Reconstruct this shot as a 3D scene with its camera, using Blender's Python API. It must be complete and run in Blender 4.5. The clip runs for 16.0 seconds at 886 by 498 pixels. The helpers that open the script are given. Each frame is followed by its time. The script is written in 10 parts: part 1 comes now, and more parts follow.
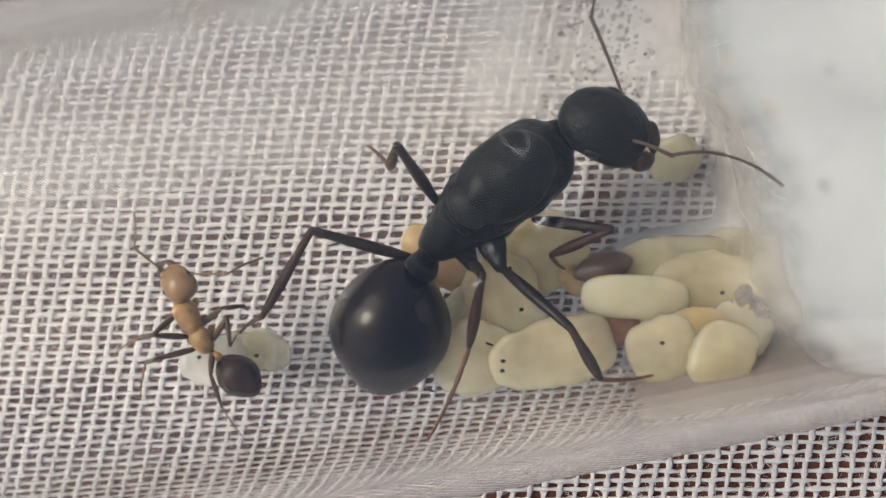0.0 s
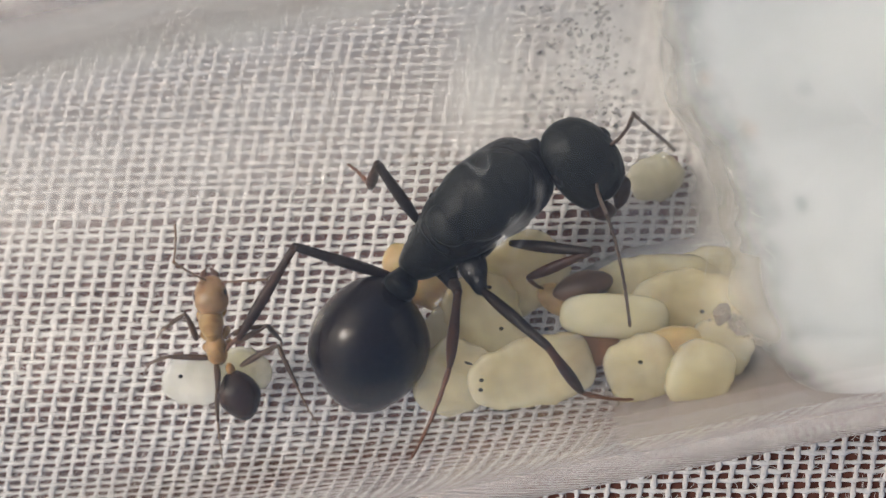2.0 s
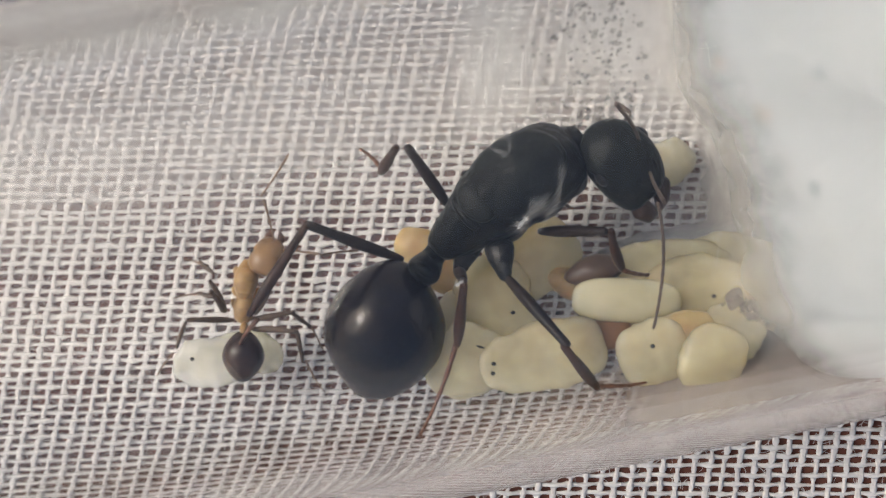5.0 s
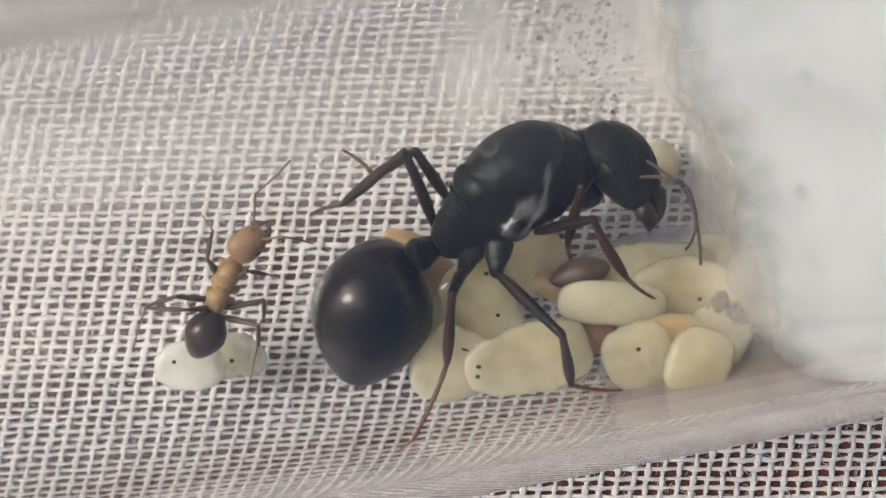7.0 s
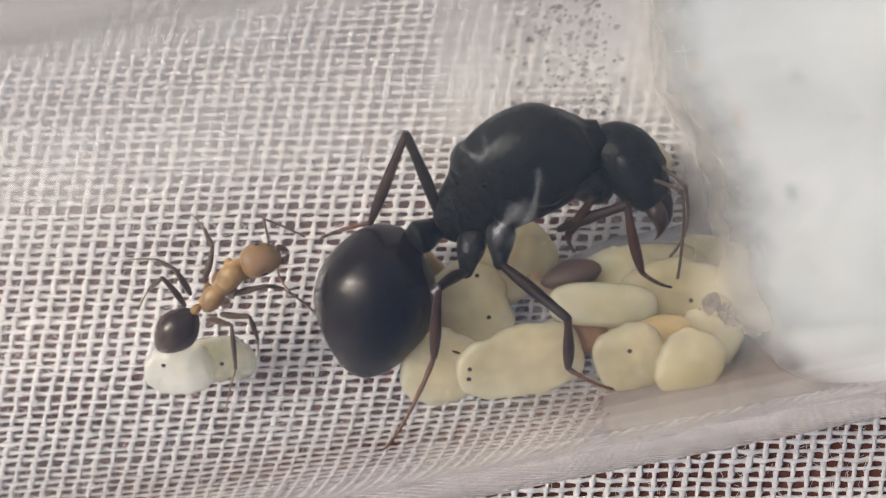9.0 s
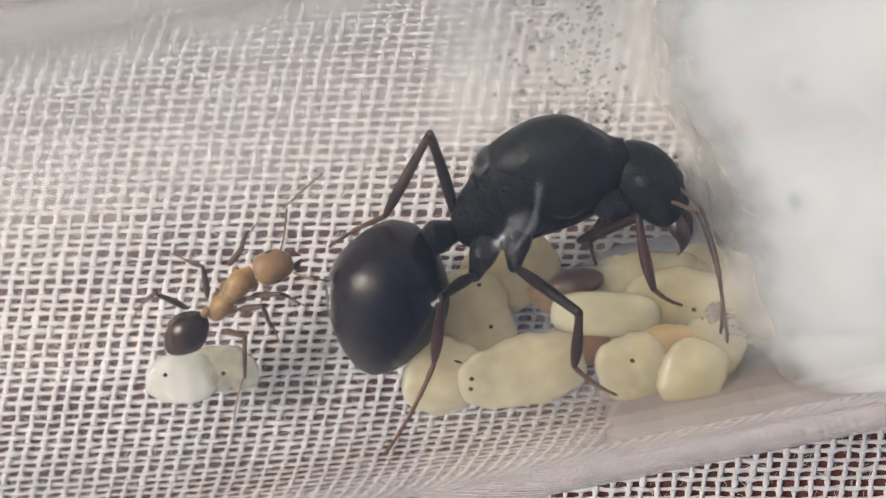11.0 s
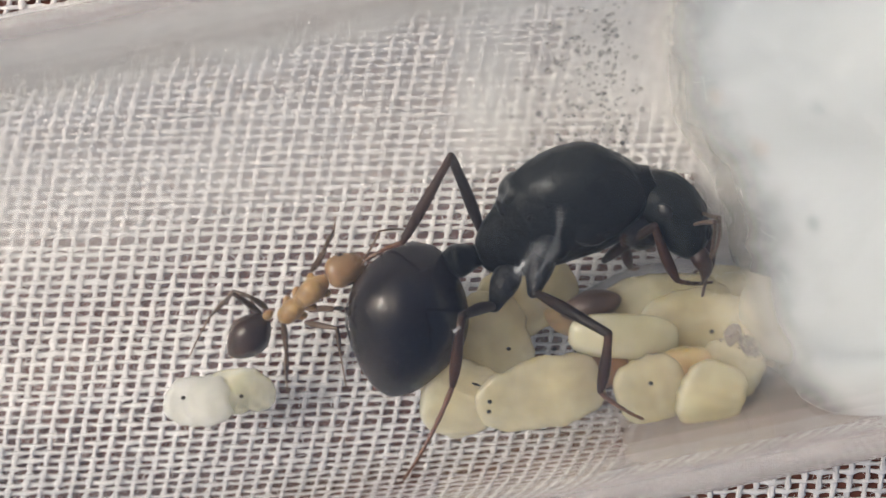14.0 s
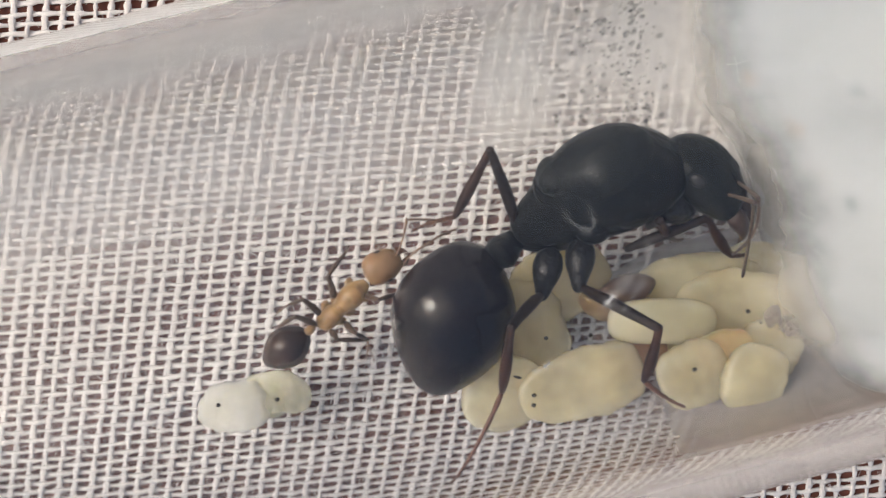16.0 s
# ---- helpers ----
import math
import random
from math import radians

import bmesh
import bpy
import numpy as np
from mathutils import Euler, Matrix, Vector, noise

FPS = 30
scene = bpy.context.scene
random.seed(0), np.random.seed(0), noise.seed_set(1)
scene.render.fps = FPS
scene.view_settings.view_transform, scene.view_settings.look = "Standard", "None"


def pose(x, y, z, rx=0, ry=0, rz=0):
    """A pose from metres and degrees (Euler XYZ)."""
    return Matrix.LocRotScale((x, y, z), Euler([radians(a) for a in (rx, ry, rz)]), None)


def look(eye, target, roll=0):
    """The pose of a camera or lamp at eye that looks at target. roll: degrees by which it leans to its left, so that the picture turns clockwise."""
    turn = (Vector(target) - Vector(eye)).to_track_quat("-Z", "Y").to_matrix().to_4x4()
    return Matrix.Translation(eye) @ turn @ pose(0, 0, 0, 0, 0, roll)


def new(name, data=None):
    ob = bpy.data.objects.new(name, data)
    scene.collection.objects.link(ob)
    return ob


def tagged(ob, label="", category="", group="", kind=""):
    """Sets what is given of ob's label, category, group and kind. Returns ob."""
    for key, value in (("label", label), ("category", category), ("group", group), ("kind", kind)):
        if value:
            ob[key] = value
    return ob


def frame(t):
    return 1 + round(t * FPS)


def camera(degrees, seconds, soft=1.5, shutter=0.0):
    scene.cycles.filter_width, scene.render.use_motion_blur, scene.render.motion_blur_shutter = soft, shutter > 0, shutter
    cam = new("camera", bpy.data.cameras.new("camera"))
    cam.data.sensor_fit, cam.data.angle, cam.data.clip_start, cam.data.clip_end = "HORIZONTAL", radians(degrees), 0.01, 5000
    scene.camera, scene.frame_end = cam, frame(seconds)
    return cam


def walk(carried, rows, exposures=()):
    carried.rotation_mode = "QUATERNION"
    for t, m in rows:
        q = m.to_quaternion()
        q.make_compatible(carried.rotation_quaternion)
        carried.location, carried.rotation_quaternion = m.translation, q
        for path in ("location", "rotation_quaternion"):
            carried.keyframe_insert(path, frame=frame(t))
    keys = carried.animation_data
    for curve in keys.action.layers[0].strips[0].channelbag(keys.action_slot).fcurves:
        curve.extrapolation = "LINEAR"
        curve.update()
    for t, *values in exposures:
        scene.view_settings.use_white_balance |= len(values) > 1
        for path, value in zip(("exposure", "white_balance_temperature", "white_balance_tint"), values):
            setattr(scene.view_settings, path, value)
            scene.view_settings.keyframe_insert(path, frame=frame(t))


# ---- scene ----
cam = camera(40, 16.0, soft=1.2, shutter=0.5)
walk(cam, [
    (0, pose(-0.000504, -0.000453, 0.040371, -1.105, -0.131, 0.179)),
    (0.5, pose(0.000282, -0.000989, 0.040479, -0.184, 0.880, 0.306)),
    (1, pose(0.000798, 0.000211, 0.040294, -1.672, 1.014, 0.064)),
    (1.5, pose(0.000549, -0.000311, 0.040630, -0.587, 0.532, 0.122)),
    (2, pose(0.000740, -0.000466, 0.040430, -0.178, 0.833, 0.061)),
    (2.5, pose(-0.000006, -0.000439, 0.040488, -0.130, -0.185, 0.014)),
    (3, pose(0.000422, -0.000060, 0.040441, -1.000, 0.697, 0.066)),
    (3.5, pose(0.000110, -0.000739, 0.040498, -0.023, 0.485, 0.352)),
    (4, pose(0.000120, -0.000587, 0.040486, -0.622, 0.523, 0.335)),
    (6.5, pose(0.000187, -0.000638, 0.040317, -0.757, 0.270, 0.309)),
    (7, pose(0.000128, -0.000605, 0.040182, -0.632, -0.255, 0.430)),
    (7.5, pose(0.000218, -0.000553, 0.040262, -0.633, -0.328, 0.276)),
    (8, pose(0.000433, -0.000859, 0.040176, -0.089, 0.004, 0.182)),
    (8.5, pose(0.000186, -0.000517, 0.040130, -0.542, -0.586, 0.207)),
    (9, pose(0.000120, -0.000494, 0.040073, -0.705, -0.713, 0.241)),
    (11.5, pose(0.000341, -0.000272, 0.039970, -0.478, -0.236, 0.114)),
    (12, pose(0.000425, -0.000322, 0.040058, -0.321, -0.075, 0.046)),
    (12.5, pose(0.000200, -0.000225, 0.040150, -0.584, -0.203, 0.072)),
    (13, pose(0.000203, -0.000323, 0.040148, -0.371, -0.071, 0.012)),
    (13.5, pose(0.000180, -0.000204, 0.040180, -0.613, 0.074, 0.098)),
    (14, pose(0.000000, 0.000000, 0.040000, 0.007, 0.004, 0.000)),
    (14.5, pose(-0.000804, 0.000784, 0.039978, -0.073, 0.448, -0.482)),
    (15, pose(-0.001066, 0.001574, 0.039498, -2.371, -1.781, -0.963)),
    (15.5, pose(-0.001727, 0.001890, 0.039191, -3.052, -2.434, -1.638)),
    (16, pose(-0.003203, 0.002806, 0.039256, -4.520, -3.733, -2.735)),
], [(0.0, 0.05, 6560, 8), (3.5, 0.05, 6560, 8), (7.0, 0.12, 6530, 8), (9.0, 0.17, 6530, 10), (12.5, 0.21, 6530, 9), (13.5, 0.19, 6530, 8), (15.0, 0.12, 6540, 8), (16.0, 0.13, 6560, 9)])

# ---- light: open sky with a high, veiled sun ----
SUN_EL, SUN_AZ = radians(42), radians(287)      # azimuth clockwise from +y
world = bpy.data.worlds.new("sky")
scene.world = world
world.use_nodes = True
wn = world.node_tree
sky = wn.nodes.new("ShaderNodeTexSky")
sky.sky_type, sky.sun_disc = "NISHITA", False
sky.sun_elevation, sky.sun_rotation = SUN_EL, SUN_AZ
sky.air_density, sky.dust_density, sky.ozone_density = 1.0, 6.5, 1.0
wn.nodes["Background"].inputs["Strength"].default_value = 0.135
wn.links.new(sky.outputs[0], wn.nodes["Background"].inputs["Color"])
sun = new("sun", bpy.data.lights.new("sun", "SUN"))
sun.data.energy, sun.data.angle, sun.data.color = 0.72, radians(13), (1.0, 0.98, 0.95)
away = Vector((math.sin(SUN_AZ) * math.cos(SUN_EL), math.cos(SUN_AZ) * math.cos(SUN_EL), math.sin(SUN_EL)))
sun.matrix_world = look(away * 3, (0, 0, 0))

MM = 0.001


# ---- small tools: all shapes are given in millimetres ----
def mesh(verts, faces, smooth=True):
    me = bpy.data.meshes.new("shape")
    me.from_pydata([(x * MM, y * MM, z * MM) for x, y, z in verts], [], faces)
    if smooth:
        me.polygons.foreach_set("use_smooth", [True] * len(me.polygons))
    me.update()
    return me


def part(name, me, material, parent=None, label="", m=None):
    ob = new(name, me)
    if not me.materials:
        me.materials.append(material)
    if parent:
        ob.parent = parent
    if m is not None:
        ob.matrix_basis = m
    return tagged(ob, label)


def place(x, y, z, rx=0, ry=0, rz=0):
    return pose(x * MM, y * MM, z * MM, rx, ry, rz)


def turned(x, y, z, w, a, b, c):
    """A pose from millimetres and a quaternion."""
    q = Euler((0, 0, 0)).to_quaternion()
    q.w, q.x, q.y, q.z = w, a, b, c
    return Matrix.LocRotScale((x * MM, y * MM, z * MM), q.normalized(), None)


def smooth_rows(rows, steps):
    """Catmull-Rom through the rows of a profile."""
    r = np.array([rows[0], *rows, rows[-1]], float)
    out = []
    for i in range(1, len(r) - 2):
        for k in range(steps):
            t = k / steps
            p0, p1, p2, p3 = r[i - 1], r[i], r[i + 1], r[i + 2]
            out.append(0.5 * (2 * p1 + (p2 - p0) * t + (2 * p0 - 5 * p1 + 4 * p2 - p3) * t * t
                              + (3 * p1 - p0 - 3 * p2 + p3) * t ** 3))
    out.append(r[-2])
    return np.array(out)


def loft(rows, sides=20, steps=4, flat=0.0, rough=0.0, seed=0.0, square=1.0):
    """A closed body along x. Rows: x, centre y, centre z, half width, half height. flat squares its underside; rough dents it; square below 1 flattens top and sides."""
    prof = smooth_rows(rows, steps) if steps > 1 else np.array(rows, float)
    verts, faces = [], []
    for x, cy, cz, ry, rz in prof:
        ry, rz = max(ry, 0.004), max(rz, 0.004)
        for k in range(sides):
            a = 2 * math.pi * k / sides
            y, z = math.cos(a), math.sin(a)
            y, z = math.copysign(abs(y) ** square, y) * ry, math.copysign(abs(z) ** square, z) * rz
            if z < 0:
                z *= 1 - flat
            v = Vector((x, cy + y, cz + z))
            if rough:
                n = noise.noise_vector(v * 0.9 + Vector((seed, 0, 0))) + 0.4 * noise.noise_vector(v * 2.6 + Vector((0, seed, 0)))
                v = v + n * rough
            verts.append(tuple(v))
    n = len(prof)
    for i in range(n - 1):
        for k in range(sides):
            k2 = (k + 1) % sides
            faces.append((i * sides + k, i * sides + k2, (i + 1) * sides + k2, (i + 1) * sides + k))
    faces.append(tuple(range(sides - 1, -1, -1)))
    faces.append(tuple((n - 1) * sides + k for k in range(sides)))
    flip = prof[-1][0] > prof[0][0]
    return mesh(verts, faces if flip else [f[::-1] for f in faces])


def egg(a, b, c, blunt=0.0, sides=20, rings=12, rough=0.0, seed=0.0, bend=0.0, folds=0, full=2.0, square=1.0):
    """An egg of half axes a, b, c along x; blunt widens its front; bend lifts both ends; folds ring it; full squares its ends."""
    rows = []
    for i in range(rings + 1):
        u = -math.cos(math.pi * i / rings)
        w = max(0, 1 - abs(u) ** full) ** (1 / full) * (1 + blunt * u) * (1 + (0.022 * math.cos(math.pi * folds * (u + 1)) if folds else 0))
        rows.append((u * a, 0, bend * u * u, b * w, c * w))
    return loft(rows, sides, 1, 0, rough, seed, square)


def limb(length, radii, sides=8, bow=0.0, flatten=1.0):
    """A leg piece along x from 0 to its length; radii at even steps."""
    n = len(radii) - 1
    rows = [(-radii[0] * 0.6, 0, 0, radii[0] * 0.3, radii[0] * 0.3)]
    for i, r in enumerate(radii):
        u = i / n
        rows.append((u * length, 0, bow * 4 * u * (1 - u), r, r * flatten))
    rows.append((length + radii[-1] * 0.6, 0, 0, radii[-1] * 0.3, radii[-1] * 0.3))
    return loft(rows, sides, 3)


def beads(length, count, r0, r1, sides=8, sag=0.0, bow=0.0):
    """A row of small joints along x, for feelers and feet."""
    rows = []
    for i in range(count):
        u0, u1 = i / count, (i + 1) / count
        for u, k in ((u0 + 0.04 / count, 0.78), (u0 + 0.3 / count, 0.95), (u0 + 0.75 / count, 1.04), (u1 - 0.06 / count, 0.86)):
            r = (r0 + (r1 - r0) * u) * k
            rows.append((u * length, sag * u * u + 4 * bow * u * (1 - u), -0.3 * sag * u * u, r, r))
    rows.append((length + r1 * 0.8, sag, -0.3 * sag, 0.01, 0.01))
    return loft(rows, sides, 1)


# ---- materials ----
def material(name, color, rough=0.5, var=0.25, scale=1.5, fine=14, bump=0.15, metal=0.0, sub=0.0, sub_radius=(0.6, 0.35, 0.15),
             coat=0.0, spec=0.5, tone=None, sheen=0.0, grain_mix=0.35, lump=0.0, clear=0.0):
    """A surface with broad mottling, fine grain and relief; scale and fine in cycles per millimetre."""
    mat = bpy.data.materials.new(name)
    mat.use_nodes = True
    nt = mat.node_tree
    b = nt.nodes["Principled BSDF"]
    b.inputs["Roughness"].default_value = rough
    b.inputs["Metallic"].default_value = metal
    b.inputs["Coat Weight"].default_value = coat
    b.inputs["Coat Roughness"].default_value = 0.12
    b.inputs["Specular IOR Level"].default_value = spec
    b.inputs["Sheen Weight"].default_value = sheen
    if sub:
        b.inputs["Subsurface Weight"].default_value = sub
        b.inputs["Subsurface Radius"].default_value = sub_radius
        b.inputs["Subsurface Scale"].default_value = MM
    tc = nt.nodes.new("ShaderNodeTexCoord")
    info = nt.nodes.new("ShaderNodeObjectInfo")
    shift = nt.nodes.new("ShaderNodeVectorMath")
    shift.operation = "ADD"
    nt.links.new(tc.outputs["Object"], shift.inputs[0])
    nt.links.new(info.outputs["Random"], shift.inputs[1])
    broad = nt.nodes.new("ShaderNodeTexNoise")
    broad.inputs["Scale"].default_value, broad.inputs["Detail"].default_value = scale * 1000, 4
    grain = nt.nodes.new("ShaderNodeTexNoise")
    grain.inputs["Scale"].default_value, grain.inputs["Detail"].default_value = fine * 1000, 3
    for n in (broad, grain):
        nt.links.new(shift.outputs[0], n.inputs["Vector"])
    ramp = nt.nodes.new("ShaderNodeValToRGB")
    tone = tone or tuple(c * 0.55 for c in color)
    ramp.color_ramp.elements[0].position, ramp.color_ramp.elements[1].position = 0.5 - var, 0.5 + var * 0.5
    ramp.color_ramp.elements[0].color = (*tone, 1)
    ramp.color_ramp.elements[1].color = (*color, 1)
    nt.links.new(broad.outputs["Fac"], ramp.inputs["Fac"])
    mix = nt.nodes.new("ShaderNodeMix")
    mix.data_type, mix.blend_type = "RGBA", "MULTIPLY"
    mix.inputs["Factor"].default_value = grain_mix
    nt.links.new(ramp.outputs["Color"], mix.inputs["A"])
    nt.links.new(grain.outputs["Fac"], mix.inputs["B"])
    nt.links.new(mix.outputs["Result"], b.inputs["Base Color"])
    wear = nt.nodes.new("ShaderNodeMapRange")
    wear.inputs["To Min"].default_value, wear.inputs["To Max"].default_value = rough * 0.7, min(1.0, rough * 1.35)
    nt.links.new(broad.outputs["Fac"], wear.inputs["Value"])
    nt.links.new(wear.outputs[0], b.inputs["Roughness"])
    bp = nt.nodes.new("ShaderNodeBump")
    bp.inputs["Strength"].default_value, bp.inputs["Distance"].default_value = bump, 0.05 * MM
    nt.links.new(grain.outputs["Fac"], bp.inputs["Height"])
    nt.links.new(bp.outputs["Normal"], b.inputs["Normal"])
    if lump:
        dents = nt.nodes.new("ShaderNodeBump")
        dents.inputs["Strength"].default_value, dents.inputs["Distance"].default_value = lump, 0.25 * MM
        nt.links.new(broad.outputs["Fac"], dents.inputs["Height"])
        nt.links.new(dents.outputs["Normal"], bp.inputs["Normal"])
    if clear:
        see = nt.nodes.new("ShaderNodeMapRange")
        see.inputs["From Min"].default_value, see.inputs["From Max"].default_value = 0.3, 0.7
        see.inputs["To Min"].default_value, see.inputs["To Max"].default_value = 1 - clear, 1 - clear * 0.35
        nt.links.new(broad.outputs["Fac"], see.inputs["Value"])
        nt.links.new(see.outputs[0], b.inputs["Alpha"])
    return mat


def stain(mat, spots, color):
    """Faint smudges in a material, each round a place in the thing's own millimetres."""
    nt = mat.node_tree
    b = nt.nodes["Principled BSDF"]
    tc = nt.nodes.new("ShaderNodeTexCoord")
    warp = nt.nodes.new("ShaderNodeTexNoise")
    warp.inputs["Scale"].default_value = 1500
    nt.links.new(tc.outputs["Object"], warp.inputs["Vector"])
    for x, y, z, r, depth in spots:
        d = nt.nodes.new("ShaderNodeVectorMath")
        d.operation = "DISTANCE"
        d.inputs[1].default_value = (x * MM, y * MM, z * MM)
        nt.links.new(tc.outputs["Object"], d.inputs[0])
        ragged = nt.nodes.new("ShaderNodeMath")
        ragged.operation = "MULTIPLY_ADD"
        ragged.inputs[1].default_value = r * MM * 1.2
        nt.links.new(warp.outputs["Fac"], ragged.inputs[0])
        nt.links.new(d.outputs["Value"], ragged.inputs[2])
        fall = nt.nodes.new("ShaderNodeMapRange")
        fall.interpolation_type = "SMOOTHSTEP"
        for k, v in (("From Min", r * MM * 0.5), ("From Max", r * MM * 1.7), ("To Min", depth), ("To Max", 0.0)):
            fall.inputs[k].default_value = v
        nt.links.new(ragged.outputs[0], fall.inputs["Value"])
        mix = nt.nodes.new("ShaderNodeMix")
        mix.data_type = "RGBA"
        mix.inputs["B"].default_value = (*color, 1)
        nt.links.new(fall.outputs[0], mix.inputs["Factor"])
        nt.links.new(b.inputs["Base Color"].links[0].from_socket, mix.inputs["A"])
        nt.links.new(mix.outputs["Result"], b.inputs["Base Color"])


M_THREAD = material("cotton_thread", (0.875, 0.835, 0.812), 0.9, 0.25, 0.25, 11, 0.9, sheen=0.2, tone=(0.765, 0.725, 0.70), grain_mix=0.22)
M_TABLE = material("table_wood", (0.205, 0.083, 0.063), 0.75, 0.3, 0.12, 3, 0.3, tone=(0.12, 0.047, 0.036), spec=0.15)
M_COTTON = material("cotton_wool", (0.575, 0.60, 0.61), 0.95, 0.25, 0.35, 6, 0.15, sub=1.0, sub_radius=(3.0, 3.0, 2.9), spec=0.1, tone=(0.53, 0.555, 0.56), grain_mix=0.1)
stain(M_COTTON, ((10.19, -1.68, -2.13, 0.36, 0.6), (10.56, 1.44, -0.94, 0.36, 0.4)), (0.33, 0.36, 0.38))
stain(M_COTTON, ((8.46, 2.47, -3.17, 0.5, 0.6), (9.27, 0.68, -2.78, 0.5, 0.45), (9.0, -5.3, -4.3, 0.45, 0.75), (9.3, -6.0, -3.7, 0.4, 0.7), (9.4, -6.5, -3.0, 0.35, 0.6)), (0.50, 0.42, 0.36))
M_FIBRE = material("cotton_fibre", (0.93, 0.94, 0.925), 0.8, 0.2, 0.5, 6, 0.1, spec=0.2, tone=(0.88, 0.89, 0.87))
M_BLACK = material("black_cuticle", (0.0095, 0.011, 0.0105), 0.34, 0.3, 1.2, 9, 0.15, spec=0.13, tone=(0.007, 0.008, 0.008), lump=0.6)
M_SATIN = material("satin_sheen_cuticle", (0.0135, 0.016, 0.015), 0.40, 0.3, 1.3, 9, 0.18, spec=0.17, tone=(0.008, 0.0095, 0.009), lump=0.5)
M_GASTER = material("gloss_black_cuticle", (0.009, 0.0064, 0.0066), 0.07, 0.3, 0.9, 9, 0.05, spec=0.36, tone=(0.005, 0.0042, 0.0045), lump=0.35)
M_LEG = material("dark_brown_cuticle", (0.024, 0.014, 0.0095), 0.45, 0.3, 0.9, 20, 0.12, spec=0.3, tone=(0.010, 0.007, 0.006))
M_TIBIA = material("brown_black_leg", (0.062, 0.027, 0.015), 0.45, 0.3, 0.9, 20, 0.12, spec=0.3, tone=(0.014, 0.009, 0.008))
M_FOOT = material("red_brown_cuticle", (0.16, 0.066, 0.035), 0.42, 0.3, 0.9, 20, 0.12, tone=(0.05, 0.025, 0.017))
M_FEELER = material("brown_feeler", (0.13, 0.095, 0.075), 0.45, 0.3, 0.9, 20, 0.12, tone=(0.075, 0.053, 0.042))
M_JAW = material("dark_jaw", (0.05, 0.026, 0.018), 0.4, 0.3, 0.9, 20, 0.12, tone=(0.024, 0.014, 0.011))
M_EYE = material("eye", (0.014, 0.013, 0.013), 0.3, 0.2, 2, 40, 0.3)
M_AMBER = material("amber_cuticle", (0.46, 0.29, 0.125), 0.3, 0.22, 1.8, 24, 0.12, sub=0.35, sub_radius=(0.5, 0.25, 0.08), tone=(0.27, 0.155, 0.065))
M_AMBERHEAD = material("ochre_cuticle", (0.35, 0.215, 0.105), 0.3, 0.22, 1.8, 24, 0.12, sub=0.3, sub_radius=(0.5, 0.25, 0.08), tone=(0.22, 0.13, 0.065))
M_WGASTER = material("brown_black_cuticle", (0.05, 0.026, 0.017), 0.2, 0.3, 1.2, 26, 0.1, tone=(0.02, 0.014, 0.011))
M_WLEG = material("smoky_leg", (0.13, 0.08, 0.05), 0.45, 0.3, 2, 30, 0.1, tone=(0.045, 0.027, 0.02))
M_WFOOT = material("pale_brown_foot", (0.30, 0.19, 0.12), 0.45, 0.3, 2, 30, 0.1, tone=(0.18, 0.11, 0.07))
M_LARVA = material("cream_brood", (0.725, 0.61, 0.39), 0.24, 0.4, 0.5, 9, 0.04, sub=1.0, sub_radius=(3.0, 2.6, 1.8), tone=(0.66, 0.55, 0.345), grain_mix=0.04, spec=0.4, lump=0.2, clear=0.58, coat=0.35)
M_PUPA = material("ivory_brood", (0.67, 0.61, 0.425), 0.2, 0.4, 0.5, 9, 0.03, sub=1.0, sub_radius=(2.6, 2.3, 1.6), tone=(0.59, 0.535, 0.35), grain_mix=0.04, spec=0.4, lump=0.1, clear=0.42, coat=0.2)
M_WHITE = material("white_brood", (0.72, 0.715, 0.655), 0.2, 0.4, 0.6, 9, 0.03, sub=1.0, sub_radius=(1.2, 1.15, 0.95), tone=(0.74, 0.735, 0.66), grain_mix=0.04, spec=0.5, lump=0.6, clear=0.45, coat=0.5)
M_CALLOW = material("callow_amber", (0.56, 0.44, 0.25), 0.32, 0.3, 0.8, 12, 0.1, sub=0.9, sub_radius=(1.6, 1.1, 0.5), tone=(0.48, 0.34, 0.16), grain_mix=0.15, clear=0.3)
M_GLASSY = material("clear_brood", (0.74, 0.71, 0.54), 0.15, 0.4, 0.6, 9, 0.03, sub=1.0, sub_radius=(1.2, 1.1, 0.8), tone=(0.66, 0.63, 0.46), grain_mix=0.04, spec=0.5, lump=0.6, clear=0.7, coat=0.6)
M_HAZY = material("hazy_brood", (0.74, 0.68, 0.50), 0.3, 0.4, 0.6, 9, 0.03, sub=1.0, sub_radius=(2.0, 1.8, 1.3), tone=(0.69, 0.63, 0.46), grain_mix=0.04, clear=0.42)
M_FADED = material("clear_amber", (0.50, 0.36, 0.21), 0.3, 0.3, 0.8, 12, 0.1, sub=0.8, sub_radius=(1.6, 1.1, 0.5), tone=(0.40, 0.26, 0.14), grain_mix=0.15, clear=0.75)
M_RUST = material("rust_brown", (0.36, 0.21, 0.12), 0.4, 0.3, 0.9, 12, 0.15, sub=0.5, tone=(0.22, 0.12, 0.07), clear=0.2)
M_BROWN = material("grey_brown", (0.17, 0.115, 0.085), 0.36, 0.3, 0.9, 14, 0.12, sub=0.1, tone=(0.09, 0.06, 0.047))
M_COXA = material("sheeny_black_cuticle", (0.017, 0.017, 0.017), 0.34, 0.3, 1.6, 12, 0.15, spec=0.35, tone=(0.007, 0.0075, 0.0075), lump=1.0)
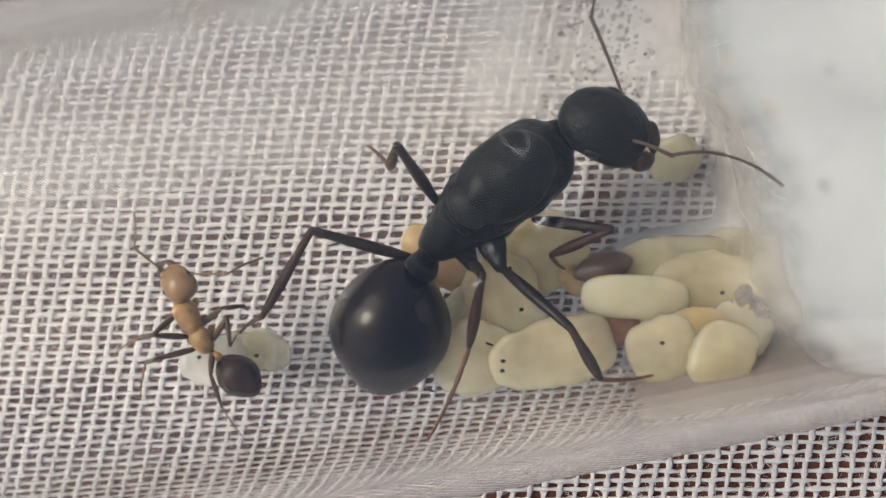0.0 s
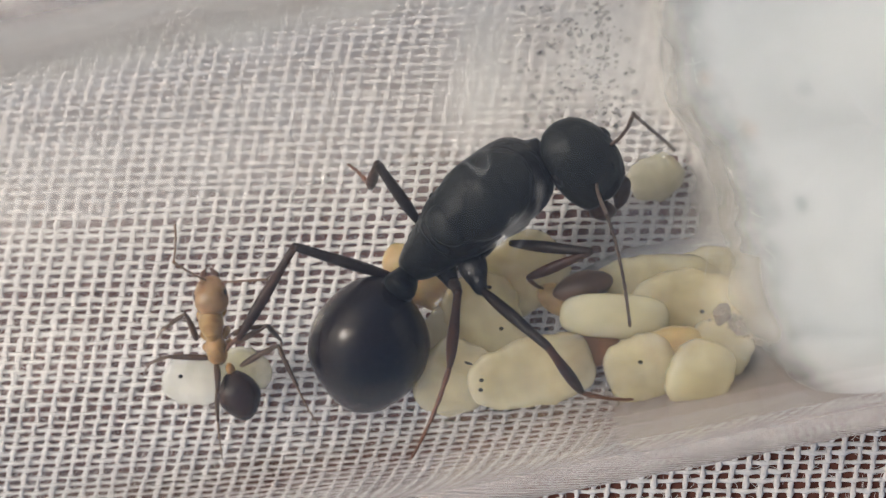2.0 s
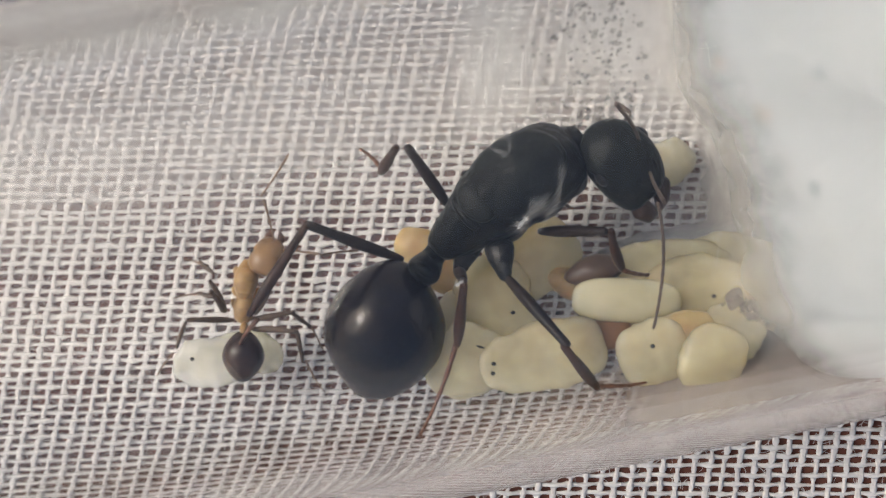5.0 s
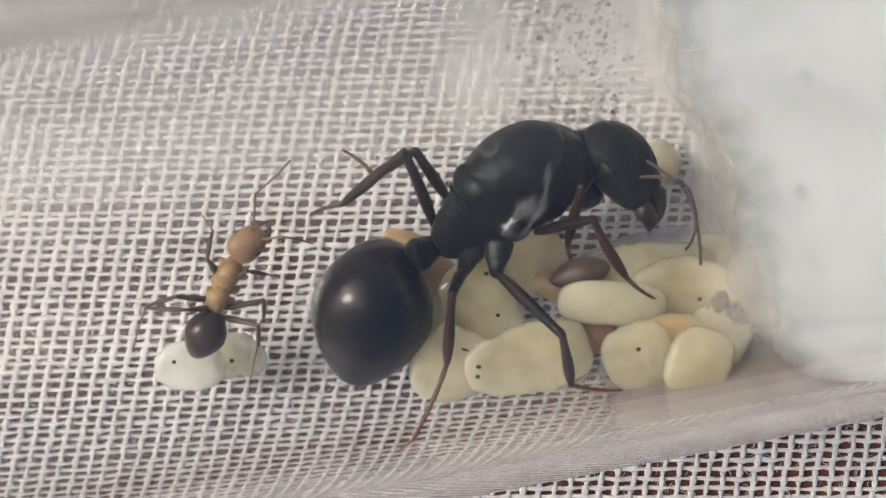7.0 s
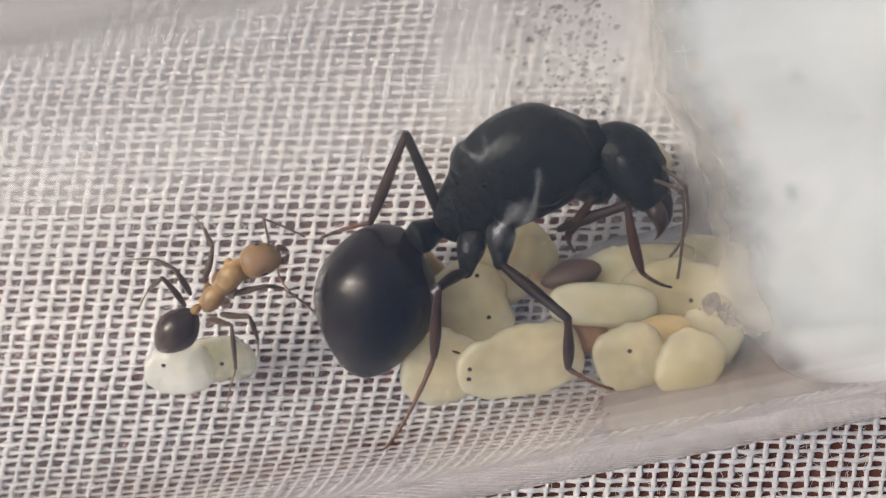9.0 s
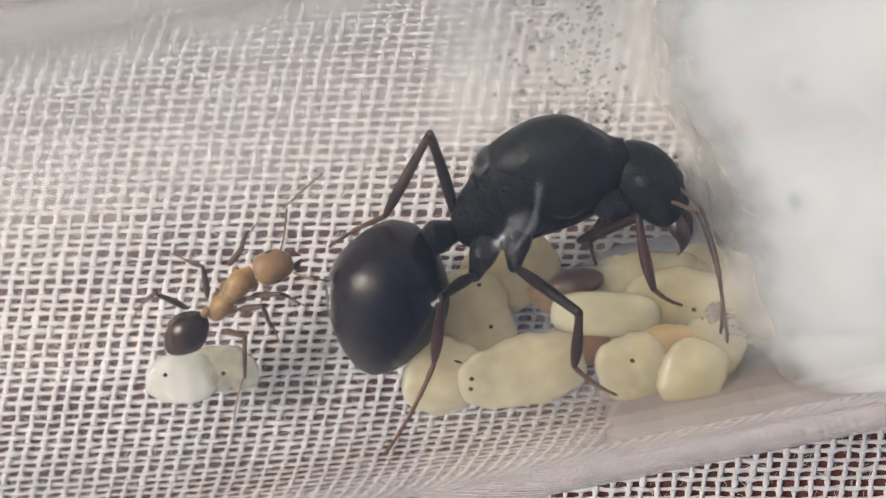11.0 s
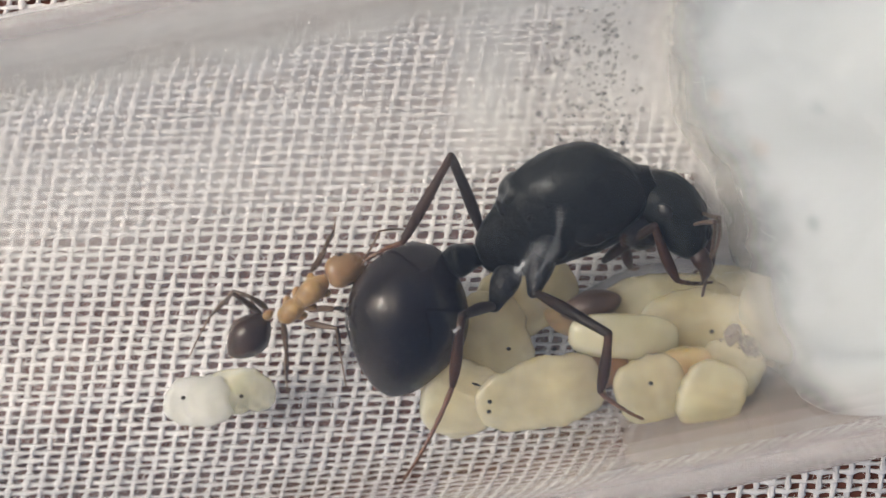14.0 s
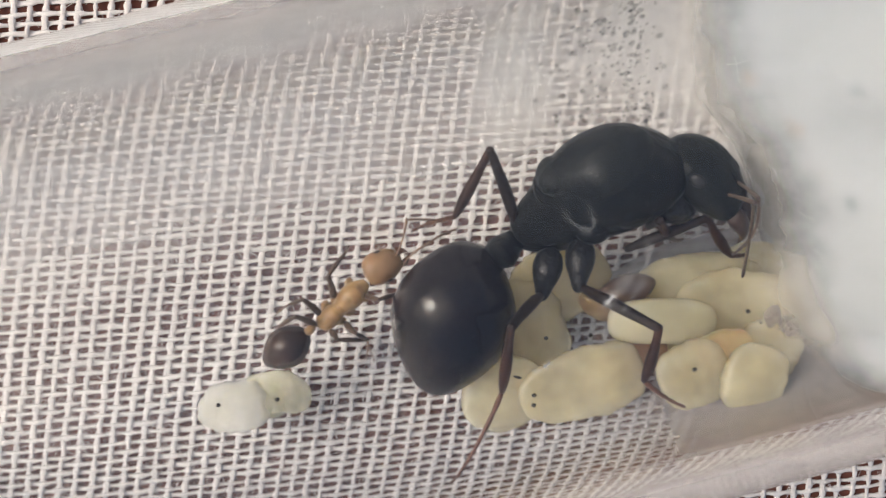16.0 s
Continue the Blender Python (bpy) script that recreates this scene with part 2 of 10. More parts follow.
# lighter grey than the cuticle, to paint in a glint
M_PALE = material("painted_glint", (0.085, 0.088, 0.086), 0.14, 0.3, 2.5, 20, 0.3, tone=(0.012, 0.012, 0.012), spec=0.9, lump=1.0)
M_CLOD = material("pale_debris", (0.24, 0.20, 0.165), 0.9, 0.3, 2, 12, 0.4, tone=(0.17, 0.14, 0.115), clear=0.5)
M_DIRT = material("grey_brown_debris", (0.27, 0.225, 0.175), 0.8, 0.3, 2, 15, 0.6, tone=(0.15, 0.12, 0.09))
M_SPECK = material("black_speck", (0.02, 0.014, 0.01), 0.6, 0.3, 2, 20, 0.3)

M_GLASS = bpy.data.materials.new("clear_glass")
M_GLASS.use_nodes = True
g = M_GLASS.node_tree.nodes["Principled BSDF"]
g.inputs["Base Color"].default_value = (0.985, 0.985, 0.98, 1)
g.inputs["Transmission Weight"].default_value = 1.0
g.inputs["Roughness"].default_value = 0.03
g.inputs["IOR"].default_value = 1.47

M_WATER = bpy.data.materials.new("water")
M_WATER.use_nodes = True
g = M_WATER.node_tree.nodes["Principled BSDF"]
g.inputs["Transmission Weight"].default_value, g.inputs["Roughness"].default_value, g.inputs["IOR"].default_value = 1.0, 0.02, 1.05
g.inputs["Coat Weight"].default_value, g.inputs["Coat Roughness"].default_value = 1.0, 0.05

# ---- the setting ----
AX = radians(11.3)                      # the tube's turn about the vertical
AXIS0, TUBE_Z, R_OUT, R_IN = (0.0, 0.34), 8.0, 7.75, 7.15


def slab(x0, x1, y0, y1, z0, z1, r):
    bm = bmesh.new()
    bmesh.ops.create_cube(bm, size=1)
    for v in bm.verts:
        v.co = Vector(((x0 + x1) / 2 + v.co.x * (x1 - x0), (y0 + y1) / 2 + v.co.y * (y1 - y0), (z0 + z1) / 2 + v.co.z * (z1 - z0))) * MM
    bmesh.ops.bevel(bm, geom=bm.edges[:], offset=r * MM, segments=3, affect="EDGES")
    me = bpy.data.meshes.new("shape")
    bm.to_mesh(me)
    bm.free()
    return me


table = part("tabletop", slab(-260, 260, -190, 190, -30, 0, 3), M_TABLE)
tagged(table, "dark red-brown wooden tabletop under the gauze", "table", kind="structure")


# glass tube: an open mouth at one end, a round bottom at the other
def tube_mesh(s0, s1, sides=128):
    lip = [s0 + 0.2, s0 + 0.6, s0 + 1.5] + [s0 + 3 + k * (s1 - s0 - 6) / 12 for k in range(13)] + [s1 - 1.5, s1 - 0.5, s1]
    prof = [(s0, R_OUT - 0.15)] + [(s, R_OUT) for s in lip]
    prof += [(s1 + R_OUT * math.sin(a), R_OUT * math.cos(a)) for a in np.linspace(0.12, 1.45, 10)]
    prof += [(s1 + R_OUT, 0.05), (s1 + R_IN, 0.05)]
    prof += [(s1 + R_IN * math.sin(a), R_IN * math.cos(a)) for a in np.linspace(1.45, 0.12, 10)]
    prof += [(s, R_IN) for s in lip[::-1]] + [(s0, R_IN + 0.15)]
    verts, faces, n = [], [], len(prof)
    for s, r in prof:
        for k in range(sides):
            a = 2 * math.pi * k / sides
            verts.append((s, r * math.cos(a), r * math.sin(a)))
    for i in range(n):
        j = (i + 1) % n
        for k in range(sides):
            l = (k + 1) % sides
            faces.append((i * sides + k, i * sides + l, j * sides + l, j * sides + k))
    me = mesh(verts, faces)
    bm = bmesh.new()
    bm.from_mesh(me)
    bmesh.ops.recalc_face_normals(bm, faces=bm.faces[:])
    bm.to_mesh(me)
    bm.free()
    return me


tube = part("test_tube", tube_mesh(-62, 52), M_GLASS, m=place(AXIS0[0], AXIS0[1], TUBE_Z, 0, 0, math.degrees(AX)))
tube.visible_shadow = False
tagged(tube, "clear glass test tube lying on white gauze", "test tube")

# mist inside the lower wall, thick near the cotton and towards the sides; upper whitening paints in brighter light
def mist_light_material():
    mat = bpy.data.materials.new("mist_and_painted_light")
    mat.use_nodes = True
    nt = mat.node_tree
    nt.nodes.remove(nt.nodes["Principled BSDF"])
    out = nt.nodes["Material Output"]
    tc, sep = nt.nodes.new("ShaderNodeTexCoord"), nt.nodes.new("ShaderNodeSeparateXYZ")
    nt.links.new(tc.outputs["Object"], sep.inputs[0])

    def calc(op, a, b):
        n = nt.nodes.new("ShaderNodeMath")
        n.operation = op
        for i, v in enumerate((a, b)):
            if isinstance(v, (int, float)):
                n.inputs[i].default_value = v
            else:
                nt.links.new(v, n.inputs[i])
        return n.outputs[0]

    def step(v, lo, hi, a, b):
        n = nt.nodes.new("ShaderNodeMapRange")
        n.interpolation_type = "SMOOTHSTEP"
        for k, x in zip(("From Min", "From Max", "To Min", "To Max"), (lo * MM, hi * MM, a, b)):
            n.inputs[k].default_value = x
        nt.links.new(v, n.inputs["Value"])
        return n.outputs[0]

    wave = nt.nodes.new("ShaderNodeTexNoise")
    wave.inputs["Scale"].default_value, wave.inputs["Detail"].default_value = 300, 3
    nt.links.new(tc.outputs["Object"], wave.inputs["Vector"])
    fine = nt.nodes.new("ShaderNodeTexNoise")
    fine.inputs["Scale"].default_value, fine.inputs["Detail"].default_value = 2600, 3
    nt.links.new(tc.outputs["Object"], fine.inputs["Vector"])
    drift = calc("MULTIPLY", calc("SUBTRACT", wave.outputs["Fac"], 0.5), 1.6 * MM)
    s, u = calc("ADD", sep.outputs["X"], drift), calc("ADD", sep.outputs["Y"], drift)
    # whitening up the upper side stands in for the stronger light there
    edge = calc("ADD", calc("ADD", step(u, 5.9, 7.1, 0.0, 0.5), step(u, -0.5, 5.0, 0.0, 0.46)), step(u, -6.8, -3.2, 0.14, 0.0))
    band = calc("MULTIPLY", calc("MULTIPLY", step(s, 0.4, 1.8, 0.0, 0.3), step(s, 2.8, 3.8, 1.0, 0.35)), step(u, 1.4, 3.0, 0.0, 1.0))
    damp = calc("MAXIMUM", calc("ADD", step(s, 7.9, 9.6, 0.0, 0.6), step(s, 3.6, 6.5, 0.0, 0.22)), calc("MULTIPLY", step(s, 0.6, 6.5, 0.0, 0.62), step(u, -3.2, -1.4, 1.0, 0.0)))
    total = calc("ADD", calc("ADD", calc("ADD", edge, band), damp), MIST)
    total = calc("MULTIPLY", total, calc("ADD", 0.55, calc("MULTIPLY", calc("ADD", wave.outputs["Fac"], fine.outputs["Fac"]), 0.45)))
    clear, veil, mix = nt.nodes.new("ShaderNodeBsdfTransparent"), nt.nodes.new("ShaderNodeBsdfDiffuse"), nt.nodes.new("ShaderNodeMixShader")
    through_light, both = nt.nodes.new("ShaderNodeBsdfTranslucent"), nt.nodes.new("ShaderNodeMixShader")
    damp_shade_tint = nt.nodes.new("ShaderNodeMix")      # brownish wet film along the lower side, darkened to paint in dimmer light
    damp_shade_tint.data_type = "RGBA"
    damp_shade_tint.inputs["A"].default_value, damp_shade_tint.inputs["B"].default_value = (0.32, 0.285, 0.265, 1), (0.93, 0.935, 0.935, 1)
    nt.links.new(step(u, -5.2, -3.0, 0.0, 1.0), damp_shade_tint.inputs["Factor"])
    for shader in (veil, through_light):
        nt.links.new(damp_shade_tint.outputs["Result"], shader.inputs["Color"])
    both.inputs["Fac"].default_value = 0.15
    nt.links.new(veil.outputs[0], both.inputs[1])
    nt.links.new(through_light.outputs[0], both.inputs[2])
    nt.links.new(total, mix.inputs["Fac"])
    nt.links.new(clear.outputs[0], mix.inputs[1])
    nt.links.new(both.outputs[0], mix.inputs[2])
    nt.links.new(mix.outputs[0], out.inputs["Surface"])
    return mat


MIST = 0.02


def shell_mesh(r, s0, s1, a0, a1, ns=30, na=48):
    verts, faces = [], []
    for i in range(ns + 1):
        for k in range(na + 1):
            a = radians(a0 + (a1 - a0) * k / na)
            verts.append((s0 + (s1 - s0) * i / ns, r * math.cos(a), r * math.sin(a)))
    for i in range(ns):
        for k in range(na):
            o = i * (na + 1) + k
            faces.append((o, o + 1, o + na + 2, o + na + 1))
    return mesh(verts, faces)


def drops_mesh(count):
    """Flat beads of water on the lower wall before the cotton."""
    rnd = random.Random(21)
    verts, faces = [], []
    for _ in range(count):
        u, s = rnd.uniform(1.6, 6.2), rnd.triangular(2.6, 7.2, 6.0)
        a = -math.acos(u / R_IN)
        r, o = rnd.uniform(0.04, 0.13) * rnd.uniform(0.5, 1), len(verts)
        for ring, (w, h) in enumerate(((1.0, 0.0), (0.8, 0.09), (0.4, 0.15), (0.05, 0.17))):
            for k in range(8):
                b = 2 * math.pi * k / 8
                ds, da = r * w * math.cos(b) * 1.1, r * w * math.sin(b) / R_IN
                d = R_IN - 0.004 - h * r
                verts.append((s + ds, d * math.cos(a + da), d * math.sin(a + da)))
        for ring in range(3):
            for k in range(8):
                l = (k + 1) % 8
                faces.append((o + ring * 8 + k, o + ring * 8 + l, o + ring * 8 + 8 + l, o + ring * 8 + 8 + k))
        faces.append(tuple(o + 24 + k for k in range(8)))
        faces.append(tuple(o + k for k in range(7, -1, -1)))
    me = mesh(verts, faces)
    bm = bmesh.new()
    bm.from_mesh(me)
    bmesh.ops.recalc_face_normals(bm, faces=bm.faces[:])
    bm.to_mesh(me)
    bm.free()
    return me


mist = tagged(part("mist_light_film", shell_mesh(R_IN + 0.05, -60, 40, 181, 380), mist_light_material(), tube, "thin whitish mist on the glass with brighter and dimmer sides painted in"), kind="stuff")
drops = tagged(part("water_drops", drops_mesh(300), M_WATER, tube, "small clear water drops on the glass"), kind="stuff")
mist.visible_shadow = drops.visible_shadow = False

# dried smears on the upper wall
def smear_material(name, strength):
    mat = bpy.data.materials.new(name)
    mat.use_nodes = True
    nt = mat.node_tree
    nt.nodes.remove(nt.nodes["Principled BSDF"])
    tc, sep = nt.nodes.new("ShaderNodeTexCoord"), nt.nodes.new("ShaderNodeSeparateXYZ")
    nt.links.new(tc.outputs["UV"], sep.inputs[0])
    cloud = nt.nodes.new("ShaderNodeTexNoise")
    cloud.inputs["Scale"].default_value, cloud.inputs["Detail"].default_value = 4000, 4
    nt.links.new(tc.outputs["Object"], cloud.inputs["Vector"])
    soft, amount, patchy = nt.nodes.new("ShaderNodeMapRange"), nt.nodes.new("ShaderNodeMath"), nt.nodes.new("ShaderNodeMapRange")
    soft.interpolation_type, amount.operation = "SMOOTHERSTEP", "MULTIPLY"
    soft.inputs["To Max"].default_value = strength
    nt.links.new(sep.outputs["X"], soft.inputs["Value"])
    for k, v in (("From Min", 0.3), ("From Max", 0.7), ("To Min", 0.45), ("To Max", 1.0)):
        patchy.inputs[k].default_value = v
    nt.links.new(cloud.outputs["Fac"], patchy.inputs["Value"])
    nt.links.new(soft.outputs[0], amount.inputs[0])
    nt.links.new(patchy.outputs[0], amount.inputs[1])
    clear, chalk, mix = nt.nodes.new("ShaderNodeBsdfTransparent"), nt.nodes.new("ShaderNodeBsdfDiffuse"), nt.nodes.new("ShaderNodeMixShader")
    chalk.inputs["Color"].default_value = (0.85, 0.86, 0.86, 1)
    nt.links.new(amount.outputs[0], mix.inputs["Fac"])
    nt.links.new(clear.outputs[0], mix.inputs[1])
    nt.links.new(chalk.outputs[0], mix.inputs[2])
    nt.links.new(mix.outputs[0], nt.nodes["Material Output"].inputs["Surface"])
    return mat


def smear_mesh(s0, u0, path, width):
    """A soft-edged ribbon on the inner wall along a path of offsets in millimetres."""
    pts = smooth_rows(path, 6)
    n, verts, faces, uvs = len(pts), [], [], []
    for i, (x, y) in enumerate(pts):
        a, b = pts[max(0, i - 1)], pts[min(n - 1, i + 1)]
        d = (b - a) / max(1e-6, np.linalg.norm(b - a))
        for k in range(7):
            w = (k / 3 - 1) * width * (0.75 + 0.35 * math.sin(i * 0.7))
            s, u = s0 + x - d[1] * w, u0 + y + d[0] * w
            verts.append((s, u, math.sqrt((R_IN - 0.03) ** 2 - u * u)))
            uvs.append(((1 - abs(k / 3 - 1)) * math.sin(math.pi * i / (n - 1)) ** 0.6, 0))
    faces = [(i * 7 + k, i * 7 + k + 1, i * 7 + k + 8, i * 7 + k + 7) for i in range(n - 1) for k in range(6)]
    me = mesh(verts, faces)
    layer = me.uv_layers.new(name="edge")
    for loop in me.loops:
        layer.data[loop.index].uv = uvs[loop.vertex_index]
    return me


M_SMEAR, M_DAB = smear_material("faint_smear", 0.11), smear_material("chalky_dab", 0.5)
for s0, u0, path, width, mat in (
        (1.4, -0.98, ((-0.13, -0.1), (0.0, 0.0), (0.13, 0.1)), 0.14, M_DAB),
        (1.4, -0.98, ((-0.2, -0.25), (0.1, 0.05), (0.45, 0.3), (0.7, 0.5)), 0.3, M_SMEAR),
        (1.4, -0.98, ((0.1, -0.4), (0.4, -0.12), (0.75, 0.25), (0.95, 0.7), (1.05, 1.1)), 0.16, M_SMEAR),
        (1.3, 0.7, ((-0.42, 0.3), (-0.25, -0.05), (0.0, -0.25), (0.16, -0.1), (0.1, 0.35)), 0.13, M_SMEAR),
        (-0.12, -1.95, ((-0.1, -0.06), (0.0, 0.0), (0.1, 0.06)), 0.11, M_DAB)):
    part("smear", smear_mesh(s0, u0, path, width), mat, tube, "whitish smear on the glass")

# cotton plug: a soft lump that fills the tube, its front face slanting and ragged
FRONT = [(-7.1, 8.5), (-6.7, 8.3), (-6.2, 8.15), (-5.4, 8.0), (-4.5, 7.95), (-2.9, 8.0), (-0.7, 8.1), (0.4, 7.9), (1.5, 7.4), (2.5, 7.15), (3.9, 7.2), (6.7, 7.6)]


def plug_front(u, z):
    """How far along the tube the plug begins: a ragged line, leaning back with height."""
    us, ss = [a for a, _ in FRONT], [b for _, b in FRONT]
    rest = max(-4.5, -math.sqrt(max(0.0, R_IN ** 2 - u * u))) if u < 0 else -4.5     # where it leaves the glass
    return float(np.interp(u, us, ss)) + 0.9 * max(0.0, z - rest) + 0.35 * max(0.0, -z - 4.6)


def plug_mesh(sides=140, rings=96):
    verts, faces = [], []
    for i in range(rings):
        f = i / (rings - 1)
        for k in range(sides):
            a = 2 * math.pi * k / sides
            ring = min(1, f / 0.4)
            r = (R_IN - 0.1) * math.sin(ring * math.pi / 2) ** 0.85
            u, z = r * math.cos(a), r * math.sin(a)
            s = plug_front(u, z) + 0.5 * ring ** 4 + (f - 0.4) * 42 * (f > 0.4)
            p = Vector((s, u, z))
            n = 0.24 * noise.noise(p * 0.45) + 0.1 * noise.noise(p * 1.1) + 0.06 * noise.noise(p * 3.1)
            if f < 0.36:
                p.x -= n * 1.1
            else:
                w = min(1, (f - 0.36) / 0.05)
                p = p + Vector((-(1 - w) * n * 1.1, -math.cos(a) * abs(n) * 0.5 * w, -math.sin(a) * abs(n) * 0.5 * w))
            verts.append((p.x, p.y, p.z))
    for i in range(rings - 1):
        for k in range(sides):
            l = (k + 1) % sides
            faces.append((i * sides + k, i * sides + l, (i + 1) * sides + l, (i + 1) * sides + k))
    faces.append(tuple((rings - 1) * sides + k for k in range(sides)))
    me = mesh(verts, faces)
    us, ss = [a for a, _ in FRONT], [b for _, b in FRONT]
    depth = me.uv_layers.new(name="depth")            # how thick the cotton is, in millimetres behind its front
    for loop in me.loops:
        x, y, z = verts[loop.vertex_index]
        depth.data[loop.index].uv = (x - float(np.interp(y, us, ss)), 0)
    return me


def thin_front(mat):
    """Let the cotton thin out to nothing over its first millimetre."""
    nt = mat.node_tree
    tc, sep = nt.nodes.new("ShaderNodeTexCoord"), nt.nodes.new("ShaderNodeSeparateXYZ")
    nt.links.new(tc.outputs["UV"], sep.inputs[0])
    tuft = nt.nodes.new("ShaderNodeTexNoise")
    tuft.inputs["Scale"].default_value, tuft.inputs["Detail"].default_value = 900, 5
    nt.links.new(tc.outputs["Object"], tuft.inputs["Vector"])
    add = nt.nodes.new("ShaderNodeMath")
    add.operation = "MULTIPLY_ADD"
    add.inputs[1].default_value = 0.9
    nt.links.new(tuft.outputs["Fac"], add.inputs[0])
    nt.links.new(sep.outputs["X"], add.inputs[2])
    fade = nt.nodes.new("ShaderNodeMapRange")
    fade.interpolation_type = "SMOOTHSTEP"
    for k, v in (("From Min", 0.6), ("From Max", 2.3), ("To Min", 0.0), ("To Max", 1.0)):
        fade.inputs[k].default_value = v
    nt.links.new(add.outputs[0], fade.inputs["Value"])
    nt.links.new(fade.outputs[0], nt.nodes["Principled BSDF"].inputs["Alpha"])


def fibre_mesh(count=450):
    """Fine curling hairs that soften the ragged front of the plug, in one mesh."""
    rnd = random.Random(9)
    verts, faces = [], []
    for _ in range(count):
        r, a = (R_IN - 0.2) * math.sqrt(rnd.random()), rnd.uniform(0, 2 * math.pi)
        u, z = r * math.cos(a), r * math.sin(a)
        if z > -2.6:
            continue
        p = Vector((plug_front(u, z) + rnd.triangular(-1.0, 0.7, 0.0), u, z))
        d = Vector((rnd.gauss(-0.1, 0.35), rnd.gauss(0, 1), rnd.gauss(0, 0.8))).normalized()
        w = rnd.uniform(0.002, 0.0045)
        base = len(verts)
        for j in range(6):
            side = d.cross(Vector((0.3, 0.5, 0.8))).normalized()
            up = d.cross(side)
            for q in range(3):
                ang = 2.094 * q
                v = p + (side * math.cos(ang) + up * math.sin(ang)) * w
                verts.append(tuple(v))
            d = (d + Vector((rnd.gauss(0, 0.3), rnd.gauss(0, 0.35), rnd.gauss(0, 0.35)))).normalized()
            p = p + d * 0.15
            rr = math.hypot(p.y, p.z)
            if rr > R_IN - 0.08:
                p.y *= (R_IN - 0.08) / rr
                p.z *= (R_IN - 0.08) / rr
            if j:
                for q in range(3):
                    o, l = base + 3 * (j - 1), (q + 1) % 3
                    faces.append((o + q, o + l, o + 3 + l, o + 3 + q))
    return mesh(verts, faces)


def web_mesh(ns=26, nu=60):
    """A thin sheet of drawn-out cotton that leaves the plug and lies over what is before it."""
    verts, faces, uvs = [], [], []
    for i in range(ns + 1):
        f = i / ns
        for k in range(nu + 1):
            u = -6.1 + 12.2 * k / nu
            floor = -math.sqrt(R_IN ** 2 - u * u)
            reach = 1.8 - 0.5 * min(1.0, max(0.0, (u + 2.2) / 1.4))
            s = plug_front(u, -4.6) - reach + (reach + 1.6) * f + 0.35 * noise.noise(Vector((u * 0.6, 3, f)))
            z = max(-4.45 + 0.8 * f * f, floor + 0.2 + 2.9 * min(1.0, max(0.0, (-1.6 - u) / 1.4))) + 0.12 * noise.noise(Vector((s * 0.8, u * 0.8, 1)))
            if math.hypot(u, z) > R_IN - 0.1:
                z = -math.sqrt((R_IN - 0.1) ** 2 - u * u)
            verts.append((s, u, z))
            uvs.append((f, k / nu))
    for i in range(ns):
        for k in range(nu):
            o = i * (nu + 1) + k
            faces.append((o, o + 1, o + nu + 2, o + nu + 1))
    me = mesh(verts, faces)
    layer = me.uv_layers.new(name="along")
    for loop in me.loops:
        layer.data[loop.index].uv = uvs[loop.vertex_index]
    return me


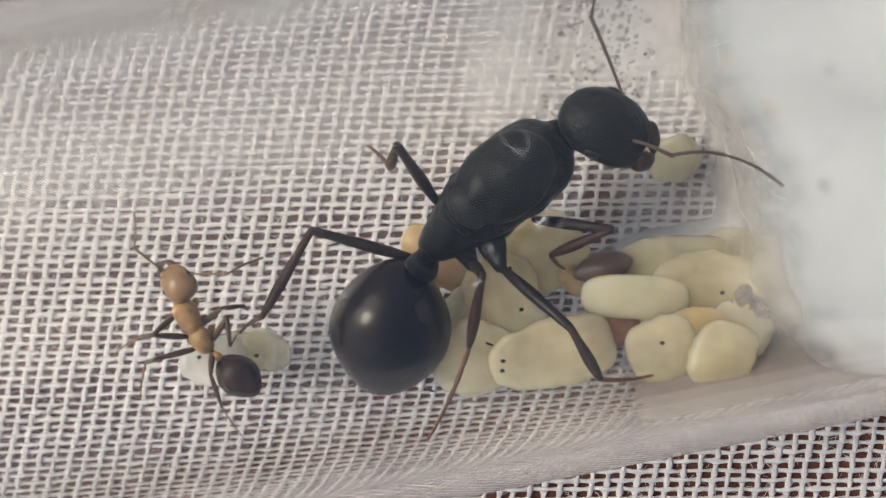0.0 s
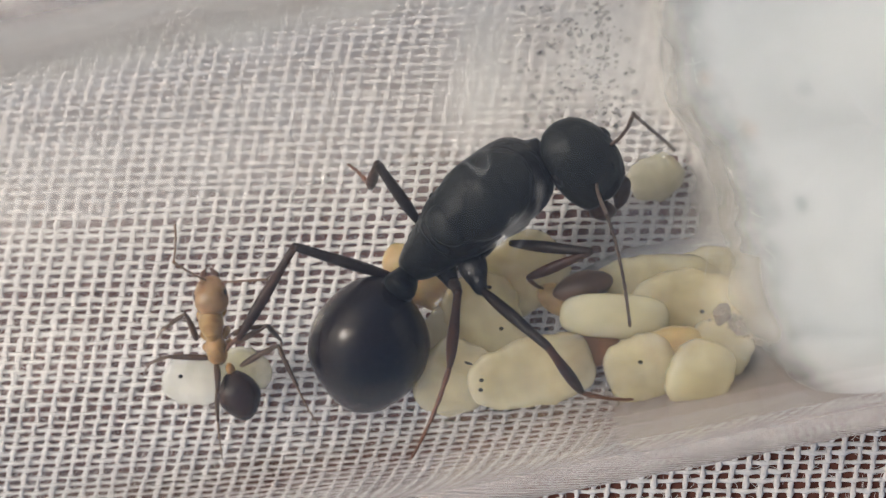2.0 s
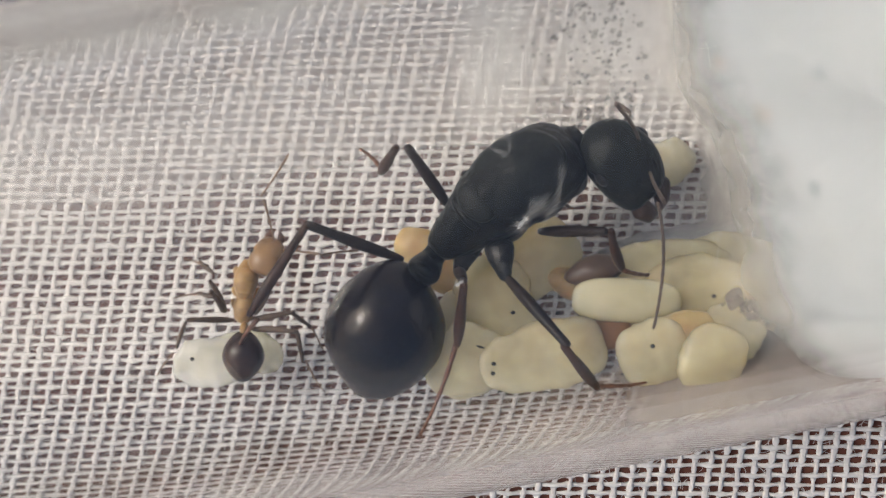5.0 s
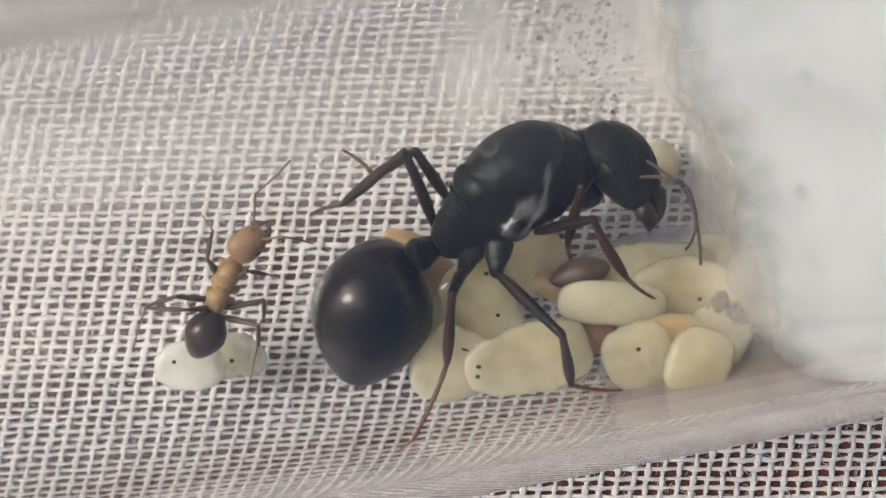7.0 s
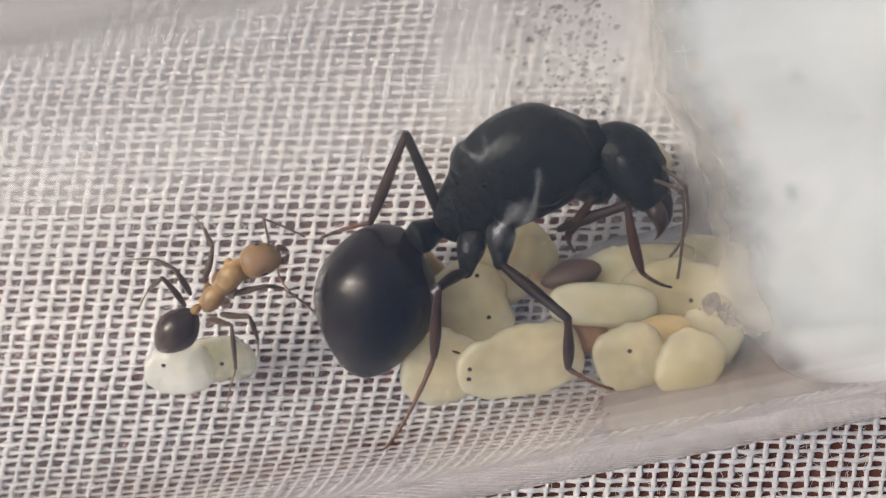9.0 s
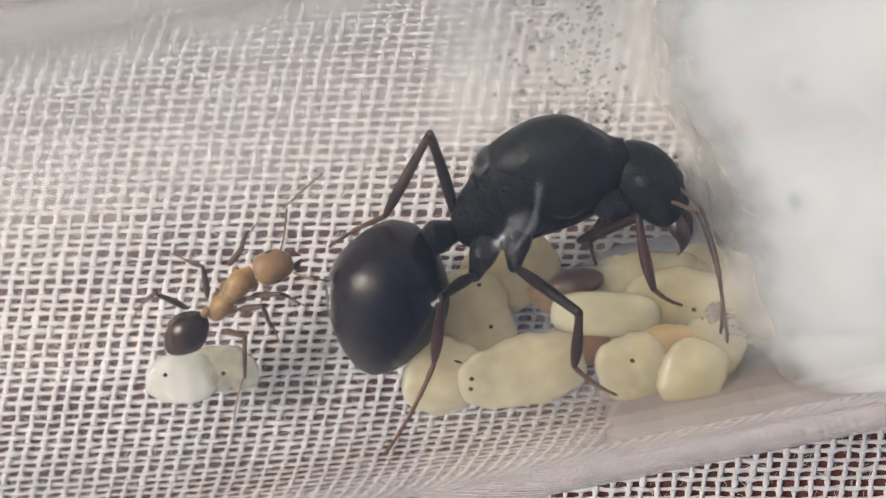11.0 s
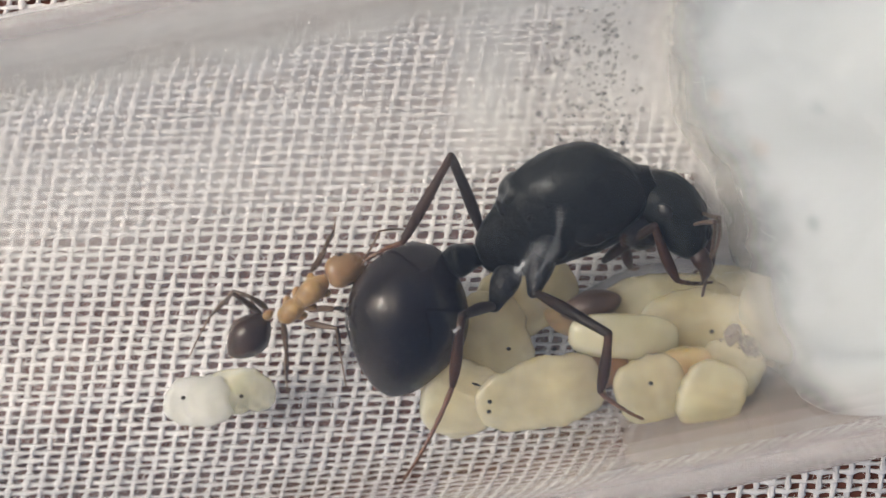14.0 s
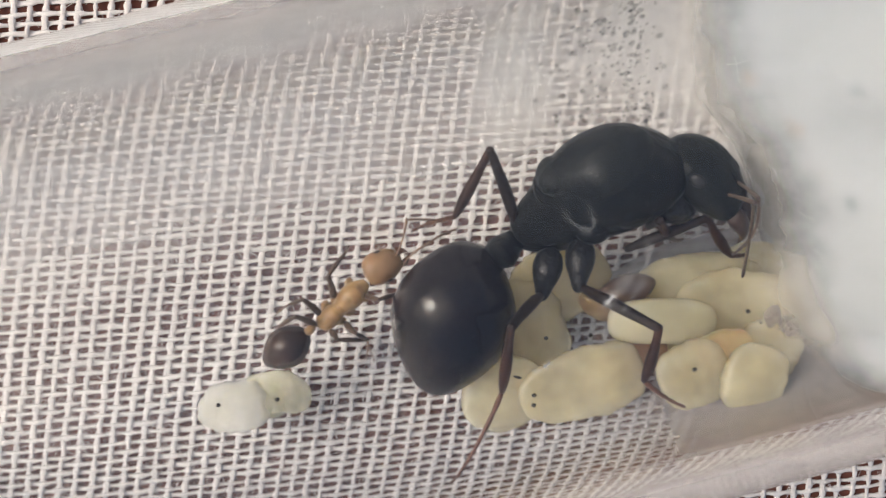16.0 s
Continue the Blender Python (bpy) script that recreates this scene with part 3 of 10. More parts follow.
def web_material():
    mat = bpy.data.materials.new("drawn_out_cotton")
    mat.use_nodes = True
    nt = mat.node_tree
    nt.nodes.remove(nt.nodes["Principled BSDF"])
    tc, sep = nt.nodes.new("ShaderNodeTexCoord"), nt.nodes.new("ShaderNodeSeparateXYZ")
    nt.links.new(tc.outputs["UV"], sep.inputs[0])
    cloud = nt.nodes.new("ShaderNodeTexNoise")
    cloud.inputs["Scale"].default_value, cloud.inputs["Detail"].default_value = 650, 4
    nt.links.new(tc.outputs["Object"], cloud.inputs["Vector"])
    along = nt.nodes.new("ShaderNodeMath")
    along.operation = "MULTIPLY_ADD"
    along.inputs[1].default_value = 0.45
    nt.links.new(cloud.outputs["Fac"], along.inputs[0])
    nt.links.new(sep.outputs["X"], along.inputs[2])
    thick = nt.nodes.new("ShaderNodeMapRange")
    thick.interpolation_type = "SMOOTHSTEP"
    for k, v in (("From Min", 0.38), ("From Max", 1.15), ("To Min", 0.0), ("To Max", 0.65)):
        thick.inputs[k].default_value = v
    nt.links.new(along.outputs[0], thick.inputs["Value"])
    clear, cotton, thru = nt.nodes.new("ShaderNodeBsdfTransparent"), nt.nodes.new("ShaderNodeBsdfDiffuse"), nt.nodes.new("ShaderNodeBsdfTranslucent")
    cotton.inputs["Color"].default_value = thru.inputs["Color"].default_value = (0.64, 0.61, 0.55, 1)
    body, mix = nt.nodes.new("ShaderNodeMixShader"), nt.nodes.new("ShaderNodeMixShader")
    body.inputs["Fac"].default_value = 0.3
    nt.links.new(cotton.outputs[0], body.inputs[1])
    nt.links.new(thru.outputs[0], body.inputs[2])
    hem, product = nt.nodes.new("ShaderNodeMapRange"), nt.nodes.new("ShaderNodeMath")
    hem.interpolation_type, product.operation = "SMOOTHSTEP", "MULTIPLY"
    hem.inputs["From Min"].default_value, hem.inputs["From Max"].default_value = 0.0, 0.1
    nt.links.new(sep.outputs["Y"], hem.inputs["Value"])
    nt.links.new(thick.outputs[0], product.inputs[0])
    nt.links.new(hem.outputs[0], product.inputs[1])
    root, merged = nt.nodes.new("ShaderNodeMapRange"), nt.nodes.new("ShaderNodeMath")
    root.interpolation_type, merged.operation = "SMOOTHSTEP", "MULTIPLY"
    for k, v in (("From Min", 0.68), ("From Max", 0.98), ("To Min", 1.0), ("To Max", 0.0)):
        root.inputs[k].default_value = v
    nt.links.new(sep.outputs["X"], root.inputs["Value"])
    nt.links.new(product.outputs[0], merged.inputs[0])
    nt.links.new(root.outputs[0], merged.inputs[1])
    nt.links.new(merged.outputs[0], mix.inputs["Fac"])
    nt.links.new(clear.outputs[0], mix.inputs[1])
    nt.links.new(body.outputs[0], mix.inputs[2])
    nt.links.new(mix.outputs[0], nt.nodes["Material Output"].inputs["Surface"])
    return mat


def build_cotton():
    m = place(AXIS0[0], AXIS0[1], TUBE_Z, 0, 0, math.degrees(AX))
    thin_front(M_COTTON)
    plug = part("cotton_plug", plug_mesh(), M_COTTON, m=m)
    tagged(plug, "damp white cotton wool plug filling the glass tube", "cotton")
    web = part("thin_web", web_mesh(), web_material(), plug, "thin see-through web of cotton")
    web.visible_shadow = False
    tagged(part("fibres", fibre_mesh(), M_FIBRE, plug, "loose white cotton fibres"), kind="stuff")


build_cotton()


# gauze: plain weave, every thread a piece of its own
WARP_STEP, WEFT_STEP = 0.503, 0.309
WARP_LEAN, WEFT_LEAN = radians(9.5), radians(0.5)


def thread_mesh(length, step, phase, half_w, half_h, wave, level, seed):
    rnd = random.Random(seed)
    verts, faces = [], []
    per = 4
    n = int(length / step) * per
    for i in range(n + 1):
        x = -length / 2 + i * step / per
        z = level + wave * math.cos(math.pi * x / step + phase * math.pi)
        drift = 0.07 * noise.noise(Vector((x * 0.12, seed * 7.1, 0))) + 0.05 * noise.noise(Vector((x * 1.5, seed * 3.3, 5)))
        w = half_w * (1 + 0.4 * noise.noise(Vector((x * 0.7, seed * 5.7, 9))) + 0.45 * noise.noise(Vector((x * 2.1, seed * 1.9, 3))))
        w *= 1 + 0.2 * math.cos(2 * math.pi * x / step)
        for k in range(6):
            a = 2 * math.pi * k / 6
            verts.append((x, drift + w * math.cos(a), z + half_h * math.sin(a)))
        if i:
            o = (i - 1) * 6
            for k in range(6):
                l = (k + 1) % 6
                faces.append((o + k, o + l, o + 6 + l, o + 6 + k))
    return mesh(verts, faces)


def build_gauze():
    gauze = new("gauze_cloth")
    tagged(gauze, "open-weave white gauze cloth spread on the tabletop", "cloth")
    rnd = random.Random(2)
    width, depth = 62.0, 46.0
    warps = [[thread_mesh(depth, WEFT_STEP / math.cos(WARP_LEAN), ph, 0.09, 0.044, 0.045, 0.15, 11 + 7 * v + ph) for v in range(7)] for ph in (0, 1)]
    wefts = [[thread_mesh(width, WARP_STEP, ph, 0.08, 0.038, 0.05, 0.12, 71 + 7 * v + ph) for v in range(7)] for ph in (0, 1)]
    for i in range(-60, 61):
        m = place(i * WARP_STEP + rnd.gauss(0, 0.018), 0, 0, 0, 0, 90 - math.degrees(WARP_LEAN) + rnd.gauss(0, 0.05))
        part("warp_thread", rnd.choice(warps[i % 2]), M_THREAD, gauze, m=m)
    for j in range(-74, 75):
        m = place(math.tan(WARP_LEAN) * j * WEFT_STEP, j * WEFT_STEP + rnd.gauss(0, 0.016), 0, 0, 0, math.degrees(WEFT_LEAN) + rnd.gauss(0, 0.03))
        part("weft_thread", rnd.choice(wefts[(j + 1) % 2]), M_THREAD, gauze, m=m)
    # the cloth's outer parts, thread by thread in one mesh each
    far_w, far_d = 170.0, 130.0
    for name, step, half, count, core, gap, lean, z in (
            ("outer_warp", WARP_STEP, 0.105, 168, 60, depth, WARP_LEAN, 0.17), ("outer_weft", WEFT_STEP, 0.088, 210, 74, width, WEFT_LEAN, 0.08)):
        verts, faces = [], []
        for i in range(-count, count + 1):
            warp = name == "outer_warp"
            reach = (far_d if warp else far_w) / 2
            for a, b in ([(-reach, reach)] if abs(i) > core else [(-reach, -gap / 2), (gap / 2, reach)]):
                o = len(verts)
                for s in (a, b):
                    for dy, dz in ((-half, 0), (0, -0.055), (half, 0), (0, 0.055)):
                        if warp:
                            verts.append((i * step + dy + s * math.sin(lean), s * math.cos(lean), z + dz))
                        else:
                            verts.append((s + math.tan(WARP_LEAN) * i * step, i * step + dy + s * math.sin(lean), z + dz))
                faces += [(o + k, o + (k + 1) % 4, o + 4 + (k + 1) % 4, o + 4 + k) for k in range(4)]
        tagged(part(name, mesh(verts, faces, False), M_THREAD, gauze), kind="stuff")
    # lint: short loose hairs that lift off the threads
    verts, faces = [], []
    for _ in range(11000):
        q, turn = Vector((rnd.uniform(-24, 24), rnd.uniform(-16, 16), rnd.uniform(0.12, 0.22))), rnd.choice((0.0, 1.4)) + rnd.gauss(0, 0.45)
        w, o = rnd.uniform(0.005, 0.012), len(verts)
        for k in range(5):
            for a in (0.5, 2.6, 4.7):
                verts.append((q.x - math.sin(turn) * math.cos(a) * w, q.y + math.cos(turn) * math.cos(a) * w, q.z + math.sin(a) * w))
            q = q + Vector((math.cos(turn), math.sin(turn), rnd.gauss(0, 0.15))) * rnd.uniform(0.06, 0.13)
            q.z = min(0.23, max(0.05, q.z))
            turn += rnd.gauss(0, 0.35)
            if k:
                faces += [(o + 3 * k - 3 + a, o + 3 * k - 3 + (a + 1) % 3, o + 3 * k + (a + 1) % 3, o + 3 * k + a) for a in range(3)]
    tagged(part("lint", mesh(verts, faces), M_THREAD, gauze, "loose cotton lint"), kind="stuff")

# ---- the ants ----
LEGS = ("LH", "LM", "LF", "RH", "RM", "RF")


def gaster_mesh(length, wide, high, plates=4, skew=0):
    """An abdomen along x, front at +x, its plates overlapping in low steps; skew swings its long axis, in degrees."""
    rows, n = [], 40
    for i in range(n + 1):
        u = i / n
        x = length * (0.5 - u)
        w = math.sin(math.pi * min(1, u * 0.985 + 0.012)) ** 0.5 * (1.0 + 0.1 * math.sin(math.pi * u) - 0.02 * (u - 0.4) - 0.2 * max(0.0, u - 0.55))
        f = (u * plates + 0.35) % 1.0
        w *= 1 - 0.009 * max(0, (f - 0.9) / 0.1) + 0.005 * (f < 0.9) * f
        rows.append((x, 0, 0.06 * high * math.sin(2 * math.pi * u), wide * w * 0.93, high * w * 0.93))
    me = loft(rows, 40, 1)
    me.transform(pose(0, 0, 0, 0, 0, skew))
    return me


def build_queen():
    q = new("queen_ant")
    q.location = (1.5 * MM, 1.0 * MM, 1.4 * MM)
    tagged(q, "black queen ant with a glossy round abdomen", "ant")
    p = {}
    p["gaster"] = g = part("gaster", gaster_mesh(4.75, 1.82, 1.82, skew=14), M_GASTER, q, "glossy black abdomen")
    p["petiole"] = part("petiole", loft([(-1.15, 0, 0, 0.3, 0.3), (-0.55, 0, 0.02, 0.34, 0.36), (-0.15, 0, 0.2, 0.52, 0.78), (0.15, 0, 0.14, 0.46, 0.62), (0.4, 0, 0.0, 0.36, 0.38), (0.7, 0, 0, 0.34, 0.34), (1.15, 0, 0, 0.36, 0.36)], 18, 4),
                         M_BLACK, q)
    p["mesosoma"] = t = part("mesosoma", loft([
        (-2.75, 0, -0.6, 0.26, 0.28), (-2.6, 0, -0.56, 0.42, 0.6), (-2.15, 0, -0.54, 0.64, 1.0), (-1.6, 0, -0.44, 0.84, 1.26), (-1.2, 0, -0.3, 0.97, 1.42), (-0.8, 0, -0.14, 1.1, 1.56),
        (-0.2, 0, -0.08, 1.22, 1.67), (0.6, 0, -0.1, 1.27, 1.73), (1.3, 0, -0.18, 1.27, 1.58), (1.7, 0, -0.22, 1.24, 1.36), (2.05, 0, -0.26, 1.12, 1.14), (2.35, 0, -0.36, 0.88, 0.84),
        (2.55, 0, -0.44, 0.66, 0.62), (2.85, 0, -0.5, 0.52, 0.48)], 40, 5, 0, 0.045, 4.0),
        M_BLACK, q, "satin black thorax")
    # scutum and scutellum are greyer than the thorax, painting in sky sheen on top
    part("scutum", egg(1.7, 1.2, 0.95, 0.06, 32, 18, 0.03, 2.0), M_SATIN, t, m=place(0.4, 0, 0.71, 0, 2, 0))
    part("scutellum", egg(0.5, 0.7, 0.36, 0.0, 24, 12, 0.03, 6.0), M_SATIN, t, m=place(-0.9, 0, 1.08, 0, -22, 0))
    part("metanotum", egg(0.2, 0.62, 0.26, 0.0, 20, 10), M_BLACK, t, m=place(-1.35, 0, 0.72, 0, -24, 0))
    part("propodeum", egg(0.85, 0.54, 0.52, 0.1, 24, 12, 0.03, 8.0), M_BLACK, t, m=place(-1.75, 0, 0.1, 0, -28, 0))
    part("pronotum", egg(0.7, 1.0, 0.98, -0.12, 28, 16, 0.03, 10.0), M_BLACK, t, m=place(1.62, 0, -0.1, 0, 18, 0))
    for s in (1, -1):
        part("side_plate", egg(0.66, 0.3, 0.7, 0.1, 20, 12, 0.05, 12.0), M_BLACK, t, m=place(0.75, s * 1.02, -0.45, 0, 25, 0))
        part("side_plate", egg(0.52, 0.27, 0.6, 0.0, 20, 12, 0.05, 14.0), M_BLACK, t, m=place(-0.45, s * 0.98, -0.55, 0, 15, 0))
        part("side_plate", egg(0.55, 0.2, 0.4, 0.0, 20, 12, 0.03, 16.0), M_BLACK, t, m=place(-1.5, s * 0.64, -0.5, 0, -10, 0))
        part("wing_scar", egg(0.2, 0.1, 0.13, 0.0, 14, 8), M_BLACK, t, m=place(0.1, s * 1.1, 0.65))
        part("wing_scar", egg(0.13, 0.08, 0.1, 0.0, 14, 8), M_BLACK, t, m=place(-0.6, s * 1.04, 0.5))
        for x, r in ((-1.2, 0.42), (-0.1, 0.45), (1.7, 0.5)):
            if s < 0 and x < 1:
                continue
            part("coxa", egg(0.95 if x > 1 else 0.62, r * 0.9, r * 1.1, 0.2, 18, 10), M_COXA, t, m=place(x, s * 0.62, -1.2, 0, 62, 0))
    p["head"] = h = part("head", loft([
        (-1.34, 0, -0.02, 0.12, 0.12), (-1.24, 0, 0.0, 0.42, 0.38), (-1.0, 0, 0.04, 0.74, 0.66), (-0.55, 0, 0.07, 0.99, 0.87), (0.05, 0, 0.06, 1.07, 0.93),
(0.66, 0, -0.02, 1.06, 0.84), (1.1, 0, -0.1, 0.94, 0.66), (1.4, 0, -0.15, 0.74, 0.46), (1.5, 0, -0.18, 0.45, 0.28)], 32, 4, 0, 0.03, 3.0), M_SATIN, q, "satin black head")
    part("clypeus", egg(0.36, 0.52, 0.24, -0.1, 20, 10), M_BLACK, h, m=place(1.16, 0, 0.27, 0, 22, 0))
    for s in (1, -1):
        part("eye", egg(0.25, 0.12, 0.2, 0, 18, 10), M_EYE, h, m=place(-0.1, s * 1.0, 0.28, 0, 0, s * 4))
        part("cheek", egg(0.4, 0.16, 0.3, 0, 16, 10), M_BLACK, h, m=place(0.62, s * 0.86, -0.1, 0, 0, -s * 14))
        part("frontal_lobe", egg(0.26, 0.12, 0.1, 0, 12, 8), M_BLACK, h, m=place(0.62, s * 0.36, 0.7, 0, 15, 0))
        part("mandible", loft([(0, 0, 0, 0.22, 0.22), (0.34, s * 0.09, 0, 0.34, 0.28), (0.72, -s * 0.02, -0.12, 0.31, 0.24), (1.02, -s * 0.16, -0.36, 0.23, 0.18), (1.16, -s * 0.3, -0.74, 0.05, 0.05)], 14, 4),
             M_JAW, h, "dark brown mandible", m=place(1.22, s * 0.42, -0.18, 0, 8, -s * 4))
    lengths = {"LH": (3.3, 3.1, 2.2), "RH": (3.0, 2.6, 3.1), "LM": (2.7, 2.2, 1.9), "RM": (2.9, 1.75, 1.45), "LF": (2.5, 2.1, 1.8), "RF": (2.5, 2.1, 1.8)}
    for leg in LEGS:
        a, b, c = lengths[leg]
        p[leg + "_femur"] = part("femur", limb(a, (0.1, 0.155, 0.18, 0.168, 0.142, 0.125), 12, 0.06), M_LEG, q)
        p[leg + "_tibia"] = part("tibia", limb(b, (0.11, 0.12, 0.15, 0.17, 0.15, 0.085), 12, 0.05), M_TIBIA, q)
        p[leg + "_tarsus"] = part("tarsus", beads(c, 5, 0.085, 0.05, 8, -0.35 if leg == "RH" else 0.25), M_FOOT, q, "red-brown foot")
    for leg in ("RH", "RM"):
        p[leg + "_coxa"] = part("coxa", limb(1.35, (0.34, 0.44, 0.4, 0.28, 0.17), 14, 0.05), M_COXA, q)
    # added fleck that imitates a bright glint on the coxa
    part("membrane", egg(0.13, 0.09, 0.07, 0, 14, 8, 0.02), M_PALE, p["RM_coxa"], "small grey fleck standing in for a glint", m=place(0.3, 0.05, 0.34))
    for s in ("AL", "AR"):
        p[s + "_scape"] = part("scape", limb(2.6, (0.045, 0.05, 0.055, 0.063), 10, 0.12), M_FEELER, q)
        p[s + "_funiculus"] = part("funiculus", beads(3.7, 11, 0.056, 0.05, 8, 0.5 if s == "AL" else -0.5, -0.15 if s == "AL" else 0.3), M_FEELER, q)
    return p


def build_worker():
    w = new("worker_ant")
    w.location = (-7.0 * MM, -1.0 * MM, 1.4 * MM)
    tagged(w, "small amber worker ant with a dark abdomen", "ant")
    p = {}
    p["gaster"] = g = part("gaster", gaster_mesh(1.62, 0.62, 0.62, 4), M_WGASTER, w, "dark brown abdomen")
    part("petiole", egg(0.22, 0.14, 0.22, 0, 14, 8), M_AMBER, g, m=place(0.88, 0, 0.02, 0, -15, 0))
    p["mesosoma"] = t = part("mesosoma", loft([
        (-0.98, 0, -0.05, 0.1, 0.1), (-0.85, 0, 0, 0.25, 0.26), (-0.6, 0, 0.03, 0.31, 0.33), (-0.32, 0, 0.04, 0.31, 0.33), (-0.14, 0, 0.03, 0.24, 0.27), (0.05, 0, 0.05, 0.3, 0.34), (0.3, 0, 0.06, 0.37, 0.39),
        (0.58, 0, 0.03, 0.36, 0.36), (0.82, 0, -0.05, 0.25, 0.24), (1.0, 0, -0.08, 0.13, 0.12)], 24, 4, 0, 0.02, 2.0), M_AMBER, w, "amber thorax")
    part("pronotum", egg(0.36, 0.32, 0.24, 0.05, 20, 10, 0.02, 4.0), M_AMBER, t, m=place(0.42, 0, 0.2))
    part("mesonotum", egg(0.26, 0.22, 0.16, 0.0, 18, 10, 0.02, 5.0), M_AMBER, t, m=place(0.0, 0, 0.2))
    part("propodeum", egg(0.32, 0.23, 0.2, 0.05, 18, 10, 0.02, 6.0), M_AMBER, t, m=place(-0.55, 0, 0.19))
    for s in (1, -1):
        for x in (-0.45, -0.05, 0.55):
            part("coxa", egg(0.24, 0.13, 0.14, 0.2, 12, 8), M_AMBER, t, m=place(x, s * 0.3, -0.2, 0, 40, s * 40))
    p["head"] = h = part("head", loft([
        (-0.56, 0, 0, 0.12, 0.12), (-0.5, 0, 0.02, 0.34, 0.26), (-0.28, 0, 0.04, 0.49, 0.37), (0.05, 0, 0.03, 0.51, 0.39), (0.35, 0, -0.02, 0.43, 0.32),
        (0.58, 0, -0.06, 0.28, 0.22), (0.64, 0, -0.08, 0.14, 0.12)], 24, 4), M_AMBERHEAD, w, "ochre head")
    for s in (1, -1):
        part("eye", egg(0.12, 0.06, 0.1, 0, 12, 8), M_EYE, h, m=place(0.02, s * 0.45, 0.14))
        part("mandible", loft([(0, 0, 0, 0.08, 0.08), (0.15, 0, 0, 0.11, 0.08), (0.3, -s * 0.06, 0, 0.08, 0.05), (0.4, -s * 0.16, 0, 0.015, 0.015)], 10, 3),
             M_FOOT, h, "brown mandible", m=place(0.52, s * 0.2, -0.08))
    lengths = {"H": (1.45, 1.35, 1.4), "M": (1.25, 1.05, 1.1), "F": (1.05, 0.9, 0.8)}
    for leg in LEGS:
        a, b, c = lengths[leg[1]]
        p[leg + "_femur"] = part("femur", limb(a, (0.06, 0.1, 0.1, 0.08, 0.055), 10, 0.03), M_WLEG, w)
        p[leg + "_tibia"] = part("tibia", limb(b, (0.045, 0.07, 0.075, 0.06, 0.045), 10, 0.02), M_WLEG, w)
        p[leg + "_tarsus"] = part("tarsus", beads(c, 5, 0.036, 0.02, 6, 0.12), M_WFOOT, w, "pale brown foot")
    for s in ("AL", "AR"):
        p[s + "_scape"] = part("scape", limb(1.35, (0.03, 0.03, 0.034, 0.042), 8, 0.08), M_WFOOT, w)
        p[s + "_funiculus"] = part("funiculus", beads(1.6, 11, 0.034, 0.04, 6, 0.18 if s == "AL" else -0.18), M_WFOOT, w)
    return p


queen_parts = build_queen()
worker_parts = build_worker()


# ---- the brood ----
def grub(name, label, x, y, z, a, b, c, rz, mat, ry=0, rx=0, blunt=0.0, bend=0.0, rough=0.05, seed=1.0, category="larva", folds=5, full=2.3):
    ob = part(name, egg(a, b, c, blunt, 36, 26, rough, seed, bend, folds, full, 0.66), mat, m=place(x, y, z, rx, ry, rz))
    return tagged(ob, label, category, "brood in the tube")


def speck(parent, x, y, z, a, b, rz=0):
    """A dark fleck on a grub, at a place in the grub's own axes."""
    if z > 0.15:                                   # lies on the grub's back
        z = max((v.co.z / MM for v in parent.data.vertices if v.co.z > 0 and math.hypot(v.co.x / MM - x, v.co.y / MM - y) < 0.2), default=z)
    part("speck", egg(a * 0.8, b * 0.8, 0.05, 0, 10, 6), M_SPECK, parent, "black fleck", m=place(x, y, z, 0, 0, rz))


brood = []
brood.append(grub("ant_pupa", "smooth pale yellow ant pupa lying on other brood", 5.33, -2.66, 3.95, 1.64, 0.69, 0.47, -2, M_PUPA, rough=0.04, full=2.9, folds=0))
brood.append(grub("ant_larva", "large plump cream ant larva with dark flecks", 2.82, -4.35, 4.30, 1.90, 1.10, 0.43, 14, M_LARVA, blunt=0.14, rough=0.15, seed=3.0, full=2.6))
brood.append(grub("ant_larva", "plump cream ant larva beside others", 0.55, -4.60, 3.70, 1.27, 1.10, 0.36, 60, M_LARVA, rough=0.20, seed=5.0, full=2.6))
brood.append(grub("ant_larva", "cream ant larva under the queen", 1.50, -2.80, 2.75, 1.54, 1.18, 0.38, -68, M_LARVA, rough=0.17, seed=7.0, full=2.6))
brood.append(grub("ant_larva", "cream ant larva below the thorax of the queen", 2.55, -1.50, 2.30, 1.60, 1.24, 0.40, 30, M_LARVA, rough=0.17, seed=9.0, full=2.6))
brood.append(grub("ant_larva", "round cream ant larva with one fleck", 6.02, -4.20, 4.90, 1.10, 1.07, 0.40, 20, M_LARVA, rough=0.06, seed=11.0, full=2.6))
brood.append(grub("ant_larva", "round glossy cream ant larva at the wall", 7.62, -4.35, 5.40, 1.08, 0.97, 0.36, 70, M_LARVA, rough=0.06, seed=13.0, full=2.6))
brood.append(grub("ant_larva", "long cream ant larva with one fleck", 7.95, -2.50, 3.40, 1.93, 1.15, 0.40, -8, M_LARVA, rough=0.17, seed=15.0, full=2.6))
brood.append(grub("ant_larva", "cream ant larva half hidden by cotton", 6.90, -1.70, 2.60, 1.99, 0.89, 0.33, 0, M_LARVA, rough=0.17, seed=17.0, full=2.6))
brood.append(grub("ant_larva", "cream ant larva against the cotton", 8.25, -3.75, 4.6, 1.05, 1.0, 0.38, 60, M_LARVA, rough=0.07, seed=19.0, full=2.6))
brood.append(grub("ant_pupa", "amber ant pupa wedged among larvae", 6.98, -3.51, 4.71, 0.97, 0.58, 0.37, 10, M_CALLOW, rough=0.1, seed=21.0))
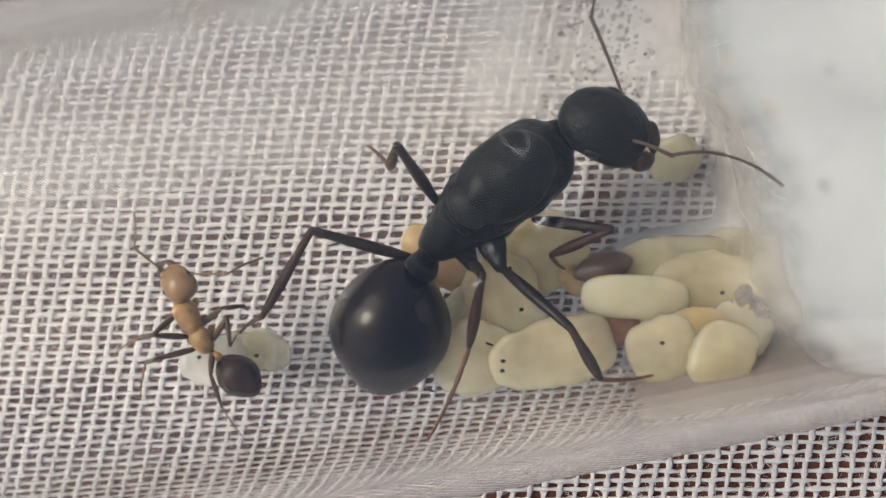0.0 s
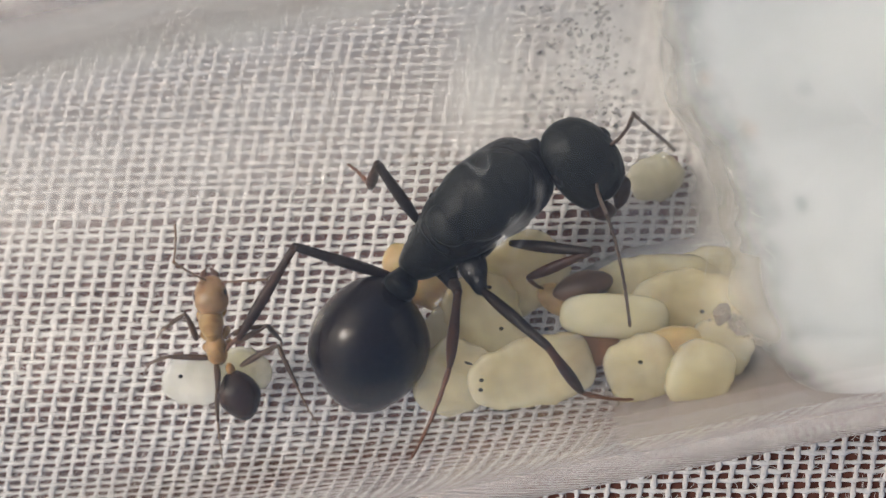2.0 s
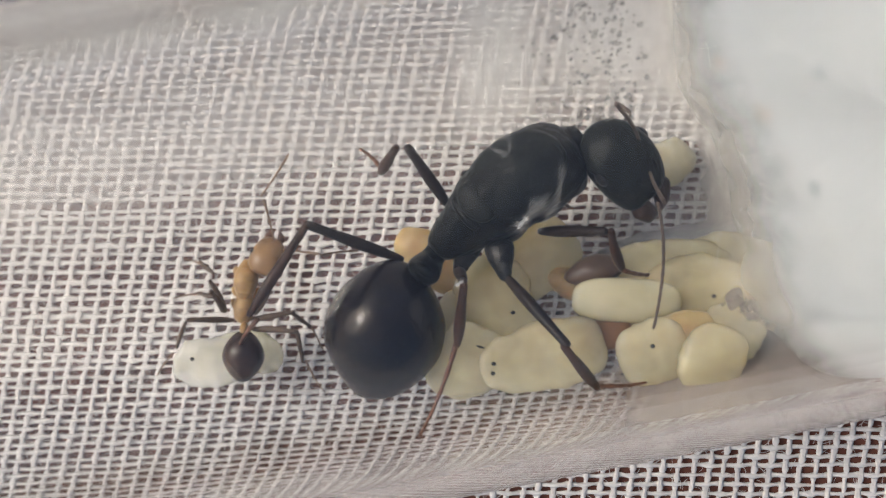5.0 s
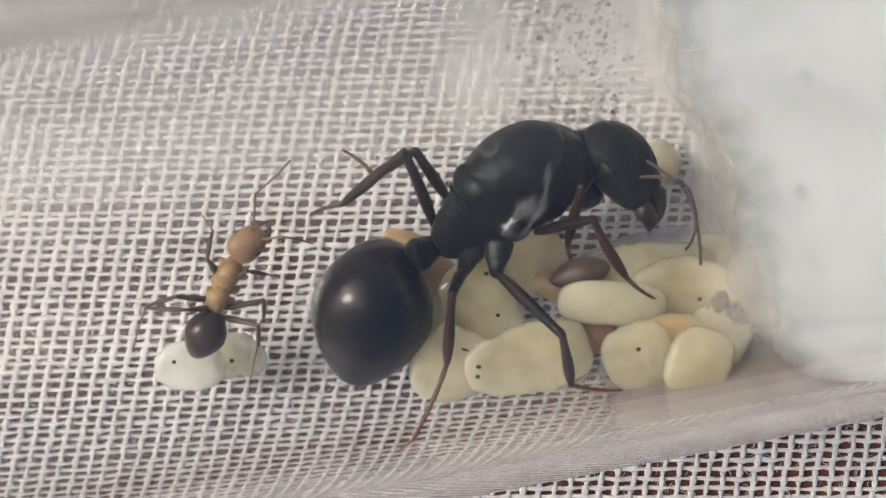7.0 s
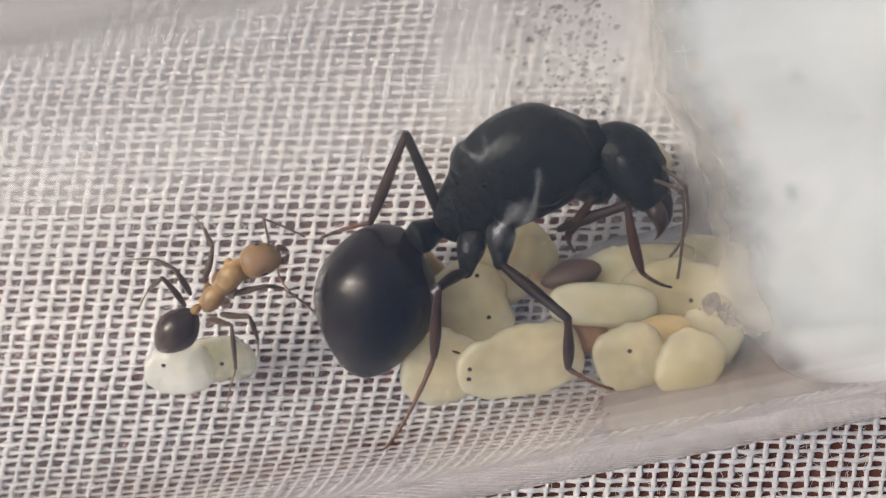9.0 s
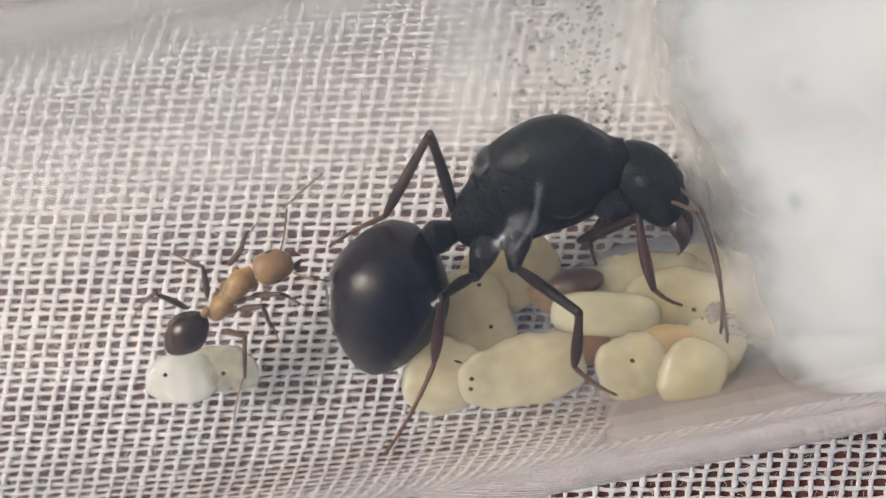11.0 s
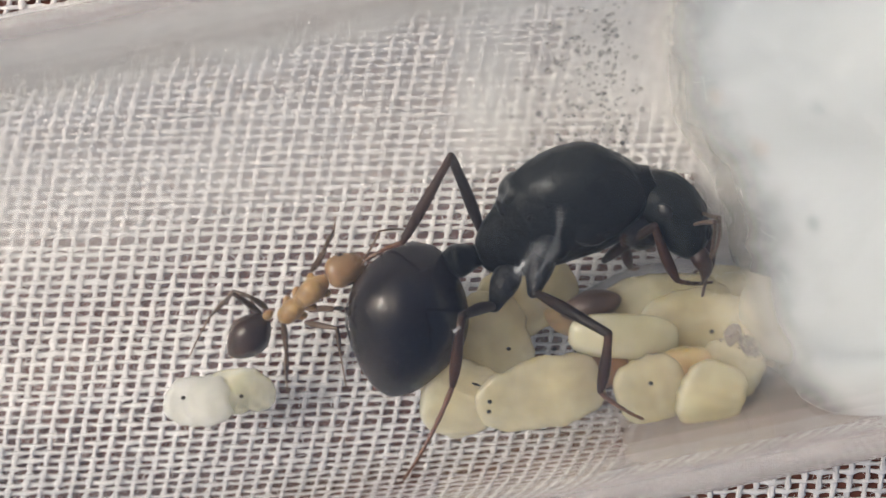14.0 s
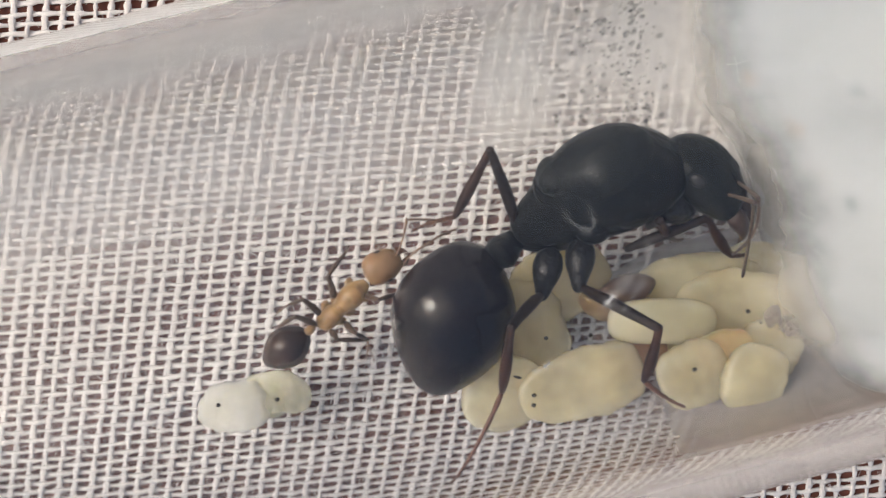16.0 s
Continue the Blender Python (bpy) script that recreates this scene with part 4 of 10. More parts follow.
brood.append(grub("ant_pupa", "amber ant pupa beneath the queen", -0.47, -1.52, 1.83, 1.44, 0.78, 0.49, -38, M_CALLOW, rough=0.12, seed=23.0))
brood.append(grub("ant_pupa", "rust-brown ant pupa under a pale one", 4.51, -3.72, 3.70, 1.05, 0.63, 0.40, 12, M_RUST, rough=0.08, seed=25.0))
brood.append(grub("ant_larva", "white ant larva lying on the glass", -7.45, -4.80, 2.24, 1.16, 0.85, 0.33, 5, M_WHITE, rough=0.17, seed=27.0))
brood.append(grub("ant_larva", "white oblong ant larva with dark flecks", -6.18, -4.46, 2.16, 1.05, 0.73, 0.31, 12, M_GLASSY, rough=0.22, seed=29.0))
brood.append(grub("ant_larva", "small cream ant larva beside the cotton", 8.30, -1.60, 2.35, 1.43, 0.94, 0.30, 15, M_LARVA, rough=0.14, seed=33.0, full=2.6))
brood.append(grub("ant_larva", "flat cream ant larva deep in the pile", 7.00, -3.15, 3.30, 2.09, 1.10, 0.30, 5, M_LARVA, rough=0.14, seed=35.0, full=2.6))
brood.append(grub("ant_larva", "cream ant larva lying before the cotton", 7.0, 1.72, 1.15, 0.92, 0.72, 0.26, 20, M_HAZY, rough=0.2, seed=37.0, full=2.6))
brood.append(grub("ant_larva", "lumpy cream ant larva low in the pile", 0.35, -3.60, 2.70, 1.22, 0.99, 0.26, 60, M_LARVA, rough=0.18, seed=43.0, full=2.6))
brood.append(grub("ant_larva", "small cream ant larva between others", 6.20, -2.10, 2.50, 1.43, 0.94, 0.30, 10, M_LARVA, rough=0.17, seed=45.0, full=2.6))
brood.append(grub("ant_larva", "small white ant larva touching two others", -6.83, -4.67, 2.19, 1.0, 0.62, 0.27, 8, M_GLASSY, rough=0.15, seed=47.0))
speck(brood[3], 0.46, 0.35, 0.62, 0.09, 0.08, 63)
speck(brood[2], 0.66, -0.13, 0.58, 0.17, 0.05, -80)
speck(brood[1], -1.45, 0.16, 0.48, 0.09, 0.08, -15)
speck(brood[1], -1.54, -0.13, 0.44, 0.09, 0.08, -15)
speck(brood[7], 0.03, -0.04, 0.75, 0.09, 0.08, 3)
speck(brood[5], -0.01, 0.29, 0.63, 0.09, 0.08, -25)
speck(brood[14], -0.04, -0.15, 0.29, 0.09, 0.08, -17)
speck(brood[3], -0.89, 0.49, 0.50, 0.09, 0.08, 63)
speck(brood[3], 1.02, 1.63, 0.14, 0.09, 0.08, 63)
speck(brood[13], -0.47, 0.21, 0.28, 0.09, 0.08, -10)
speck(brood[1], -1.46, -0.78, 0.05, 0.13, 0.04, -2)
speck(brood[1], -1.26, -0.90, 0.05, 0.13, 0.04, -2)
speck(brood[1], -0.89, -1.06, 0.05, 0.13, 0.04, -2)
speck(brood[1], -0.17, -1.20, 0.05, 0.13, 0.04, -2)
speck(brood[1], 0.49, -1.16, 0.05, 0.13, 0.04, -2)
speck(brood[1], 1.10, -0.98, 0.05, 0.13, 0.04, -2)
speck(brood[2], -1.36, -0.80, 0.05, 0.13, 0.04, -67)
speck(brood[2], -1.49, 0.60, 0.05, 0.13, 0.04, -67)
speck(brood[0], -1.34, -0.48, 0.05, 0.13, 0.04, 5)
speck(brood[0], -0.95, -0.62, 0.05, 0.13, 0.04, 5)
speck(brood[6], -0.89, 0.45, 0.05, 0.13, 0.04, -62)
speck(brood[5], -1.05, -0.30, 0.05, 0.13, 0.04, -12)
ripe = tagged(part("ant_pupa", egg(0.85, 0.5, 0.5, 0.1, 24, 14, 0.06, 41.0), M_FADED, m=place(3.82, -2.22, 2.50, 0, 0, -25)), "ripening brown ant pupa among pale larvae", "pupa", "brood in the tube")
part("abdomen", gaster_mesh(1.9, 0.5, 0.5), M_BROWN, ripe, "grey-brown abdomen", m=place(0.42, 0.66, 0.42, 0, 0, 40))



def build_debris():
    rnd = random.Random(31)
    heap = new("debris_clump")
    heap.matrix_basis = place(8.65, -2.8, 5.12, 0, 0, 50)
    tagged(heap, "grey-brown debris crumbs beside the cotton", "debris")
    for x, y, a, b in ((0.05, 0.4, 0.3, 0.24), (0.0, 0.0, 0.36, 0.3), (0.12, -0.35, 0.3, 0.2), (0.1, -0.8, 0.26, 0.13)):
        part("clod", egg(a, b, 0.09, 0.1, 20, 12, 0.3, 9 * x + y), M_CLOD, heap, "grey hazy clod", m=place(x, y, -0.1, 0, 0, 40 * y))
    for k in range(34):
        part("crumb", egg(rnd.uniform(0.03, 0.09), rnd.uniform(0.03, 0.06), 0.03, 0.1, 10, 6, 0.06, k * 3.0), M_DIRT, heap,
             m=place(rnd.gauss(0.05, 0.15), rnd.gauss(-0.1, 0.4), rnd.gauss(-0.06, 0.03), 0, 0, rnd.uniform(-80, 80)))


build_debris()

build_gauze()


def motions():
    walk(queen_parts['gaster'], [
        (0, turned(-3.475, -4.707, 2.200, 0.8129, 0.1321, -0.2027, 0.5297)), (0.5, turned(-3.506, -4.613, 2.200, 0.8123, 0.1323, -0.2025, 0.5306)),
        (1, turned(-3.499, -4.674, 2.200, 0.8134, 0.1319, -0.2028, 0.5290)), (1.5, turned(-3.511, -4.591, 2.200, 0.8132, 0.1320, -0.2027, 0.5293)),
        (2, turned(-3.500, -4.654, 2.200, 0.8135, 0.1319, -0.2028, 0.5289)), (2.5, turned(-3.533, -4.628, 2.200, 0.8137, 0.1318, -0.2029, 0.5286)),
        (3, turned(-3.461, -4.696, 2.200, 0.8134, 0.1319, -0.2028, 0.5290)), (3.5, turned(-3.590, -4.744, 2.200, 0.8121, 0.1324, -0.2025, 0.5310)),
        (4, turned(-3.569, -4.883, 2.200, 0.8122, 0.1324, -0.2025, 0.5309)), (6.5, turned(-3.174, -4.153, 2.200, 0.8597, -0.0094, -0.1558, 0.4863)),
        (7, turned(-3.310, -4.028, 2.200, 0.8506, -0.0065, -0.1560, 0.5021)), (7.5, turned(-3.302, -4.010, 2.200, 0.8469, -0.0054, -0.1560, 0.5084)),
        (8, turned(-3.092, -3.759, 2.300, 0.8379, -0.0819, -0.1139, 0.5275)), (8.5, turned(-2.964, -3.595, 2.300, 0.8331, -0.0809, -0.1147, 0.5350)),
        (9, turned(-2.914, -3.553, 2.300, 0.8283, -0.0798, -0.1154, 0.5425)),
        (11.5, turned(-2.594, -3.133, 2.300, 0.8382, -0.0819, -0.1139, 0.5270)),
        (12, turned(-2.601, -3.137, 2.300, 0.8385, -0.0820, -0.1138, 0.5265)),
        (12.5, turned(-2.631, -3.163, 2.300, 0.8384, -0.0820, -0.1138, 0.5267)),
        (13, turned(-2.578, -3.140, 2.300, 0.8386, -0.0820, -0.1138, 0.5263)),
        (13.5, turned(-2.625, -3.162, 2.300, 0.8382, -0.0820, -0.1139, 0.5269)),
        (14, turned(-2.572, -3.142, 2.300, 0.8387, -0.0821, -0.1138, 0.5262)),
        (14.5, turned(-2.476, -3.232, 2.300, 0.8409, -0.0825, -0.1135, 0.5227)),
        (15, turned(-2.499, -3.216, 2.300, 0.8433, -0.0830, -0.1131, 0.5189)),
        (15.5, turned(-2.418, -3.186, 2.300, 0.8553, -0.0857, -0.1111, 0.4988)),
        (16, turned(-2.336, -3.243, 2.300, 0.8646, -0.0878, -0.1094, 0.4825)),
    ])
    walk(queen_parts['mesosoma'], [
        (0, turned(-0.472, -0.472, 3.400, 0.9338, -0.0653, -0.0245, 0.3508)), (0.5, turned(-0.442, -0.482, 3.400, 0.9335, -0.0653, -0.0246, 0.3519)),
        (1, turned(-0.411, -0.475, 3.400, 0.9342, -0.0653, -0.0245, 0.3500)), (1.5, turned(-0.427, -0.432, 3.400, 0.9340, -0.0653, -0.0245, 0.3504)),
        (2, turned(-0.407, -0.454, 3.400, 0.9342, -0.0653, -0.0245, 0.3499)), (2.5, turned(-0.442, -0.447, 3.400, 0.9343, -0.0653, -0.0244, 0.3495)),
        (3, turned(-0.428, -0.443, 3.400, 0.9342, -0.0653, -0.0245, 0.3499)), (3.5, turned(-0.451, -0.459, 3.400, 0.9333, -0.0653, -0.0246, 0.3522)),
        (4, turned(-0.334, -0.416, 3.400, 0.9334, -0.0653, -0.0246, 0.3521)), (6.5, turned(0.662, -0.351, 3.200, 0.9205, -0.2902, -0.0786, 0.2493)),
        (7, turned(0.670, -0.153, 3.200, 0.9000, -0.3276, -0.0984, 0.2703)), (7.5, turned(0.650, -0.104, 3.200, 0.9012, -0.3459, -0.0936, 0.2438)),
        (8, turned(0.661, 0.195, 3.400, 0.8819, -0.3762, -0.2159, 0.1845)), (8.5, turned(0.853, 0.375, 3.400, 0.8625, -0.4238, -0.2216, 0.1656)),
        (9, turned(0.973, 0.378, 3.400, 0.8391, -0.4683, -0.2301, 0.1540)), (11.5, turned(1.630, 0.367, 3.400, 0.8288, -0.5091, -0.2084, 0.1017)),
        (12, turned(1.641, 0.365, 3.400, 0.8289, -0.5093, -0.2081, 0.1012)), (12.5, turned(1.582, 0.304, 3.400, 0.8289, -0.5092, -0.2082, 0.1014)),
        (13, turned(1.750, 0.301, 3.400, 0.8289, -0.5093, -0.2080, 0.1010)), (13.5, turned(1.751, 0.276, 3.400, 0.8376, -0.4946, -0.2066, 0.1052)),
        (14, turned(1.765, 0.243, 3.400, 0.8377, -0.4948, -0.2061, 0.1045)), (14.5, turned(1.742, 0.358, 3.400, 0.8467, -0.4810, -0.2023, 0.1046)),
        (15, turned(1.652, 0.323, 3.400, 0.8535, -0.4635, -0.2064, 0.1191)), (15.5, turned(1.816, 0.314, 3.400, 0.8699, -0.4346, -0.1995, 0.1209)),
        (16, turned(1.781, 0.524, 3.400, 0.8858, -0.4060, -0.1910, 0.1187)),
    ])
    walk(queen_parts['head'], [
        (0, turned(2.675, 1.520, 3.200, 0.9720, -0.0602, 0.1440, -0.1758)), (0.5, turned(2.522, 1.625, 3.200, 0.9764, -0.0641, 0.1423, -0.1492)),
        (1, turned(2.520, 1.547, 3.200, 0.9718, -0.0601, 0.1441, -0.1766)), (1.5, turned(2.674, 1.296, 3.200, 0.9324, -0.0369, 0.1517, -0.3261)),
        (2, turned(2.696, 1.075, 3.200, 0.9105, -0.0275, 0.1537, -0.3829)), (2.5, turned(2.779, 0.968, 3.200, 0.9169, -0.0301, 0.1532, -0.3673)),
        (3, turned(2.787, 1.337, 3.200, 0.9571, -0.0499, 0.1479, -0.2440)), (3.5, turned(2.853, 1.178, 3.200, 0.9487, -0.0451, 0.1495, -0.2750)),
        (4, turned(3.020, 0.827, 3.200, 0.9385, -0.0398, 0.1510, -0.3080)), (6.5, turned(3.929, 0.526, 2.900, 0.8603, -0.3205, 0.1205, -0.3778)),
        (7, turned(3.865, 0.629, 2.900, 0.8522, -0.3602, 0.1302, -0.3565)), (7.5, turned(3.921, 0.638, 2.900, 0.8325, -0.3784, 0.1499, -0.3760)),
        (8, turned(3.929, 0.831, 3.500, 0.8495, -0.4027, 0.1290, -0.3155)), (8.5, turned(4.172, 0.731, 3.500, 0.8190, -0.4427, 0.1569, -0.3297)),
        (9, turned(4.321, 0.603, 3.500, 0.7973, -0.4680, 0.1764, -0.3378)), (11.5, turned(4.836, 0.301, 3.500, 0.8026, -0.4892, 0.1616, -0.3008)),
        (12, turned(4.886, 0.262, 3.500, 0.8024, -0.4891, 0.1619, -0.3012)), (12.5, turned(4.885, 0.203, 3.500, 0.8025, -0.4891, 0.1618, -0.3011)),
        (13, turned(4.889, 0.146, 3.500, 0.7969, -0.4861, 0.1705, -0.3154)), (13.5, turned(4.890, 0.126, 3.500, 0.7972, -0.4863, 0.1702, -0.3148)),
        (14, turned(4.922, 0.123, 3.500, 0.7969, -0.4861, 0.1706, -0.3155)), (14.5, turned(4.934, 0.459, 3.500, 0.8062, -0.4911, 0.1556, -0.2909)),
        (15, turned(4.788, 0.563, 3.500, 0.8266, -0.4645, 0.1393, -0.2855)), (15.5, turned(4.941, 0.644, 3.500, 0.8248, -0.4637, 0.1422, -0.2906)),
        (16, turned(4.800, 0.751, 3.500, 0.8362, -0.4417, 0.1352, -0.2955)),
    ])
    walk(queen_parts['petiole'], [
        (0, turned(-2.526, -2.696, 2.961, 0.8566, -0.0379, 0.0636, 0.5106)), (0.5, turned(-2.526, -2.655, 2.961, 0.8767, -0.0423, 0.0650, 0.4747)),
        (1, turned(-2.507, -2.680, 2.961, 0.8716, -0.0397, 0.0620, 0.4847)), (1.5, turned(-2.521, -2.618, 2.961, 0.8749, -0.0411, 0.0634, 0.4783)),
        (2, turned(-2.505, -2.659, 2.961, 0.8720, -0.0397, 0.0618, 0.4840)), (2.5, turned(-2.539, -2.643, 2.961, 0.8728, -0.0402, 0.0625, 0.4824)),
        (3, turned(-2.497, -2.675, 2.961, 0.8586, -0.0375, 0.0621, 0.5074)), (3.5, turned(-2.572, -2.710, 2.961, 0.8744, -0.0376, 0.0578, 0.4803)),
        (4, turned(-2.503, -2.757, 2.961, 0.8725, -0.0334, 0.0508, 0.4849)), (6.5, turned(-1.779, -2.250, 2.725, 0.9464, -0.0063, -0.0201, 0.3224)),
        (7, turned(-1.819, -2.140, 2.740, 0.9684, -0.0031, -0.0253, 0.2482)), (7.5, turned(-1.875, -2.057, 2.746, 0.9572, -0.0029, -0.0299, 0.2878)),
        (8, turned(-1.700, -1.726, 2.510, 0.9565, -0.0148, 0.0092, 0.2912)), (8.5, turned(-1.563, -1.551, 2.532, 0.9604, -0.0110, -0.0038, 0.2784)),
        (9, turned(-1.490, -1.539, 2.556, 0.9698, -0.0073, -0.0167, 0.2432)),
        (11.5, turned(-1.048, -1.262, 2.573, 0.9854, -0.0041, -0.0248, 0.1686)),
        (12, turned(-1.046, -1.263, 2.573, 0.9854, -0.0041, -0.0246, 0.1686)),
        (12.5, turned(-1.091, -1.307, 2.573, 0.9866, -0.0038, -0.0250, 0.1615)),
        (13, turned(-0.980, -1.297, 2.573, 0.9890, -0.0037, -0.0235, 0.1459)),
        (13.5, turned(-1.002, -1.316, 2.564, 0.9896, -0.0044, -0.0185, 0.1425)),
        (14, turned(-0.969, -1.322, 2.564, 0.9909, -0.0041, -0.0189, 0.1333)),
        (14.5, turned(-0.931, -1.300, 2.556, 0.9781, -0.0059, -0.0157, 0.2075)),
        (15, turned(-0.963, -1.332, 2.548, 0.9814, -0.0066, -0.0114, 0.1914)),
        (15.5, turned(-0.813, -1.318, 2.532, 0.9791, -0.0085, -0.0024, 0.2034)),
        (16, turned(-0.774, -1.226, 2.517, 0.9472, -0.0101, 0.0052, 0.3205)),
    ])
    walk(queen_parts['LH_femur'], [
        (0, turned(-2.681, -2.484, 2.500, 0.1379, 0.1199, -0.0168, 0.9830)), (0.5, turned(-2.757, -2.476, 2.500, 0.1460, 0.2052, -0.0275, 0.9674)),
        (1, turned(-2.737, -2.463, 2.500, 0.1275, 0.2387, -0.0364, 0.9620)), (1.5, turned(-2.698, -2.478, 2.500, 0.1402, 0.1588, -0.0232, 0.9770)),
        (2, turned(-2.739, -2.447, 2.500, 0.1558, 0.2323, -0.0308, 0.9596)), (2.5, turned(-2.845, -2.388, 2.500, 0.1527, 0.2254, -0.0305, 0.9618)),
        (3, turned(-2.753, -2.395, 2.500, 0.1480, 0.2116, -0.0295, 0.9656)), (3.5, turned(-2.897, -2.392, 2.500, 0.1424, 0.2661, -0.0387, 0.9526)),
        (4, turned(-2.944, -2.436, 2.500, 0.1612, 0.2610, -0.0326, 0.9512)), (6.3, turned(-2.535, -1.939, 2.500, 0.2224, 0.3743, -0.0930, 0.8954)),
        (6.5, turned(-1.630, -1.620, 2.500, 0.3602, 0.4555, -0.0063, 0.8141)),
        (7, turned(-1.444, -1.385, 2.500, 0.3947, 0.4594, 0.0114, 0.7956)), (7.5, turned(-1.508, -1.418, 2.500, 0.3859, 0.3915, 0.0406, 0.8344)),
        (8, turned(-1.170, -1.140, 2.500, 0.3892, 0.3691, 0.0529, 0.8423)), (8.5, turned(-0.964, -0.997, 2.500, 0.3875, 0.4068, 0.0337, 0.8266)),
        (9, turned(-0.949, -1.165, 2.500, 0.4351, 0.3859, 0.0663, 0.8108)), (11.5, turned(-0.531, -0.710, 2.500, 0.4336, 0.4448, 0.0317, 0.7830)),
        (12, turned(-0.513, -0.676, 2.500, 0.4330, 0.4458, 0.0308, 0.7828)), (12.5, turned(-0.522, -0.814, 2.500, 0.4446, 0.4309, 0.0457, 0.7839)),
        (13, turned(-0.518, -0.691, 2.500, 0.4359, 0.4404, 0.0356, 0.7841)), (13.5, turned(-0.381, -0.897, 2.500, 0.4530, 0.3973, 0.0697, 0.7950)),
        (14, turned(-0.356, -0.549, 2.500, 0.3961, 0.4483, 0.0126, 0.8012)), (14.5, turned(-0.363, -0.756, 2.500, 0.4317, 0.4067, 0.0532, 0.8033)),
        (15, turned(-0.355, -0.832, 2.500, 0.4381, 0.4106, 0.0540, 0.7978)), (15.5, turned(-0.250, -0.812, 2.500, 0.4374, 0.4092, 0.0545, 0.7989)),
        (16, turned(-0.324, -0.693, 2.500, 0.4315, 0.4135, 0.0492, 0.8002)),
    ])
    walk(queen_parts['LH_tibia'], [
        (0, turned(-5.760, -1.602, 3.294, 0.4970, 0.0882, 0.0509, -0.8618)), (0.5, turned(-5.639, -1.581, 3.837, 0.5149, 0.0009, -0.0016, -0.8573)),
        (1, turned(-5.554, -1.710, 4.046, 0.4889, 0.0009, -0.0016, -0.8723)), (1.5, turned(-5.702, -1.598, 3.545, 0.4895, 0.0451, 0.0232, -0.8705)),
        (2, turned(-5.523, -1.508, 4.003, 0.4941, 0.0010, -0.0018, -0.8694)), (2.5, turned(-5.656, -1.465, 3.961, 0.5064, 0.0011, -0.0018, -0.8623)),
        (3, turned(-5.613, -1.493, 3.878, 0.4984, 0.0011, -0.0018, -0.8670)), (3.5, turned(-5.596, -1.564, 4.209, 0.4947, 0.0010, -0.0018, -0.8691)),
        (4, turned(-5.623, -1.480, 4.174, 0.5155, 0.0011, -0.0018, -0.8569)), (6.3, turned(-4.584, -0.854, 4.849, 0.4283, 0.1938, 0.0946, -0.8775)),
        (6.5, turned(-2.704, 0.296, 4.962, 0.4961, 0.2506, 0.1484, -0.8179)),
        (7, turned(-2.323, 0.722, 4.883, 0.3406, 0.2904, 0.2287, -0.8645)), (7.5, turned(-2.813, 0.812, 4.552, 0.5210, 0.3808, 0.1719, -0.7444)),
        (8, turned(-2.571, 1.152, 4.416, 0.5464, 0.3113, 0.1159, -0.7689)), (8.5, turned(-2.180, 1.207, 4.633, 0.5126, 0.2816, 0.1137, -0.8031)),
        (9, turned(-2.017, 1.332, 4.374, 0.5232, 0.2406, 0.0852, -0.8131)), (11.5, turned(-1.284, 1.624, 4.708, 0.4681, 0.2531, 0.1123, -0.8392)),
        (12, turned(-1.264, 1.652, 4.715, 0.4699, 0.2417, 0.1058, -0.8424)), (12.5, turned(-1.292, 1.617, 4.595, 0.4800, 0.2442, 0.1035, -0.8362)),
        (13, turned(-1.284, 1.668, 4.677, 0.4909, 0.2083, 0.0805, -0.8421)), (13.5, turned(-1.285, 1.663, 4.376, 0.4908, 0.1911, 0.0709, -0.8471)),
        (14, turned(-1.294, 1.583, 4.838, 0.4804, 0.2189, 0.0892, -0.8446)), (14.5, turned(-1.341, 1.676, 4.505, 0.4876, 0.2264, 0.0909, -0.8383)),
        (15, turned(-1.276, 1.621, 4.506, 0.4798, 0.1197, 0.0342, -0.8685)), (15.5, turned(-1.182, 1.642, 4.500, 0.4557, 0.1062, 0.0307, -0.8832)),
        (16, turned(-1.266, 1.720, 4.544, 0.4690, 0.3708, 0.1622, -0.7850)),
    ])
